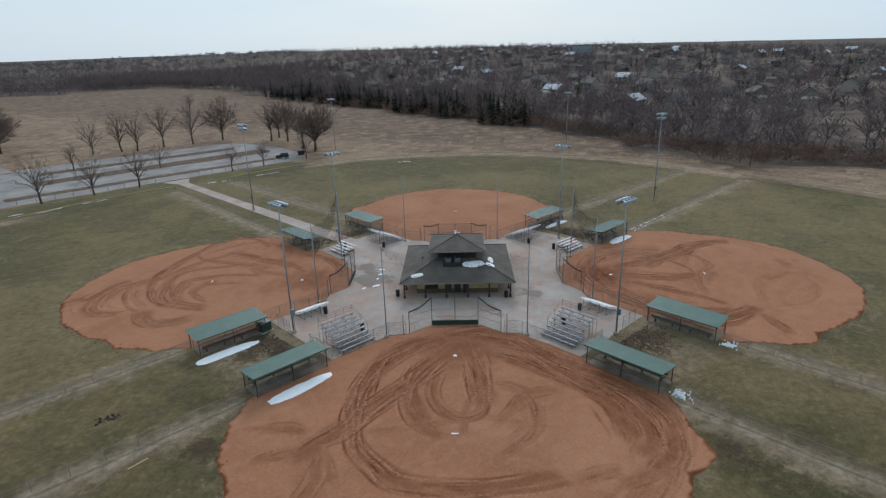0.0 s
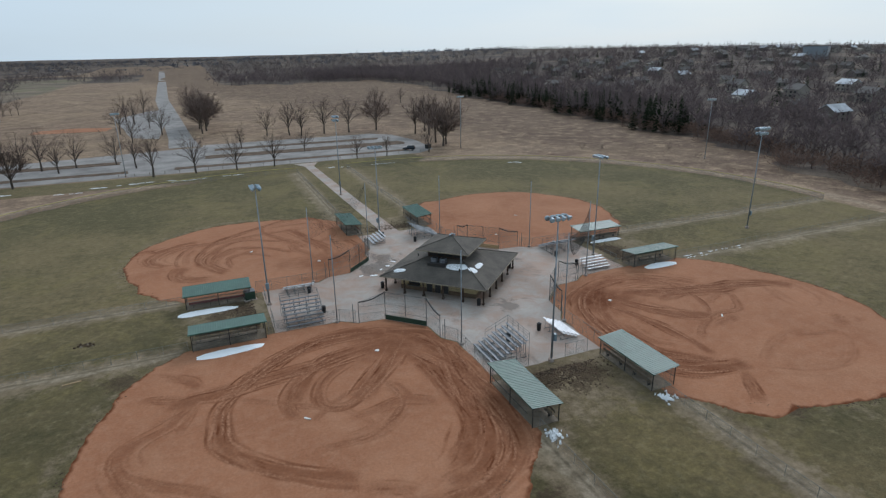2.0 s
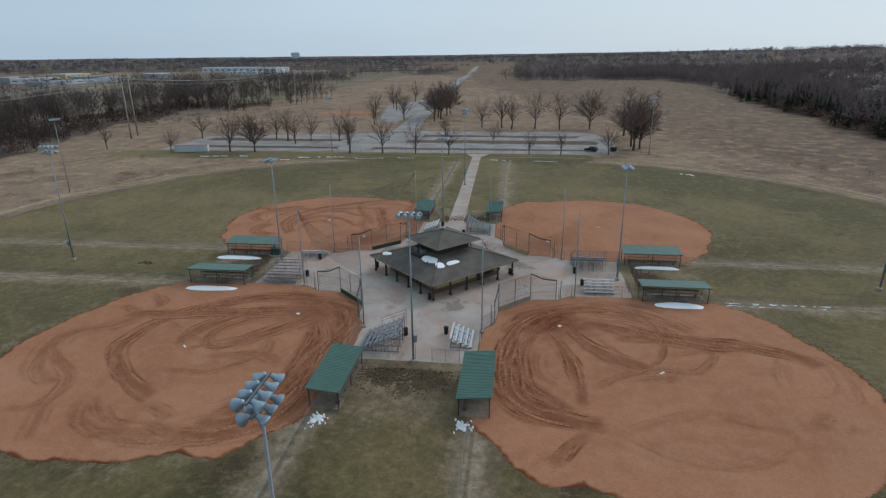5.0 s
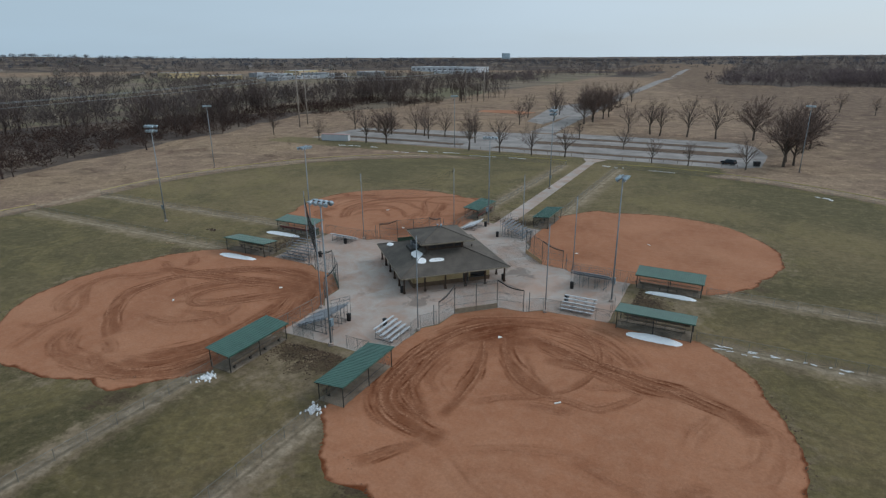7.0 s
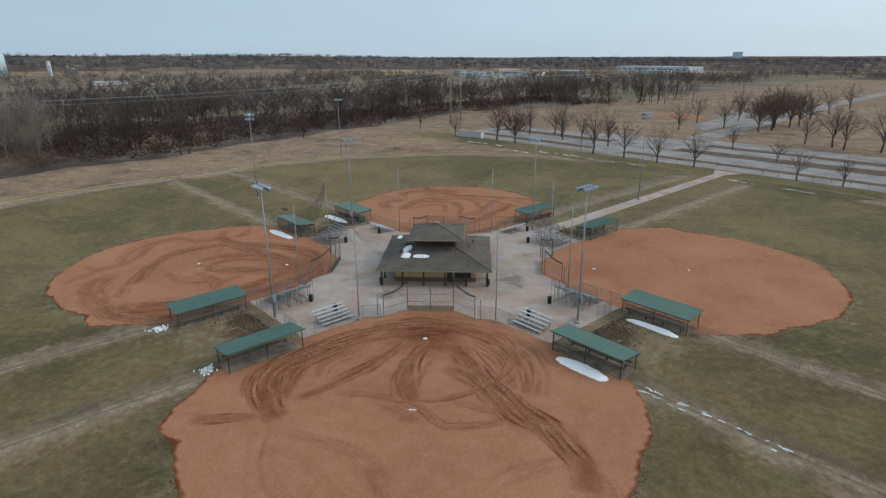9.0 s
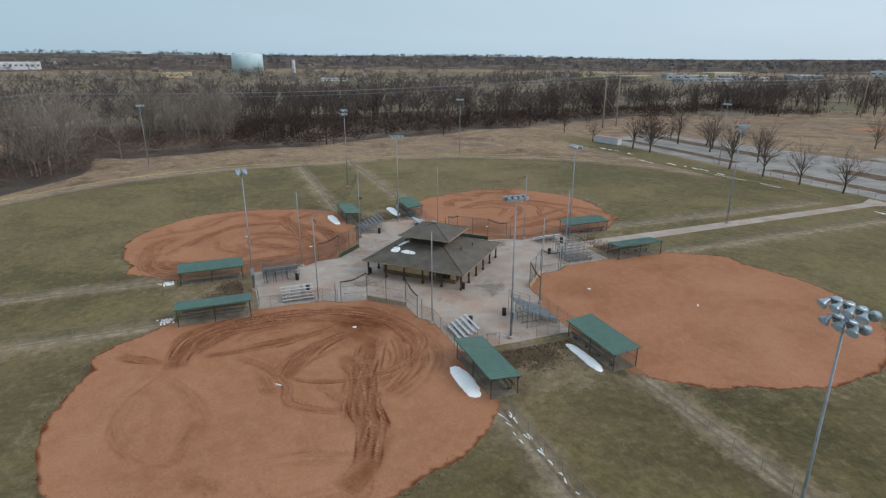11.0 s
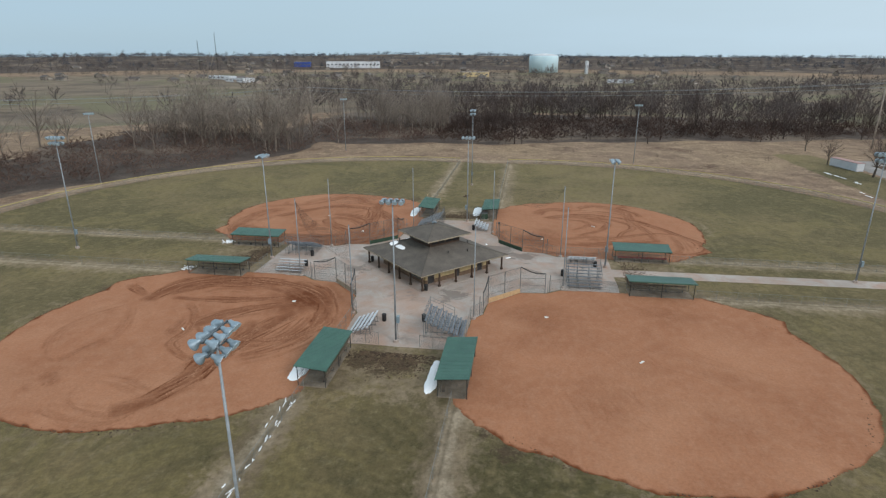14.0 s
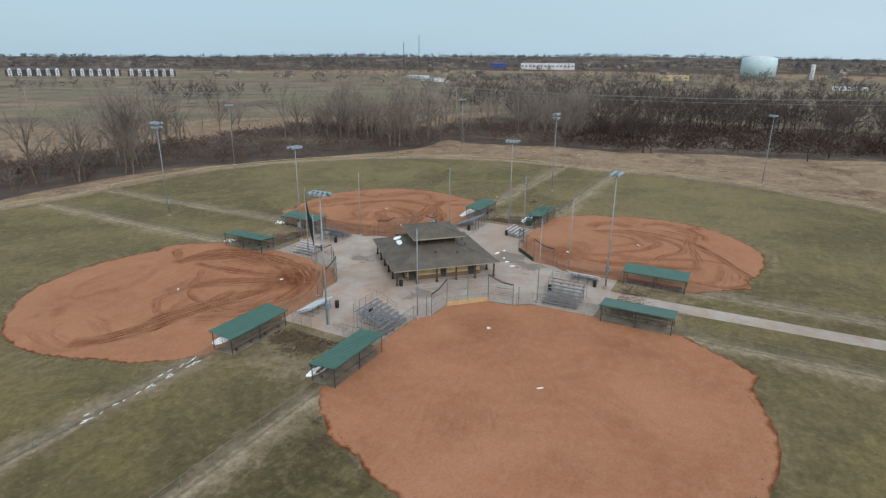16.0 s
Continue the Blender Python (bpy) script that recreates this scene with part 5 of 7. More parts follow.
def build_net_post(m, reach, netted):
    b = thing("net_post", m, "tall slim steel post with dark netting slung from it" if netted else "tall slim steel post beside a backstop", "steel post", "backstop net posts")
    part("shaft", Shape().tube((0, 0, 0), (0, 0, 12.8), 0.08, 0.065, 10), POLE_STEEL, b, "", True)
    part("footing", Shape().lathe((0, 0, 0), (0, 0, 1), [(0, 0.3), (0.28, 0.3), (0.34, 0.2)], 10), CONCRETE, b)
    part("cap", Shape().lathe((0, 0, 12.8), (0, 0, 1), [(0, 0.11), (0.08, 0.06)], 8), GALV, b)
    if netted:
        # loose knotted net slung over to the backstop's other post, its edges sagging between the two
        net, n, rows = Shape(), 120, 16

        def knot(i, j):
            t, q = i / n, j / rows
            high, low = 12.5 - 0.5 * t - 1.5 * math.sin(math.pi * t), 7.4 + 5.0 * (1 - t) ** 6
            return Vector((reach[0] * t, reach[1] * t, low + (high - low) * q))

        for i in range(1, n + 1):
            net.tube(knot(i, 0), knot(i, rows), 0.006, 0.006, 3)
        for j in range(rows + 1):
            for i in range(0, n, 4):
                net.tube(knot(i, j), knot(i + 4, j), 0.004, 0.004, 3)
        part("net", net, BLACK, b, "loose dark foul-ball netting")
    return b


# the two posts of each backstop; the net hangs from the first, and the north-eastern one has lost its own
for (x, y), (u, v), netted in (((-21.0, -8.1), (-7.8, -21.3), True), ((8.0, -21.2), (21.0, -8.4), True), ((20.2, 8.4), (6.9, 21.0), False), ((-8.0, 21.3), (-21.2, 8.3), True)):
    build_net_post(pose(x, y, 0.03), (u - x, v - y), netted)
    build_net_post(pose(u, v, 0.03), (x - u, y - v), False)


# ---- fences and backstops ----
FENCE_POSTS = {}


def fence_post(tall):
    if tall not in FENCE_POSTS:
        FENCE_POSTS[tall] = Shape().tube((0, 0, 0), (0, 0, tall), 0.026, 0.026, 6).lathe((0, 0, tall), (0, 0, 1), [(0, 0.05), (0.06, 0.02)], 6).mesh("post")
        FENCE_POSTS[tall].materials.append(FENCE_STEEL)
    return FENCE_POSTS[tall]


def build_fence(points, tall, label, spacing=3.05, cap=False, group="chain-link fences"):
    """A chain-link fence along a broken line: posts, rails and fabric."""
    b = thing("fence", None, label, "fence", group)
    fabric, rail, capping = Shape(), Shape(), Shape()
    spots = []
    for (x0, y0), (x1, y1) in zip(points, points[1:]):
        ln = math.hypot(x1 - x0, y1 - y0)
        k = max(1, round(ln / spacing))
        spots += [(x0 + (x1 - x0) * i / k, y0 + (y1 - y0) * i / k) for i in range(k)]
        fabric.add([(x0, y0, 0.04), (x1, y1, 0.04), (x1, y1, tall), (x0, y0, tall)], [(0, 1, 2, 3)])
    spots.append(points[-1])
    for x, y in spots:
        p = part("post", fence_post(tall), FENCE_STEEL, b)
        p.location = (x, y, 0)
    part("fabric", fabric, LINK, b, "chain-link fabric")
    part("top_rail", rail.pipe([(x, y, tall) for x, y in points], 0.022, 5), FENCE_STEEL, b)
    if cap:
        part("cap", capping.pipe([(x, y, tall + 0.03) for x, y in points], 0.09), YELLOW, b, "yellow plastic safety cap")
    return b


def arc_points(sx, sy, a0, a1, n=24, r=85.3):
    return [(sx * (HOME + r * math.cos(radians(a0 + (a1 - a0) * i / n))), sy * (HOME + r * math.sin(radians(a0 + (a1 - a0) * i / n)))) for i in range(n + 1)]


CORNER = math.degrees(math.asin((HOME - FENCE) / 85.3))
for sx, sy, cap in ((-1, -1, True), (-1, 1, True), (1, 1, True), (1, -1, True)):
    far = HOME + 85.3 * math.cos(radians(CORNER))
    build_fence(arc_points(sx, sy, -CORNER, 90 + CORNER), 1.55, "curved outfield chain-link fence with yellow cap" if cap else "curved outfield chain-link fence", 3.05, cap)
    for flip in (False, True):
        line = [(FENCE, 40.4), (FENCE, 55), (FENCE, 70), (FENCE, 86), (FENCE, far)]
        line = [(v, u) if flip else (u, v) for u, v in line]
        build_fence([(sx * u, sy * v) for u, v in line], 1.25, "low chain-link fence along a foul line")
        side = [(9.3, 18.6), (FENCE, 20.6), (FENCE, 30.3)]
        side = [(v, u) if flip else (u, v) for u, v in side]
        build_fence([(sx * u, sy * v) for u, v in side], 1.9, "chain-link fence between backstop and dugout", 2.4)
        end = [(5.9, 29.3), (2.6, 29.3)]
        if not (sy > 0 and not flip):
            end = [(v, u) if flip else (u, v) for u, v in end]
            build_fence([(sx * u, sy * v) for u, v in end], 1.7, "short chain-link fence closing the paved area", 1.7)


def build_backstop(sx, sy, board, label):
    b = thing("backstop", None, label, "backstop", "backstops")
    plan = [(9.5, 18.2, 3.1), (9.95, 14.45, 4.15), (14.45, 9.95, 4.15), (18.2, 9.5, 3.1)]
    mid = (12.2, 12.2, 4.15)
    for u, v, z in plan + [mid]:
        part("post", Shape().tube((sx * u, sy * v, 0), (sx * u, sy * v, z), 0.05, 0.05, 8), OLD_STEEL, b, "weathered steel post")
    for (u0, v0, z0), (u1, v1, z1) in zip(plan, plan[1:]):
        a, c = (sx * u0, sy * v0), (sx * u1, sy * v1)
        part("panel", Shape().add([(*a, 0.05), (*c, 0.05), (*c, z1), (*a, z0)], [(0, 1, 2, 3)]), LINK, b, "chain-link panel")
        part("rail", Shape().tube((*a, z0), (*c, z1), 0.026, 0.026, 6), OLD_STEEL, b)
        for h in (1.3, 2.4):
            part("rail", Shape().tube((*a, h), (*c, h), 0.022, 0.022, 6), OLD_STEEL, b)
    for (u0, v0, z0), (u1, v1, z1) in (plan[:2], plan[2:]):
        bits = [(sx * (u0 + (u1 - u0) * q / 6), sy * (v0 + (v1 - v0) * q / 6), z0 + (z1 - z0) * q / 6 + 0.06 - 0.35 * math.sin(math.pi * q / 6)) for q in range(7)]
        part("netting_roll", Shape().pipe(bits, 0.085), BLACK, b, "dark netting rolled along the top", True)
    # low boarded kick wall behind the plate
    (u0, v0, _), (u1, v1, _) = plan[1:3]
    for k in range(3):
        cx, cy = sx * (u0 + u1) / 2, sy * (v0 + v1) / 2
        m = Matrix.Translation((cx, cy, 0)) @ Matrix.Rotation(math.atan2(sy * (v1 - v0), sx * (u1 - u0)), 4, "Z")
        part("kick_board", Shape().box((0, 0, 0.14 + 0.24 * k), (6.3, 0.09, 0.225), m), board, b, "horizontal kick board")
    for u, v in ((9.1, 18.9), (18.9, 9.1)):
        part("gate_post", Shape().tube((sx * u, sy * v, 0), (sx * u, sy * v, 2.9), 0.05, 0.05, 8), GALV, b)
    return b


build_backstop(-1, -1, GREEN_BOARD, "chain-link backstop with dark green kick boards")
build_backstop(1, -1, TRIM_TAN, "chain-link backstop with pale kick boards")
build_backstop(1, 1, PALE_WOOD, "chain-link backstop with bare timber kick boards")
build_backstop(-1, 1, GREEN_BOARD, "chain-link backstop with dark green kick boards")


# ---- plates, bins, boxes ----
def home_plate(sx, sy):
    s = Shape().add([(x, y, z) for z in (0.0, 0.06) for x, y in ((-0.25, -0.25), (0.25, -0.25), (0.25, 0.05), (0, 0.3), (-0.25, 0.05))],
                    [(4, 3, 2, 1, 0), (5, 6, 7, 8, 9)] + [(i, (i + 1) % 5, 5 + (i + 1) % 5, 5 + i) for i in range(5)])
    ob = part("home_plate", s, WHITE)
    ob.matrix_basis = pose(sx * HOME, sy * HOME, 0.03, 0, 0, math.degrees(math.atan2(-sx, sy)) + 180)
    return tagged(ob, "white rubber home plate set in clay", "home plate", "home plates")


for sx in (-1, 1):
    for sy in (-1, 1):
        home_plate(sx, sy)
        rub = part("pitching_rubber", Shape().box((0, 0, 0.03), (0.75, 0.2, 0.07)), WHITE)
        rub.matrix_basis = pose(sx * PITCH, sy * PITCH, 0.03, 0, 0, 45 if sx * sy < 0 else -45)
        tagged(rub, "white pitching rubber in the clay", "pitching rubber", "pitching rubbers")


def build_bin(m):
    b = thing("trash_barrel", m, "black ribbed trash barrel on the concrete", "trash barrel", "trash barrels")
    part("barrel", Shape().lathe((0, 0, 0), (0, 0, 1), [(0, 0.27), (0.3, 0.29), (0.32, 0.31), (0.36, 0.29), (0.62, 0.29), (0.65, 0.31), (0.69, 0.29), (0.88, 0.3), (0.92, 0.32)], 14), BLACK, b, "", True)
    part("lid", Shape().lathe((0, 0, 0.92), (0, 0, 1), [(0, 0.33), (0.06, 0.33), (0.16, 0.18), (0.18, 0.05)], 14), BLACK, b, "domed black lid", True)
    return b


barrel = build_bin(pose(3.4, -22.0, 0.03))
for x, y in ((-11.4, 1.2), (11.3, 0.2), (-22.6, 4.2), (21.9, 1.8), (22.6, -3.55), (-0.4, -11.4), (-3.4, 26.9), (-1.8, -22.9), (1.6, 21.2), (-22.0, -4.0)):
    copy_thing(barrel, pose(x, y, 0.03))

tr = thing("transformer_box", pose(-31.5, 5.8, 0, 0, 0, 8), "dark green utility transformer on a slab", "transformer")
part("housing", Shape().box((0, 0, 0.75), (1.5, 1.3, 1.3)), GREEN_BOARD, tr)
part("lid", Shape().box((0, -0.02, 1.44), (1.62, 1.44, 0.1)), GALV, tr, "weathered grey lid")
part("pad", Shape().box((0, 0, 0.06), (1.9, 1.7, 0.14)), CONCRETE, tr)
part("door", Shape().box((0, -0.67, 0.7), (1.3, 0.04, 1.0)), GREEN_BOARD, tr)


# ---- snow ----
def snow_patch(name, x, y, long, wide, turn, tall=0.12, seed=1, z=None, m=None):
    rnd = random.Random(seed)
    n, rings = 40, 5
    wob = [1 + 0.07 * math.sin(3 * i * 2 * math.pi / n + seed) + rnd.uniform(-0.09, 0.09) for i in range(n)]
    s = Shape()
    pts = [(0, 0, tall)]
    for k in range(1, rings + 1):
        f = k / rings
        for i in range(n):
            a = 2 * math.pi * i / n
            c, q = math.cos(a), math.sin(a)
            e = 0.8
            px, py = math.copysign(abs(c) ** e, c), math.copysign(abs(q) ** e, q)
            w = 1 + (wob[i] - 1) * f
            pts.append((px * long / 2 * f * (0.7 + 0.3 * w), py * wide / 2 * f * w, tall * math.sqrt(max(0, 1 - f * f)) * (1 + rnd.uniform(-0.15, 0.15)) - (0.02 if k == rings else 0)))
    faces = [(0, 1 + i, 1 + (i + 1) % n) for i in range(n)]
    for k in range(rings - 1):
        faces += [(1 + k * n + i, 1 + (k + 1) * n + i, 1 + (k + 1) * n + (i + 1) % n, 1 + k * n + (i + 1) % n) for i in range(n)]
    ob = part("snow_patch", s.add(pts, faces), SNOW, None, "", True)
    ob.matrix_basis = m if m is not None else pose(x, y, 0.035 if z is None else z, 0, 0, turn)
    return tagged(ob, name, "snow patch", "snow patches")


ICE = "leftover bank of white snow in front of a dugout"
snow_patch(ICE, -35.4, -10.6, 8.6, 1.9, 2, 0.2, 1)
snow_patch(ICE, -37.8, 3.6, 8.4, 1.9, 0, 0.2, 2)
snow_patch(ICE, 35.6, -9.9, 7.0, 2.0, 0, 0.25, 3)
snow_patch(ICE, 35.8, 5.35, 7.2, 1.35, 0, 0.28, 4)
for k, (x, y) in enumerate(((-7.3, -42.0), (7.4, -41.4))):
    crumbs = random.Random(5 + k)
    for i in range(34):
        near = 0.25 if i < 9 else 0.5
        snow_patch("crumbled lump of old snow beside a dugout", x + crumbs.gauss(0, near), y + crumbs.gauss(0, near), crumbs.uniform(0.3, 0.8) if i < 9 else crumbs.uniform(0.12, 0.32), crumbs.uniform(0.25, 0.55) if i < 9 else crumbs.uniform(0.1, 0.25), crumbs.uniform(0, 180), crumbs.uniform(0.1, 0.25), 10 + i + 17 * k)
specks = random.Random(17)
for k in range(34):
    q = specks.random() ** 2.0
    snow_patch("thin streak of icy snow along a fence", 42.6 + 14 * q, -8.2 - specks.choice((0.0, 0.1, 0.9)) + specks.uniform(-0.18, 0.18), specks.uniform(0.2, 0.9), specks.uniform(0.05, 0.15), specks.uniform(-25, 25), 0.04, 240 + k)
for k, (x, y, a, w, t) in enumerate(((-99, 108, 11, 1.6, 4), (-88, 109, 5, 1.2, -4), (-62, 108, 8, 0.9, 3), (-50, 109, 11, 1.2, -3), (-38, 107.5, 12, 0.9, 5), (-72, 103, 12, 0.8, 4), (62, 86, 5, 1.0, -35), (8, 106, 9, 0.8, -4), (20, 105, 12, 0.7, -6), (-27, 109, 6, 0.8, 0))):
    bits = random.Random(60 + k)
    for j in range(4):
        s = bits.uniform(-0.5, 0.5) * a
        snow_patch("thin strip of melting snow on the grass", x + s * math.cos(radians(t)) + bits.uniform(-0.3, 0.3), y + s * math.sin(radians(t)) + bits.uniform(-0.5, 0.5), bits.uniform(0.8, 0.38 * a), bits.uniform(0.25, 0.6) * w, t + bits.uniform(-9, 9), 0.05, 80 + 5 * k + j)


def roof_snow(side, x, y, long, wide, turn, seed):
    """Snow lying on the concession roof; x along the eave, y out from the ridge line."""
    z = 4.75 - (y - 2.9) * (2.03 / 5.85) + 0.03 + 0.03
    slope = math.atan2(2.03, 5.85)
    m = pose(0.2, -0.3, 0, 0, 0, 45 + 90 * side - 90) @ Matrix.Translation((x, -y, z)) @ Matrix.Rotation(slope, 4, "X") @ Matrix.Rotation(radians(turn), 4, "Z")
    return snow_patch("white snow lying on the shingle roof", 0, 0, long, wide, 0, 0.07, seed, None, m)


roof_snow(0, 2.6, 4.6, 3.6, 1.5, 6, 201)
roof_snow(0, -6.2, 7.0, 2.0, 0.9, 12, 202)
roof_snow(1, -4.6, 5.2, 1.5, 1.5, -20, 203)
roof_snow(1, -2.2, 5.4, 2.5, 0.9, 0, 204)


# ---- bare trees ----
def grow(rnd, tall, spread, limbs, subs, twigs, tips, trunk_r, sides, blade, low=0.5, solid=True):
    """One leafless tree as arrays: trunk, limbs that arch out of it, branches on them, and fine twigs; the wood comes first."""
    v, f, bv, bf = [], [], [], []

    def tube(a, b, r0, r1, n):
        d = (b - a).normalized()
        u = d.orthogonal().normalized()
        w = d.cross(u)
        k = len(v)
        for p, r in ((a, r0), (b, r1)):
            for i in range(n):
                c = 2 * math.pi * i / n
                v.append(p + (u * math.cos(c) + w * math.sin(c)) * r)
        for i in range(n):
            j = (i + 1) % n
            f.append((k + i, k + j, k + n + j))
            f.append((k + i, k + n + j, k + n + i))

    def twig(a, b, width):
        side = (b - a).cross(Vector((rnd.uniform(-1, 1), rnd.uniform(-1, 1), rnd.uniform(-1, 1)))).normalized() * width
        k = len(bv)
        bv.extend((a - side, a + side, b))
        bf.append((k, k + 1, k + 2))

    def astray(d, amount, rise):
        return (d + Vector((rnd.gauss(0, amount), rnd.gauss(0, amount), rnd.gauss(rise, amount * 0.7)))).normalized()

    fork = Vector((rnd.uniform(-0.03, 0.03) * tall, rnd.uniform(-0.03, 0.03) * tall, tall * rnd.uniform(0.13, 0.2)))
    tube(Vector((0, 0, -0.3)), fork, trunk_r, trunk_r * 0.8, sides)
    lead = Vector((rnd.uniform(-0.15, 0.15) * spread, rnd.uniform(-0.15, 0.15) * spread, tall * 0.75))
    if solid:
        tube(fork, lead, trunk_r * 0.62, trunk_r * 0.2, max(3, sides - 2))
    heart = Vector((0, 0, tall * low))
    for k in range(limbs):
        t = (k + 0.5) / limbs
        az, el = 2.4 * k + rnd.uniform(-0.5, 0.5), math.asin(-0.25 + 1.22 * t)
        reach = rnd.uniform(0.62, 1.02)
        end = heart + Vector((math.cos(az) * math.cos(el) * spread, math.sin(az) * math.cos(el) * spread, math.sin(el) * tall * (0.98 - low))) * reach
        start = fork.lerp(lead, 0.62 * t * rnd.uniform(0.6, 1.0))
        knee = start.lerp(end, 0.45) + Vector((0, 0, 0.07 * tall * (1 - t)))
        r = trunk_r * (0.46 - 0.2 * t)
        path = [start, knee, end]
        if solid:
            tube(start, knee, r, r * 0.6, 3)
            tube(knee, end, r * 0.6, r * 0.15, 3)
        else:
            twig(start, knee, r * 2)
            twig(knee, end, r * 2)
        span = (end - start).length
        for j in range(subs):
            q = 0.28 + 0.72 * (j + rnd.random()) / subs
            base = start.lerp(knee, q / 0.5) if q < 0.5 else knee.lerp(end, (q - 0.5) / 0.5)
            d = astray((end - knee).normalized(), 0.55, 0.22)
            ln = span * rnd.uniform(0.28, 0.5) * (1.15 - 0.4 * q)
            tip = base + d * ln
            twig(base, tip, max(blade * 1.5, r * 0.16))
            for i in range(twigs):
                p = base.lerp(tip, 0.25 + 0.75 * (i + rnd.random()) / twigs)
                d2 = astray(d, 0.6, 0.2)
                l2 = ln * rnd.uniform(0.35, 0.6)
                e2 = p + d2 * l2
                twig(p, e2, blade)
                for _ in range(tips):
                    p3 = p.lerp(e2, rnd.uniform(0.3, 0.95))
                    twig(p3, p3 + astray(d2, 0.6, 0.1) * l2 * rnd.uniform(0.5, 0.8), blade * 0.75)
    wood = len(v)
    cut = len(f)
    faces = f + [(i + wood, j + wood, k + wood) for i, j, k in bf]
    return np.array([tuple(p) for p in v + bv], np.float32), np.array(faces, np.int32), wood, cut


def kind_of_tree(*how):
    return grow(*how)[:2]


# park trees: full crowns and slim upright ones, each 10 m tall before scaling
TREES = []
for k in range(6):
    v, f, wood, cut = grow(random.Random(300 + k), 10.0, (4.4, 4.0, 3.5, 4.6, 2.7, 3.8)[k], 15, 6, 5, 2, 0.24, 7, 0.022, 0.52)
    trunk, crown = bulk_mesh("trunk", v[:wood], f[:cut]), bulk_mesh("crown", v[wood:], f[cut:] - wood)
    trunk.materials.append(BARK)
    crown.materials.append(TWIG)
    TREES.append((trunk, crown))
for k in range(2):
    # close-branched, with much fine wood
    v, f, wood, cut = grow(random.Random(320 + k), 10.0, 4.6, 24, 8, 7, 2, 0.26, 7, 0.034, 0.5)
    trunk, crown = bulk_mesh("trunk", v[:wood], f[:cut]), bulk_mesh("crown", v[wood:], f[cut:] - wood)
    trunk.materials.append(BARK)
    crown.materials.append(TWIG)
    TREES.append((trunk, crown))


def plant(k, x, y, tall, turn):
    b = thing("tree", pose(x, y, height(x, y), 0, 0, turn), "leafless spreading deciduous tree in dead grass", "tree", "park trees")
    b.scale = (tall / 10, tall / 10, tall / 10)
    part("trunk", TREES[k][0], BARK, b, "grey trunk and limbs")
    part("crown", TREES[k][1], TWIG, b, "open crown of bare twigs")


# x, y, height
PARK = [(-97, 118, 15), (-87, 118, 14), (-50, 118, 16), (-37.5, 118, 13.5), (-25, 117.5, 11.5), (-13, 118, 11.5), (16, 119, 9), (27, 119, 8.5), (-119, 115, 10), (-127, 152, 12), (-150, 121, 10),
        (-85, 146, 14.5), (-79, 139, 13), (-75, 147, 12), (-63, 148, 12.5), (-101, 144, 14), (-56, 137, 13), (2, 144, 8.5), (-20, 163, 10), (-92, 150, 12.5), (-112, 150, 12),
        (-6, 196, 14), (4, 194, 16.5), (8.5, 190, 15), (19.5, 192, 18), (31, 190, 17.5), (45, 192, 19), (57, 170, 17.5), (61, 163, 18.5), (64, 176, 17), (55, 140, 17), (54, 130, 18), (57, 134, 16), (43.5, 119, 11),
        (-33, 222, 16), (-31, 232, 18), (-34, 243, 18.5), (-30, 252, 17), (-29, 262, 16), (-51, 228, 14), (-62, 205, 12), (-70, 240, 14), (-67, 285, 15), (-72, 300, 15), (-36, 300, 17), (-66, 350, 16), (-38, 340, 15), (-38, 380, 16), (-58, 262, 12),
        (90, 346, 12), (106, 333, 11)]
rnd = random.Random(77)
for x, y, tall in PARK:
    thick = (-35 < x < -28 and 215 < y < 270) or (x, y) in ((54, 130), (57, 134), (61, 163), (-87, 118), (45, 192))
    plant(rnd.choice((6, 7)) if thick else rnd.randrange(6), x, y, tall * rnd.uniform(0.95, 1.05), rnd.uniform(0, 360))


# ---- woods: thousands of bare trees, thick on the hill and along the creek ----
def scatter(rnd, count, box, dense):
    """Random places in a box, kept by the woods mask."""
    n = 0
    x0, x1, y0, y1 = box
    xs, ys = [], []
    while n < count:
        x, y = rnd.uniform(x0, x1, 4000), rnd.uniform(y0, y1, 4000)
        ok = woods_mask(x, y) * dense(x, y) > rnd.uniform(0, 1, 4000)
        xs.append(x[ok])
        ys.append(y[ok])
        n += ok.sum()
    return np.concatenate(xs)[:count], np.concatenate(ys)[:count]


def build_woods(name, kinds, xs, ys, sizes, material, label, category, seed, sink=0.0):
    gen = np.random.RandomState(seed)
    zs = land(xs, ys) - sink
    allv, allf, k = [], [], 0
    for x, y, z, s in zip(xs, ys, zs, sizes):
        v, f = kinds[gen.randint(len(kinds))]
        a = gen.uniform(0, 2 * math.pi)
        c, q = math.cos(a) * s, math.sin(a) * s
        w = np.empty_like(v)
        w[:, 0], w[:, 1], w[:, 2] = x + v[:, 0] * c - v[:, 1] * q, y + v[:, 0] * q + v[:, 1] * c, z + v[:, 2] * s * gen.uniform(0.85, 1.15)
        allv.append(w)
        allf.append(f + k)
        k += len(v)
    me = bulk_mesh(name, np.concatenate(allv), np.concatenate(allf))
    return tagged(part(name, me, material), label, category, kind="stuff")


def soften(n):
    """Twig masses let part of the light through."""
    thin = n.tree.nodes.new("ShaderNodeBsdfTranslucent")
    n.link(n.bsdf.inputs["Base Color"].links[0].from_socket, thin.inputs["Color"])
    both = n.tree.nodes.new("ShaderNodeMixShader")
    both.inputs[0].default_value = 0.5
    n.link(n.bsdf.outputs[0], both.inputs[1])
    n.link(thin.outputs[0], both.inputs[2])
    n.link(both.outputs[0], n.tree.nodes["Material Output"].inputs["Surface"])
    return n.mat


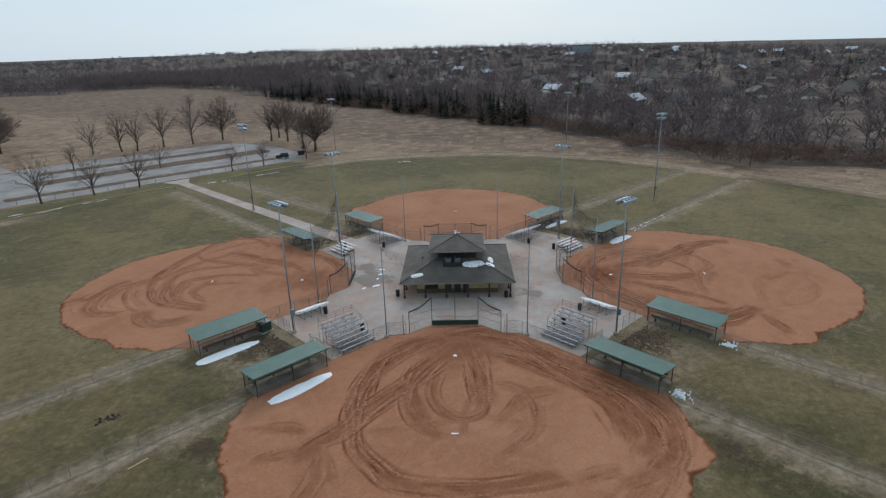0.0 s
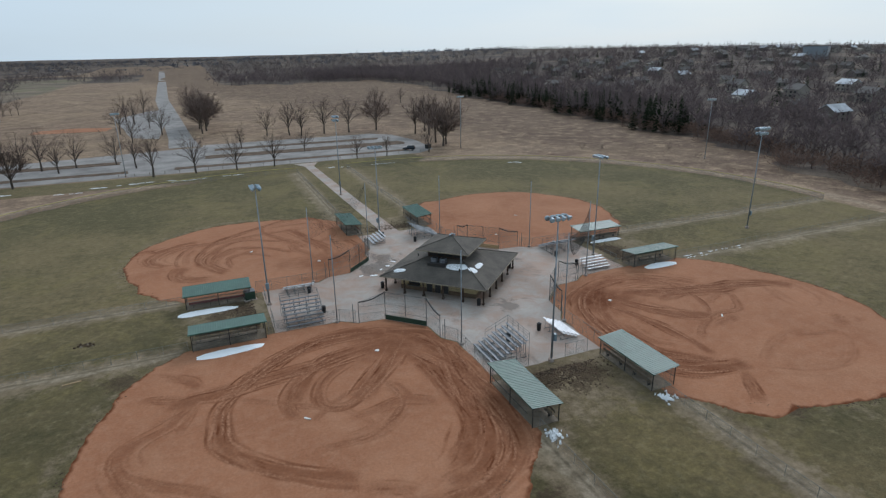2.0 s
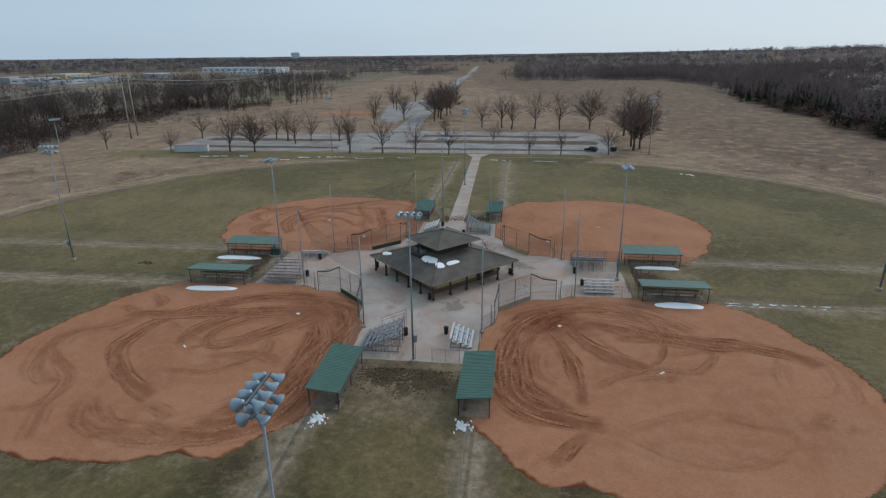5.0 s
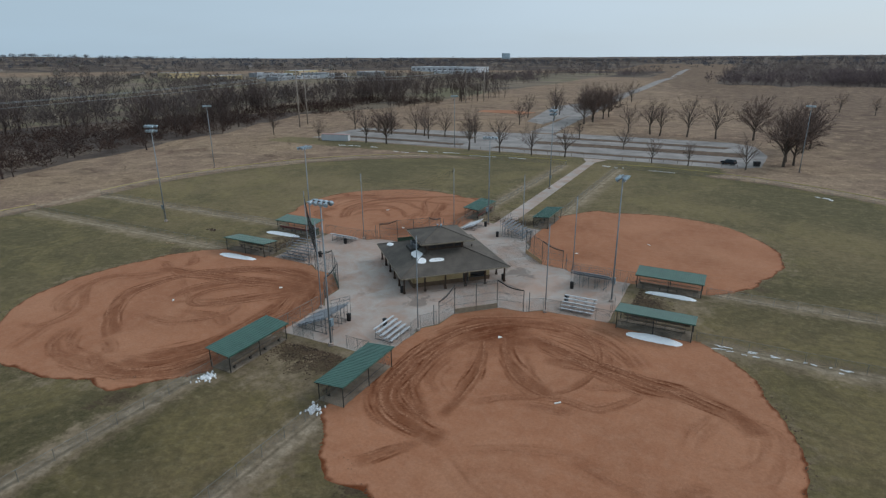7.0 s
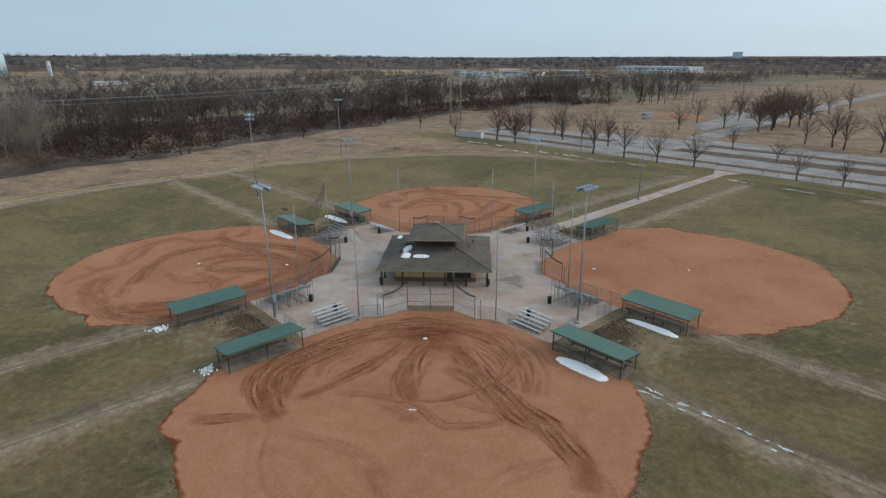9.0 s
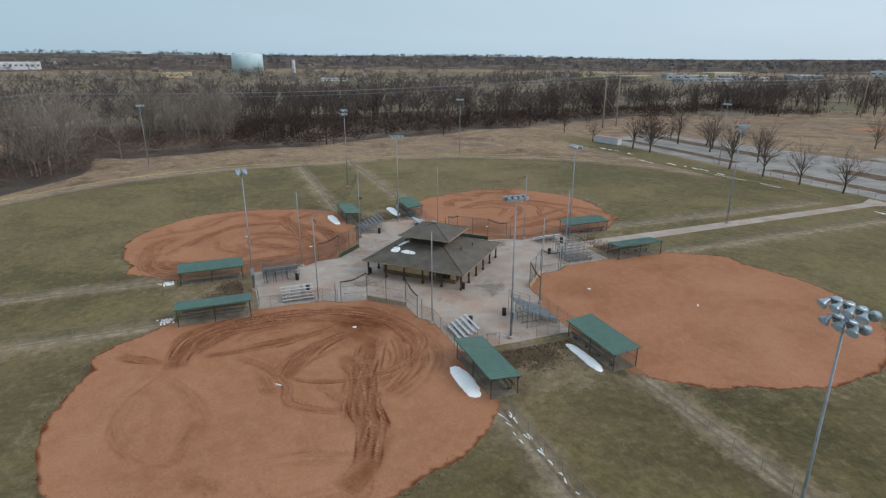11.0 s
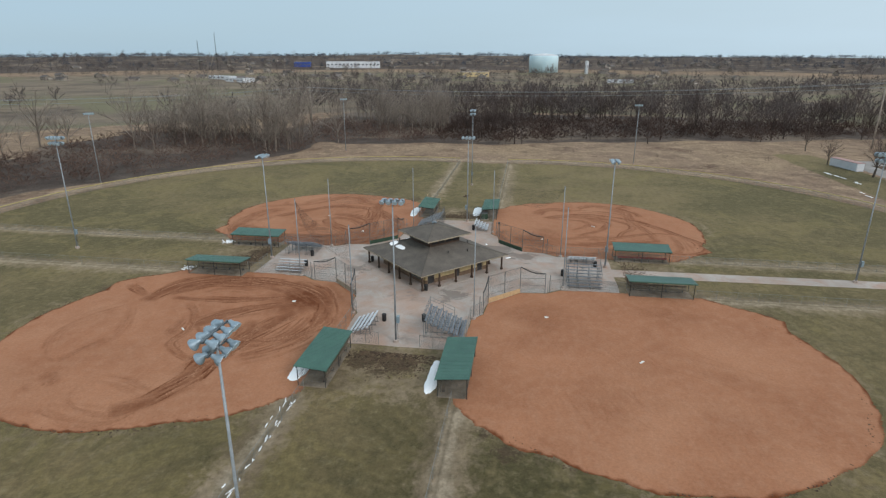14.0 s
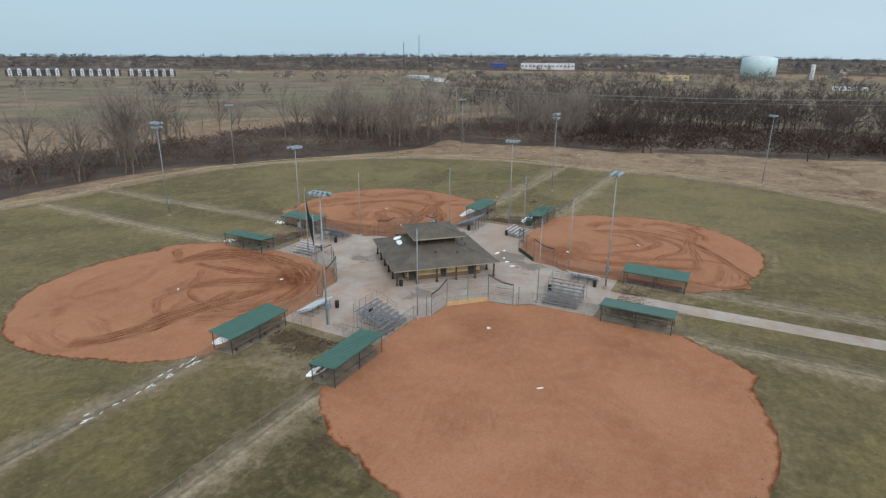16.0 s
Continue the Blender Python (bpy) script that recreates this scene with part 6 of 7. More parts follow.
def woods_wood(name, a, b):
    """Massed bare twigs, each tree a little different."""
    n = Nodes(name, 1.0, 0.0, 0.05)
    isle = n.noise(0.08, 3, 0.6)
    col = n.mix(n.ramp(isle, (0.3, (0, 0, 0)), (0.7, (1, 1, 1))), a, b)
    n.colour(n.mix(0.3, col, n.ramp(n.noise(0.6, 3, 0.7), (0.3, (0.3, 0.3, 0.3)), (0.7, (0.7, 0.7, 0.7))), "OVERLAY"))
    return soften(n)


WOODS_NEAR = woods_wood("creek_woods", srgb(176, 163, 151), srgb(120, 108, 99))
WOODS_HILL = woods_wood("hill_woods", srgb(126, 113, 112), srgb(84, 75, 76))
WOODS_FAR = woods_wood("far_woods", srgb(128, 117, 111), srgb(86, 78, 76))
# ridge twigs: blue-grey distance haze is put into their base colour
WOODS_RIDGE_HAZED = woods_wood("ridge_woods", srgb(104, 106, 113), srgb(78, 80, 87))
THICKET = woods_wood("thicket", srgb(112, 98, 92), srgb(72, 62, 60))
THICKET_BRUSH = woods_wood("thicket_brush", srgb(100, 82, 74), srgb(66, 54, 50))
BRUSH = woods_wood("brush", srgb(134, 112, 101), srgb(94, 78, 71))
PINE = woods_wood("pine_needles", srgb(50, 58, 42), srgb(40, 48, 36))
near_kinds = [kind_of_tree(random.Random(400 + k), 14.5 + k, 5.6 + 0.35 * k, 9, 5, 4, 1, 0.30, 4, 0.045, 0.55) for k in range(7)]
mid_kinds = [kind_of_tree(random.Random(420 + k), 9.5 + k, 4.4 + 0.2 * k, 7, 4, 4, 0, 0.18, 3, 0.15, 0.52) for k in range(7)]
garden_kinds = [kind_of_tree(random.Random(430 + k), 9.0 + k, 4.6 + 0.2 * k, 8, 4, 4, 0, 0.14, 3, 0.17, 0.52, False) for k in range(7)]
far_kinds = [kind_of_tree(random.Random(440 + k), 9.0 + 1.1 * k, 5.4, 6, 3, 2, 0, 0.22, 3, 0.26, 0.42, False) for k in range(6)]
ridge_kinds = [kind_of_tree(random.Random(480 + k), 7.0 + 1.3 * k, 7.5, 7, 2, 1, 0, 0.3, 3, 0.9, 0.30, False) for k in range(5)]
shrub_kinds = [kind_of_tree(random.Random(470 + k), 3.4, 1.9, 14, 5, 4, 1, 0.035, 4, 0.012, 0.42) for k in range(4)]
bush_kinds = [kind_of_tree(random.Random(460 + k), 3.6, 2.6, 6, 4, 2, 0, 0.03, 3, 0.075, 0.42, False) for k in range(5)]


def grow_pine(seed, tall):
    """A dark conifer: trunk and ragged whorls of drooping boughs."""
    rnd = random.Random(seed)
    v, f = [(0.12, 0, -0.3), (-0.06, 0.1, -0.3), (-0.06, -0.1, -0.3), (0, 0, tall * 0.9)], [(0, 1, 3), (1, 2, 3), (2, 0, 3)]
    for k in range(46):
        t = (k + rnd.random()) / 46
        z = tall * (0.1 + 0.9 * t)
        out = (1 - t) ** 0.8 * tall * 0.24 * rnd.uniform(0.6, 1.15) + 0.15
        a = k * 2.4 + rnd.uniform(-0.4, 0.4)
        c, s = math.cos(a), math.sin(a)
        w = out * 0.42
        j = len(v)
        v += [(0, 0, z + 0.25), (c * out * 0.6 - s * w, s * out * 0.6 + c * w, z - 0.1 * out), (c * out, s * out, z - 0.3 * out), (c * out * 0.6 + s * w, s * out * 0.6 - c * w, z - 0.1 * out)]
        f += [(j, j + 1, j + 2), (j, j + 2, j + 3)]
    return np.array(v, np.float32), np.array(f, np.int32)


pine_kinds = [grow_pine(500 + k, 9.0 + k) for k in range(4)]
gen = np.random.RandomState(5)
# pale cottonwoods, open to the fields behind, along the creek in the south-west
xs, ys = scatter(gen, 300, (-260, 170, -185, -25), lambda x, y: smooth_step(wave(x, y, 19.0, 9), 0.0, 0.5) * ((x < -30) | (y < -100)))
build_woods("creek_woods", near_kinds, xs, ys, 0.55 + 1.0 * gen.uniform(0, 1, len(xs)) ** 1.2, WOODS_NEAR, "pale leafless creek-side trees", "woods", 11)
xs, ys = scatter(gen, 1500, (-215, 160, -165, -25), lambda x, y: 1.0 * ((x < -30) | (y < -100)))
build_woods("undergrowth", bush_kinds, xs, ys, gen.uniform(0.6, 1.5, len(xs)), BRUSH, "tangled brown brush at the foot of the woods", "undergrowth", 12)
# a darker, closer thicket along the west and north-west
xs, ys = scatter(gen, 520, (-300, -130, -25, 520), lambda x, y: smooth_step(wave(x, y, 19.0, 9), -0.25, 0.4))
build_woods("thicket_woods", near_kinds, xs, ys, 0.45 + 0.85 * gen.uniform(0, 1, len(xs)) ** 1.5, THICKET, "dark leafless thicket of creek-side trees", "woods", 24)
xs, ys = scatter(gen, 1700, (-245, -130, -25, 330), lambda x, y: 1.0 + 0 * x)
build_woods("thicket_undergrowth", bush_kinds, xs, ys, gen.uniform(0.7, 1.6, len(xs)), THICKET_BRUSH, "dark tangled brush at the foot of the thicket", "undergrowth", 25)
xs, ys = scatter(gen, 1300, (112, 215, -80, 330), lambda x, y: 1.0 * (x < east_edge(y) + 26))
build_woods("hill_undergrowth", bush_kinds, xs, ys, gen.uniform(0.7, 1.7, len(xs)), BRUSH, "tangled brown brush at the foot of the hill", "undergrowth", 23)
# a close belt at the foot of the hill, then gardens with houses between the trees
xs, ys = scatter(gen, 1350, (115, 330, -120, 900), lambda x, y: 1.0 * (x < east_edge(y) + 75))
build_woods("hill_woods", mid_kinds, xs, ys, gen.uniform(0.7, 1.15, len(xs)), WOODS_HILL, "leafless woods along the foot of the hill", "woods", 13)
xs, ys = scatter(gen, 1600, (205, 760, -120, 860), lambda x, y: np.exp(-(x - 205) / 380.0) * (x > east_edge(y) + 60))
build_woods("garden_trees", garden_kinds, xs, ys, gen.uniform(0.65, 1.2, len(xs)), WOODS_HILL, "leafless trees between the hillside houses", "woods", 20)
xs, ys = scatter(gen, 260, (145, 270, 110, 420), lambda x, y: 1.0 * (x < east_edge(y) + 40))
build_woods("pines", pine_kinds, xs, ys, gen.uniform(0.8, 1.3, len(xs)), PINE, "band of dark pines at the edge of the woods", "pines", 18)
xs, ys = scatter(gen, 160, (200, 900, -100, 800), lambda x, y: 1.0 + 0 * x)
build_woods("garden_conifers", pine_kinds, xs, ys, gen.uniform(0.7, 1.2, len(xs)), PINE, "scattered dark conifers among the houses", "pines", 19)
xs, ys = scatter(gen, 1900, (420, 1500, -100, 1500), lambda x, y: 1.0 + 0 * x)
build_woods("hilltop_woods", far_kinds, xs, ys, gen.uniform(0.7, 1.25, len(xs)), WOODS_FAR, "distant leafless woods on the hilltop", "woods", 16)
xs, ys = scatter(gen, 1600, (-900, 400, 300, 1900), lambda x, y: 1.0 * (np.hypot(x, y) > 480))
build_woods("northern_woods", far_kinds, xs, ys, gen.uniform(0.9, 1.3, len(xs)), WOODS_FAR, "distant grey-brown woods", "woods", 14)
xs, ys = scatter(gen, 2900, (-1500, -230, -1300, 900), lambda x, y: np.exp(-(np.hypot(x, y) - 260) / 380.0) + 0.12)
close = np.hypot(xs, ys) < 520
build_woods("meadow_trees", garden_kinds, xs[close], ys[close], gen.uniform(0.7, 1.5, close.sum()), WOODS_FAR, "leafless trees in the fields beyond the creek", "woods", 22)
build_woods("western_woods", far_kinds, xs[~close], ys[~close], gen.uniform(0.8, 1.5, (~close).sum()), WOODS_FAR, "distant grey-brown woods", "woods", 15)
xs, ys = scatter(gen, 1300, (-330, 420, 640, 1350), lambda x, y: np.exp(-np.abs(y - 640) / 200.0))
build_woods("northern_edge_woods", far_kinds, xs, ys, gen.uniform(0.8, 1.2, len(xs)), WOODS_HILL, "leafless woods beyond the northern prairie", "woods", 21)
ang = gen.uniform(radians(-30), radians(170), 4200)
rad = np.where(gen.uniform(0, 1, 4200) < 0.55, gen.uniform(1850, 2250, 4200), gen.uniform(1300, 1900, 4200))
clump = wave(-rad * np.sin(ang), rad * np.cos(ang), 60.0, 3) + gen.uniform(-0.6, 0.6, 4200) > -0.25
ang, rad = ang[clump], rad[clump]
build_woods("ridge_woods", ridge_kinds, -rad * np.sin(ang), rad * np.cos(ang), gen.uniform(0.6, 1.3, len(ang)), WOODS_RIDGE_HAZED, "far wooded ridge on the horizon", "woods", 17)


# ---- churned clods on the bare mud at the ends of the paving ----
def build_clods(quarter, seed):
    gen = np.random.RandomState(seed)
    v, f = [], []
    for k in range(900):
        x, y = gen.normal(0, 3.0), -31.2 - abs(gen.normal(0, 2.1))
        if abs(x) > 7.0:
            continue
        (x, y), = turned([(x, y)], quarter)
        s, a = gen.uniform(0.05, 0.17), gen.uniform(0, 6.28)
        j = len(v)
        for i in range(5):
            c = a + 1.257 * i
            w = s * gen.uniform(0.6, 1.25)
            v.append((x + w * math.cos(c), y + w * math.sin(c), 0.005))
        for i in range(5):
            c = a + 1.257 * i
            w = s * gen.uniform(0.3, 0.65)
            v.append((x + w * math.cos(c), y + w * math.sin(c), s * gen.uniform(0.35, 0.7)))
        for i in range(5):
            q = (i + 1) % 5
            f += [(j + i, j + q, j + 5 + q), (j + i, j + 5 + q, j + 5 + i)]
        f += [(j + 5, j + 6, j + 7), (j + 5, j + 7, j + 8), (j + 5, j + 8, j + 9)]
    tagged(part("mud_clods", bulk_mesh("mud_clods", v, f), MUD), "dark churned clods of mud and dead turf", "mud clods", kind="stuff")


for k in range(4):
    build_clods(k, 700 + k)


def build_rubble(x, y, seed):
    """A small heap of broken turf and pale stones left on the grass."""
    rnd = random.Random(seed)
    heap = thing("rubble_heap", pose(x, y, 0), "small heap of broken turf and pale stones on the grass", "rubble heap")
    for k in range(26):
        px, py, s = rnd.gauss(0, 0.6), rnd.gauss(0, 0.35), rnd.uniform(0.08, 0.26)
        ring = [(px + s * rnd.uniform(0.7, 1.2) * math.cos(1.05 * i), py + s * rnd.uniform(0.7, 1.2) * math.sin(1.05 * i), 0.0) for i in range(6)]
        ring += [(px + 0.5 * s * rnd.uniform(0.7, 1.2) * math.cos(1.05 * i), py + 0.5 * s * rnd.uniform(0.7, 1.2) * math.sin(1.05 * i), s * rnd.uniform(0.5, 0.9)) for i in range(6)]
        faces = [(i, (i + 1) % 6, 6 + (i + 1) % 6, 6 + i) for i in range(6)] + [tuple(range(6, 12))]
        part("stone" if k % 6 == 0 else "turf_lump", Shape().add(ring, faces), GRAVEL if k % 6 == 0 else MUD, heap)


build_rubble(-53.0, -0.7, 91)
lost_board = thing("board", pose(-53.0, -10.75, 0.03, 0, 0, 9), "pale bare timber board lying beside a fence", "board")
part("plank", Shape().box((0, 0, 0.025), (1.9, 0.14, 0.045)), PALE_WOOD, lost_board)


def build_edge_clods(sx, sy, seed):
    """Crumbs of turf and soil where the clay meets the grass."""
    gen = np.random.RandomState(seed)
    v, f = [], []
    for k in range(380):
        a = gen.uniform(-0.75, 2.3)
        if wave(np.array(9 * a), np.array(4 * a), 1.0, seed) < gen.uniform(-0.6, 0.5):
            continue
        d = 21.75 + abs(gen.normal(0, 0.45))
        x, y = PITCH + d * math.cos(a), PITCH + d * math.sin(a)
        if max(x, y) < 42.0 or min(x, y) < 11:
            continue
        s, c0, j = gen.uniform(0.05, 0.15), gen.uniform(0, 6.28), len(v)
        v += [(sx * (x + s * gen.uniform(0.6, 1.3) * math.cos(c0 + 1.57 * i)), sy * (y + s * gen.uniform(0.6, 1.3) * math.sin(c0 + 1.57 * i)), 0.01) for i in range(4)] + [(sx * x, sy * y, s * gen.uniform(0.4, 0.8))]
        f += [(j + i, j + (i + 1) % 4, j + 4) for i in range(4)]
    tagged(part("edge_clods", bulk_mesh("edge_clods", v, f), MUD), "dark crumbs of soil along the edge of the clay", "soil clods", kind="stuff")


for k, (sx, sy) in enumerate(((-1, -1), (1, -1), (1, 1), (-1, 1))):
    build_edge_clods(sx, sy, 730 + k)

for k, (x, y, a, w) in enumerate(((-6.0, 12.1, 1.2, 0.5), (-7.6, 10.4, 0.9, 0.5), (-11.2, 7.0, 1.5, 0.6), (-13.2, 7.6, 0.9, 0.4), (-9.2, 9.2, 0.7, 0.35))):
    snow_patch("thin spot of melting ice on the concrete", x, y, a, w, 130 + 20 * k, 0.05, 340 + k)


# ---- things in the country beyond ----
def house_parts(kind):
    """Meshes of one detached house: walls, roof, windows, door, chimney, garage."""
    w, d, h = ((12, 9, 5.2), (14, 8.5, 3.0), (11, 10, 5.6))[kind]
    wall = Shape().box((0, 0, h / 2 - 0.5), (w, d, h + 1.0))
    rise = d * 0.32
    wall.add([(-w / 2, -d / 2, h), (-w / 2, d / 2, h), (-w / 2, 0, h + rise), (w / 2, -d / 2, h), (w / 2, d / 2, h), (w / 2, 0, h + rise)], [(0, 2, 1), (3, 4, 5)])
    o = 0.5
    roof = Shape().add([(i * (w / 2 + o), j * (d / 2 + o), h - o * 0.64 + dz) for dz in (0.05, 0.3) for i in (-1, 1) for j in (-1, 1)] + [(i * (w / 2 + o), 0, h + rise + dz) for dz in (0.05, 0.3) for i in (-1, 1)],
                       [(4, 6, 11, 10), (7, 5, 10, 11), (0, 8, 9, 2), (3, 9, 8, 1), (0, 2, 6, 4), (3, 1, 5, 7), (0, 4, 10, 8), (1, 8, 10, 5), (2, 9, 11, 6), (3, 7, 11, 9)])
    return (w, d, h, rise, wall.mesh("wall"), roof.mesh("roof"))


def build_house(kind, m, roof_mat, label, group):
    w, d, h, rise, wall, roof = house_parts(kind)
    b = thing("house", m, label, "house", group)
    part("wall", wall, SIDING, b)
    part("roof", roof, roof_mat, b)
    for side in (-1, 1):
        for k in (-1, 0, 1):
            for z in ((1.5, 4.0) if h > 4 else (1.6,)):
                part("window", Shape().box((k * w * 0.3, side * (d / 2 + 0.03), z), (1.3, 0.08, 1.2)), WINDOW_DARK, b)
    part("door", Shape().box((w * 0.15, -d / 2 - 0.04, 1.05), (1.0, 0.1, 2.1)), DOOR_GREY, b)
    part("chimney", Shape().box((w * 0.28, d * 0.12, h + rise), (0.9, 0.7, 2.2)), BROWN_BLOCK, b)
    part("garage", Shape().box((-w / 2 - 2.6, -d * 0.1, 1.2), (5.2, d * 0.75, 3.4)).add([(-w / 2 - 5.4, -d * 0.5, 2.9), (-w / 2, -d * 0.5, 2.9), (-w / 2, d * 0.3, 2.9), (-w / 2 - 5.4, d * 0.3, 2.9), (-w / 2 - 2.7, -d * 0.5, 4.3), (-w / 2 - 2.7, d * 0.3, 4.3)], [(0, 4, 5, 3), (4, 1, 2, 5), (0, 1, 4), (2, 3, 5)]), SIDING, b)
    return b


rnd = random.Random(900)
first = [build_house(k, pose(*spot, height(*spot) - 0.3, 0, 0, 20 * k), mat, label, "hillside houses")
         for k, (spot, mat, label) in enumerate((((246, 104), SNOWY_ROOF, "two-storey house with snow-dusted roof among bare trees"),
                                                ((285, 190), HOUSE_ROOF, "low ranch house with grey shingle roof among bare trees"),
                                                ((310, 60), HOUSE_ROOF, "two-storey house with grey shingle roof among bare trees")))]
for row in range(15):
    for col in range(12):
        x = 262 + col * 52 + rnd.uniform(-9, 9) + row * 3
        y = -70 + row * 52 + rnd.uniform(-7, 7)
        if rnd.random() < 0.12 or x < 225 + 0.2 * max(0, y - 200):
            continue
        o = copy_thing(first[rnd.choice((0, 1, 1, 2, 2))], pose(x, y, height(x, y) - 0.3, 0, 0, rnd.choice((0, 90, 180, 270)) + rnd.uniform(-12, 12)))
rows = [build_house(k, pose(-640 - 20 * k, 540, height(-640 - 20 * k, 540) - 0.3, 0, 0, 30 * k), mat, label, "western houses")
        for k, (mat, label) in enumerate(((HOUSE_ROOF, "distant two-storey house beyond the fields"), (HOUSE_ROOF, "distant low grey house beyond the fields"), (HOUSE_ROOF, "distant tall house beyond the fields")))]
for k in range(130):
    a, r = radians(rnd.uniform(38, 150)), rnd.uniform(760, 1650)
    x, y = -r * math.sin(a), r * math.cos(a)
    copy_thing(rows[rnd.randrange(3)], pose(x, y, height(x, y) - 0.3, 0, 0, rnd.uniform(0, 360)))


def build_hall(x, y, long, wide, tall, turn, wall_mat, roof_mat, label, bays=8):
    """A long flat-roofed commercial building with a parapet, doors and windows."""
    b = thing("commercial_building", pose(x, y, height(x, y) - 0.5, 0, 0, turn), label, "building", "far commercial buildings")
    part("wall", Shape().box((0, 0, tall / 2), (long, wide, tall)), wall_mat, b)
    part("roof", Shape().box((0, 0, tall + 0.05), (long - 1.0, wide - 1.0, 0.3)), roof_mat, b)
    part("parapet", ring_frame(0, 0, long - 0.8, wide - 0.8, 0.45, 0, 0.9, Matrix.Translation((0, 0, tall + 0.05)) @ Matrix.Rotation(radians(90), 4, "X") @ Matrix.Translation((0, -0.9, 0))), wall_mat, b)
    for k in range(bays):
        px = -long / 2 + long * (k + 0.5) / bays
        for side in (-1, 1):
            part("window", Shape().box((px, side * (wide / 2 + 0.05), tall * 0.55), (long / bays * 0.5, 0.15, tall * 0.22)), GREY_GLASS, b)
    return b


build_hall(-516, 1015, 176, 40, 10, -14.7, WHITE_METAL, SNOWY_ROOF, "very long white warehouse with pale roof", 12)
build_hall(-488, 960, 60, 24, 6, -14.7, WHITE_METAL, SNOWY_ROOF, "white warehouse annex with pale roof", 6)
build_hall(-1245, -391, 120, 36, 14, 107, WHITE_METAL, WHITE_METAL, "long pale grey factory hall", 14)
build_hall(-1215, -500, 36, 26, 11, 107, BLUE_METAL, WHITE_METAL, "bright blue metal hall beside a factory", 4)
build_hall(-752, -418, 46, 20, 6, 60, WHITE_METAL, SNOWY_ROOF, "white metal sheds on the plain", 5)
build_hall(-800, -470, 60, 18, 5, 60, WHITE_METAL, WHITE_METAL, "white metal sheds on the plain", 5)
for k, (x, y, l, w, t) in enumerate(((-690, 700, 60, 30, 7), (-640, 745, 44, 26, 6), (-745, 640, 52, 24, 6), (-600, 690, 70, 22, 5), (-560, 800, 40, 30, 8), (-830, 620, 60, 30, 8), (-860, 150, 40, 22, 5), (-620, 640, 46, 24, 6), (-700, 780, 66, 30, 8), (-580, 720, 50, 26, 6), (-740, 720, 40, 30, 7), (-980, -90, 50, 30, 8))):
    build_hall(x, y, l, w, t, 42 + 7 * k, (WHITE_METAL, GREY_METAL, TAN_BLOCK)[k % 3], (SNOWY_ROOF, GREY_METAL)[k % 2], "flat-roofed commercial building in the town", 5)
far_tower = thing("office_tower", pose(-1095, 2790, height(-1095, 2790) - 2, 0, 0, 20), "pale blue glass office block on the horizon", "building")
far_tower.scale = (0.8, 0.8, 0.75)
part("body", Shape().box((0, 0, 20), (50, 34, 40)), GLASS_BLUE, far_tower)
for k in range(9):
    part("floor_band", Shape().box((0, 0, 4 + 4.0 * k), (50.6, 34.6, 0.9)), GREY_METAL, far_tower)
rim = thing("hilltop_school", pose(640, 398, height(640, 398), 0, 0, 32), "long low building on the hilltop", "building")
part("wall", Shape().box((0, 0, 7), (58, 24, 14)), GREY_METAL, rim)
part("roof", Shape().box((0, 0, 14.3), (59, 25, 0.6)), HOUSE_ROOF, rim)


def build_apartments(x, y, turn):
    """A three-storey row: charcoal body with white gabled fronts."""
    b = thing("apartment_row", pose(x, y, height(x, y) - 0.5, 0, 0, turn), "charcoal apartment row with white gabled fronts", "apartment building", "apartment rows")
    part("wall", Shape().box((0, 0, 5), (74, 14, 10.5)), DARK_SIDING, b)
    part("roof", Shape().add([(-38, -8, 10.2), (38, -8, 10.2), (38, 8, 10.2), (-38, 8, 10.2), (-34, 0, 13.8), (34, 0, 13.8)], [(0, 1, 5, 4), (2, 3, 4, 5), (1, 2, 5), (3, 0, 4), (3, 2, 1, 0)]), HOUSE_ROOF, b)
    for k in range(6):
        px = -31 + 12.4 * k
        g = part("gabled_front", Shape().box((px, -7.6, 5.2), (5.2, 1.6, 10.6)).add([(px - 2.6, -8.4, 10.5), (px + 2.6, -8.4, 10.5), (px, -8.4, 13), (px - 2.6, 0, 10.5), (px + 2.6, 0, 10.5), (px, 0, 13)], [(0, 1, 2), (1, 4, 5, 2), (3, 0, 2, 5)]), WHITE_METAL, b, "white gabled front")
        for z in (2, 5.2, 8.4):
            part("window", Shape().box((px, -8.45, z), (2.4, 0.1, 1.5)), WINDOW_DARK, g)
    return b


for k in range(3):
    yaw = 143.9 + 4.2 * k
    row = build_apartments(82 - 1150 * math.sin(radians(yaw)), 45 + 1150 * math.cos(radians(yaw)), yaw)

base = height(-1140, 37)
tank = thing("water_tank", pose(-1140, 37, base), "huge pale blue cylindrical water tank", "water tank")
part("shell", Shape().lathe((0, 0, -2), (0, 0, 1), [(0, 29.0), (39.5 - base, 29.0), (41.5 - base, 28.3)], 48), TANK, tank, "pale blue tank shell", True)
part("dome", Shape().lathe((0, 0, 39.3 - base), (0, 0, 1), [(0, 28.4), (2.2, 22.0), (3.9, 12.0), (4.6, 2.0)], 48), WHITE_METAL, tank, "pale domed lid", True)
part("ladder", Shape().box((29.1, 0, 19 - base / 2), (0.6, 1.0, 38 - base)), TANK, tank)
silo_base = height(-1102, 119)
silo = thing("white_tower", pose(-1102, 119, silo_base), "slim white tower beside low sheds", "tower")
part("shaft", Shape().lathe((0, 0, 0), (0, 0, 1), [(0, 3.4), (29 - silo_base, 3.1)], 12), WHITE_METAL, silo)
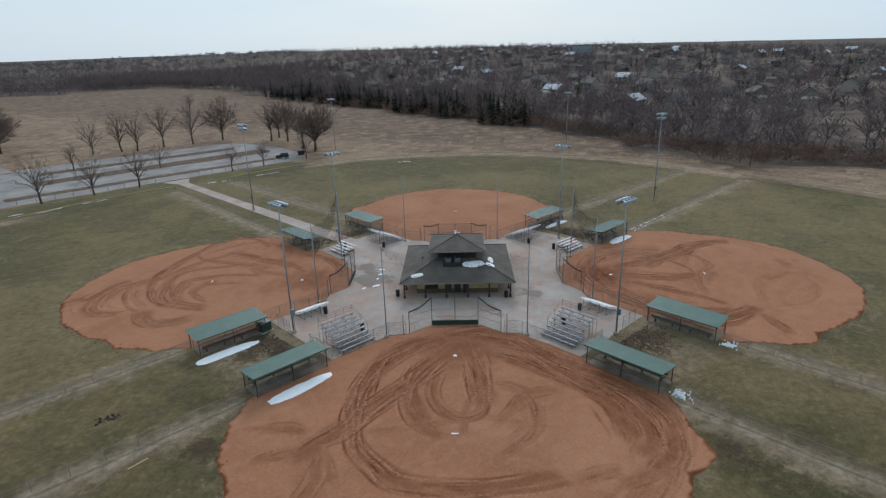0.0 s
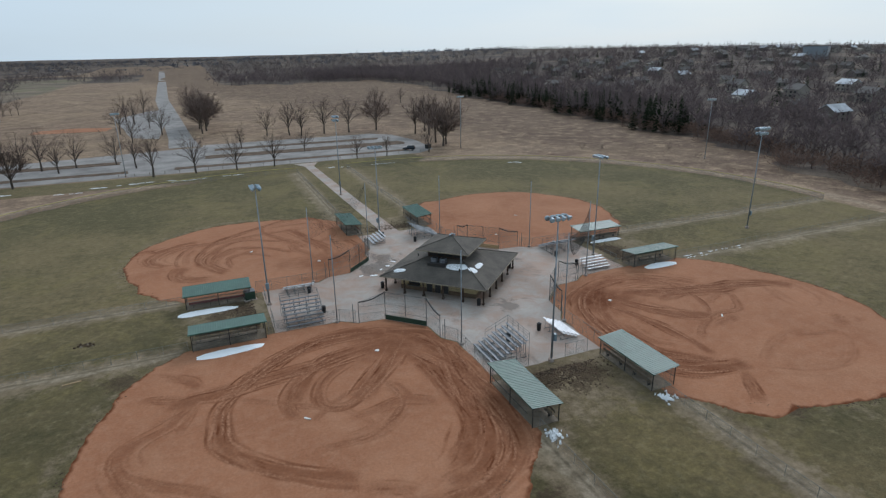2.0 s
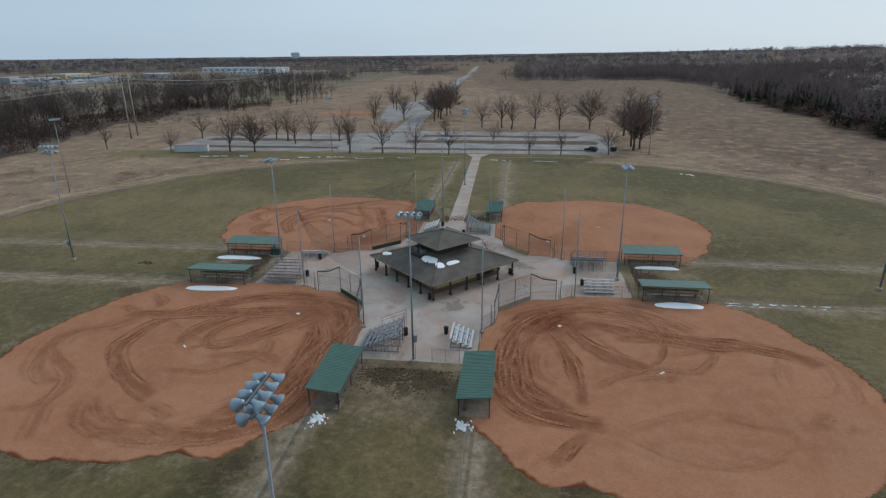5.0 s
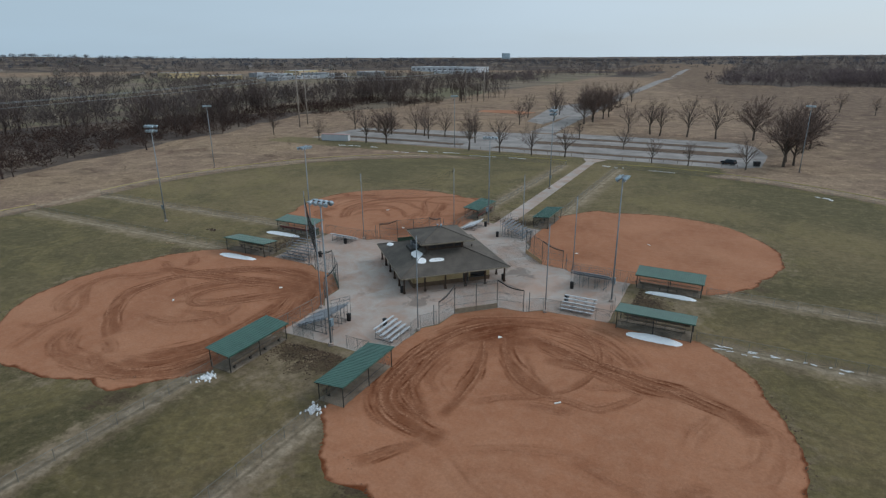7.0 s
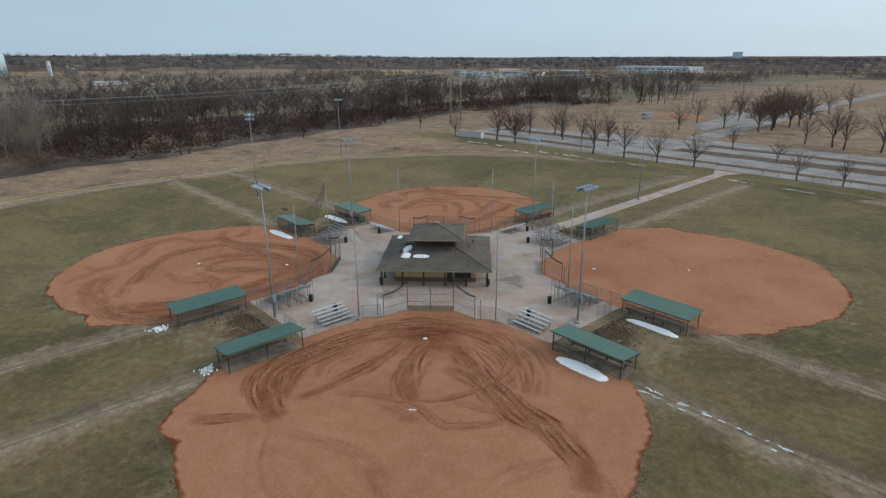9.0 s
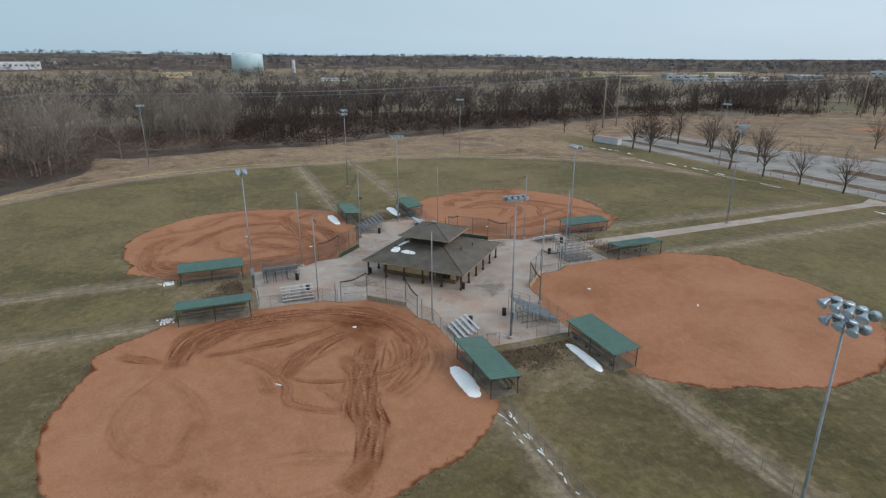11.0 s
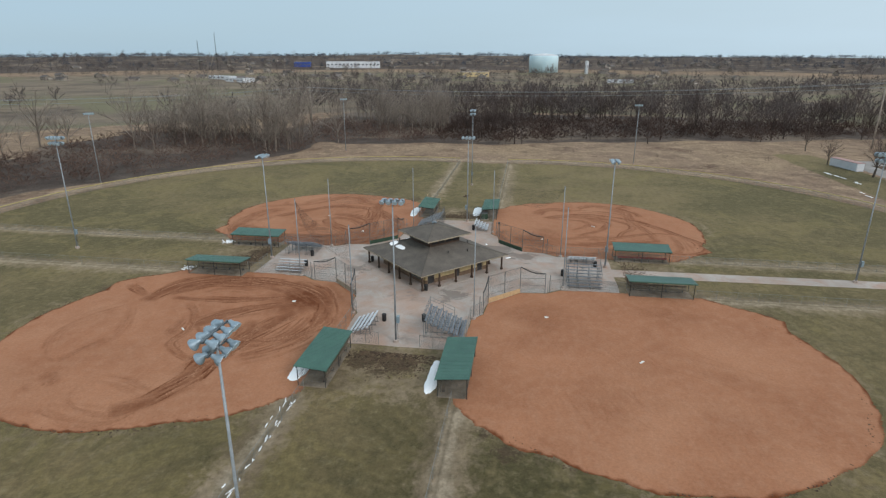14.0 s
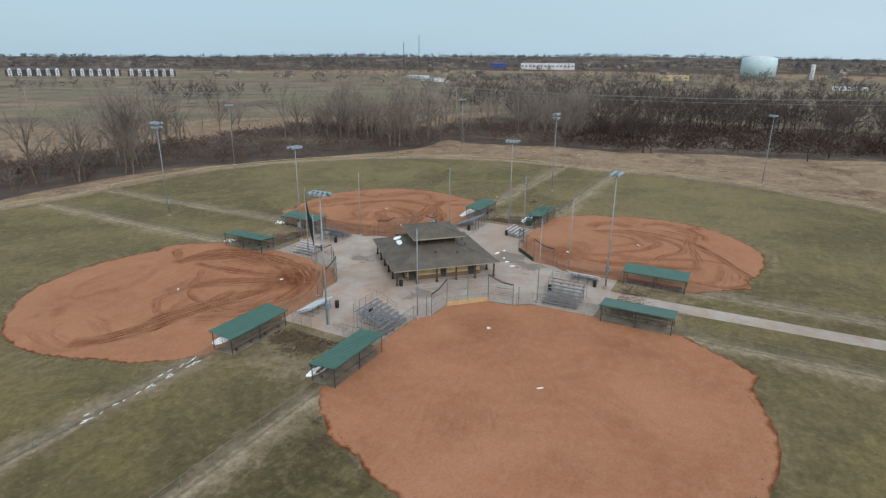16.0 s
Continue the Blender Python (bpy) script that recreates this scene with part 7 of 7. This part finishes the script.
part("cap", Shape().lathe((0, 0, 29 - silo_base), (0, 0, 1), [(0, 3.6), (1.2, 1.0)], 12), WHITE_METAL, silo)
for x, y, tall in ((-1023, -639, 58), (-1040, -611, 72)):
    mast = thing("radio_mast", pose(x, y, height(x, y)), "thin lattice radio mast on the horizon", "mast", "radio masts")
    for k in range(3):
        a = 2.1 * k
        part("leg", Shape().tube((1.1 * math.cos(a), 1.1 * math.sin(a), 0), (0.5 * math.cos(a), 0.5 * math.sin(a), tall), 0.22, 0.16, 5), DARK_STEEL, mast)
    part("lattice", Shape().box((0, 0, tall * 0.5), (0.25, 0.25, tall)), DARK_STEEL, mast)


# ---- power line ----
def build_utility_pole(x, y, tall, arms, label):
    z = height(x, y)
    b = thing("utility_pole", pose(x, y, z, 0, 0, 30), label, "utility pole", "power line poles")
    part("pole", Shape().tube((0, 0, -0.5), (0, 0, tall), 0.32, 0.2, 8), POLE_WOOD, b, "weathered wooden pole", True)
    for k in range(arms):
        part("crossarm", Shape().box((0, 0, tall - 1.0 - 1.8 * k), (2.6, 0.16, 0.16)), POLE_WOOD, b)
        for s in (-1, 1):
            part("insulator", Shape().lathe((s * 1.15, 0, tall - 0.9 - 1.8 * k), (0, 0, 1), [(0, 0.06), (0.1, 0.11), (0.25, 0.05)], 8), GREY_METAL, b)
    return b


hf = thing("power_pylon", pose(-161.5, 155, height(-161.5, 155), 0, 0, 0), "two-legged wooden transmission pylon with bracing", "pylon")
legs = ((2.5, -6.0), (-2.5, 6.0))
for x, y in legs:
    part("leg", Shape().tube((x, y, -0.5), (x * 0.97, y * 0.97, 28.6), 0.36, 0.22, 10), POLE_WOOD, hf, "tall weathered pole", True)
part("crossarm", Shape().tube((3.6, -8.8, 26.2), (-3.6, 8.8, 26.2), 0.16, 0.16, 6), POLE_WOOD, hf)
part("brace", Shape().tube((2.5, -5.9, 15.5), (-2.5, 5.9, 6.0), 0.12, 0.12, 6), POLE_WOOD, hf)
LINE = ((-70, -256, 21.0), (-204, -99, 20.0), (-161.5, 155, 26.0), (-155, 334, 24.0))
for (x, y, h) in LINE[:2]:
    build_utility_pole(x, y, h, 2, "tall wooden power pole at the edge of the woods")
for x, y in ((-150, 326), (-143, 344)):
    build_utility_pole(x, y, 25.0, 1, "tall wooden power pole in the dead grass")
for off, drop in ((-2.2, 0.5), (0.0, 2.2), (2.2, 0.5)):
    for (x0, y0, h0), (x1, y1, h1) in zip(LINE, LINE[1:]):
        s, n = Shape(), 14
        pts = []
        for i in range(n + 1):
            t = i / n
            sag = 4 * t * (1 - t) * 3.0
            pts.append((x0 + (x1 - x0) * t + off, y0 + (y1 - y0) * t + 0.4 * off, h0 + (h1 - h0) * t - sag - drop))
        ring = [(0.05, 0, 0), (0, 0, 0.05), (-0.05, 0, 0), (0, 0, -0.05)]
        s.add([(x + i, y + j, z + k) for x, y, z in pts for i, j, k in ring], [(4 * q + i, 4 * q + (i + 1) % 4, 4 * q + 4 + (i + 1) % 4, 4 * q + 4 + i) for q in range(n) for i in range(4)])
        tagged(part("power_cable", s, POLE_STEEL), "sagging overhead power cable", "cable", "overhead cables")

# ---- car park: islands, stops, parked car ----
for name, pts in (("a", [(-118, 128.5), (-58, 128), (-58, 132), (-118, 133)]), ("b", [(-44, 127.5), (38, 127), (41, 130), (-44, 131.5)]), ("c", [(-122, 147), (-62, 147), (-62, 153), (-122, 154)]),
                  ("d", [(-34, 145), (42, 143), (44, 147), (42, 152), (-34, 152)]), ("e", [(-30, 163), (36, 161), (38, 166), (-30, 168)])):
    paving("parking_island_" + name, pts, ISLAND, 0.1, "raised dead-grass island in the car park", "island", 0.1, 0.3, 200)
for k in range(24):
    x = -60 + 4.4 * k
    if -6.5 < x < 2:
        continue
    tagged(part("bollard", Shape().tube((x, 121.8, 0), (x, 121.8, 0.9), 0.09, 0.09, 8).lathe((x, 121.8, 0.9), (0, 0, 1), [(0, 0.09), (0.06, 0.03)], 8), POLE_WOOD), "short wooden bollard edging the car park", "bollard", "car park bollards")


def build_suv(m):
    b = thing("parked_suv", m, "dark parked pickup-sized vehicle on the asphalt", "car")
    body = Shape().add([(x, y, z) for y in (-0.92, 0.92) for x, z in ((-2.3, 0.45), (2.3, 0.45), (2.35, 0.95), (1.2, 1.08), (-2.3, 1.08))], [(0, 1, 2, 3, 4), (9, 8, 7, 6, 5), (0, 5, 6, 1), (1, 6, 7, 2), (2, 7, 8, 3), (3, 8, 9, 4), (4, 9, 5, 0)])
    part("body", body, CAR_PAINT, b)
    part("cabin", Shape().add([(x, y * k, z) for y in (-0.86, 0.86) for x, z, k in ((-2.2, 1.08, 1), (1.1, 1.08, 1), (0.4, 1.72, 0.85), (-2.0, 1.72, 0.85))], [(0, 1, 2, 3), (7, 6, 5, 4), (1, 5, 6, 2), (2, 6, 7, 3), (3, 7, 4, 0)]), CAR_GLASS, b)
    part("roof", Shape().box((-0.8, 0, 1.74), (2.5, 1.45, 0.06)), CAR_PAINT, b)
    for x in (-1.45, 1.45):
        for y in (-0.88, 0.88):
            w = part("wheel", Shape().tube((x, y - 0.12, 0.36), (x, y + 0.12, 0.36), 0.36, 0.36, 14), RUBBER, b)
            part("rim", Shape().tube((x, y - 0.13, 0.36), (x, y + 0.13, 0.36), 0.2, 0.2, 10), GALV, w)
    for y in (-0.65, 0.65):
        part("headlight", Shape().box((2.33, y, 0.82), (0.06, 0.4, 0.16)), WHITE, b)
        part("tail_light", Shape().box((-2.31, y, 0.9), (0.06, 0.2, 0.3)), RED_BOARD, b)
    return b


build_suv(pose(38.5, 127.0, 0.05, 0, 0, 150))
dump = thing("dumpster", pose(46.5, 127.5, 0.0, 0, 0, 10), "dark waste dumpster beside the car park", "dumpster")
part("bin", Shape().add([(x, y, z) for z, k in ((0.15, 0.85), (1.5, 1.0)) for x, y in ((-1.0 * k, -0.75), (1.0 * k, -0.75), (1.0 * k, 0.75), (-1.0 * k, 0.75))], [(3, 2, 1, 0), (0, 1, 5, 4), (1, 2, 6, 5), (2, 3, 7, 6), (3, 0, 4, 7)]), BLACK, dump)
part("lid", Shape().box((0, 0, 1.54), (2.1, 1.6, 0.08)), BLACK, dump)
for x in (-0.8, 0.8):
    part("caster", Shape().tube((x, -0.5, 0.08), (x, 0.5, 0.08), 0.08, 0.08, 8), RUBBER, dump)
shed = thing("storage_container", pose(-112, 117.5, 0.0, 0, 0, 12), "long white storage container with faded red top", "storage container")
part("body", Shape().box((0, 0, 1.35), (12.2, 2.4, 2.5)), WHITE_METAL, shed)
part("roof", Shape().box((0, 0, 2.66), (12.4, 2.6, 0.14)), PINK_ROOF, shed, "faded red roof sheet")
for k in range(20):
    part("rib", Shape().box((-5.8 + 0.61 * k, -1.23, 1.35), (0.12, 0.08, 2.4)), WHITE_METAL, shed)
part("skid", Shape().box((0, 0, 0.06), (12.0, 2.0, 0.14)), DARK_STEEL, shed)
# a far diamond and its lot beside the road
paving("far_infield", [(-112, 262), (-78, 258), (-76, 272), (-96, 280), (-112, 274)], DIRT, height(-95, 268) + 0.06, "orange clay of a farther diamond", "infield", 0.1, 0.4, 33)
paving("far_lot", [(-64, 222), (-52, 212), (-50, 350), (-60, 380), (-80, 320)], ASPHALT, height(-60, 260) + 0.05, "grey lot beside the park road", "car park", 0.1, 0.3, 34)

# ---- brush and weeds on the rough ground ----
for k, (x, y, s) in enumerate(((95, 95, 1.0), (100, 90, 1.1), (110, 84, 0.9), (120, 78, 1.0), (118, 62, 0.9), (130, 40, 1.1), (-118, 96, 0.8), (-122, 60, 0.7), (-128, 32, 0.8), (-131, 74, 0.7), (-125, 84, 0.6), (132, 12, 1.0))):
    v, f = shrub_kinds[k % 4]
    me = bulk_mesh("shrub", v * s, f)
    ob = part("shrub", me, TWIG)
    ob.matrix_basis = pose(x, y, height(x, y), 0, 0, 37 * k)
    tagged(ob, "leafless brown shrub in the dead grass", "shrub", "prairie shrubs")
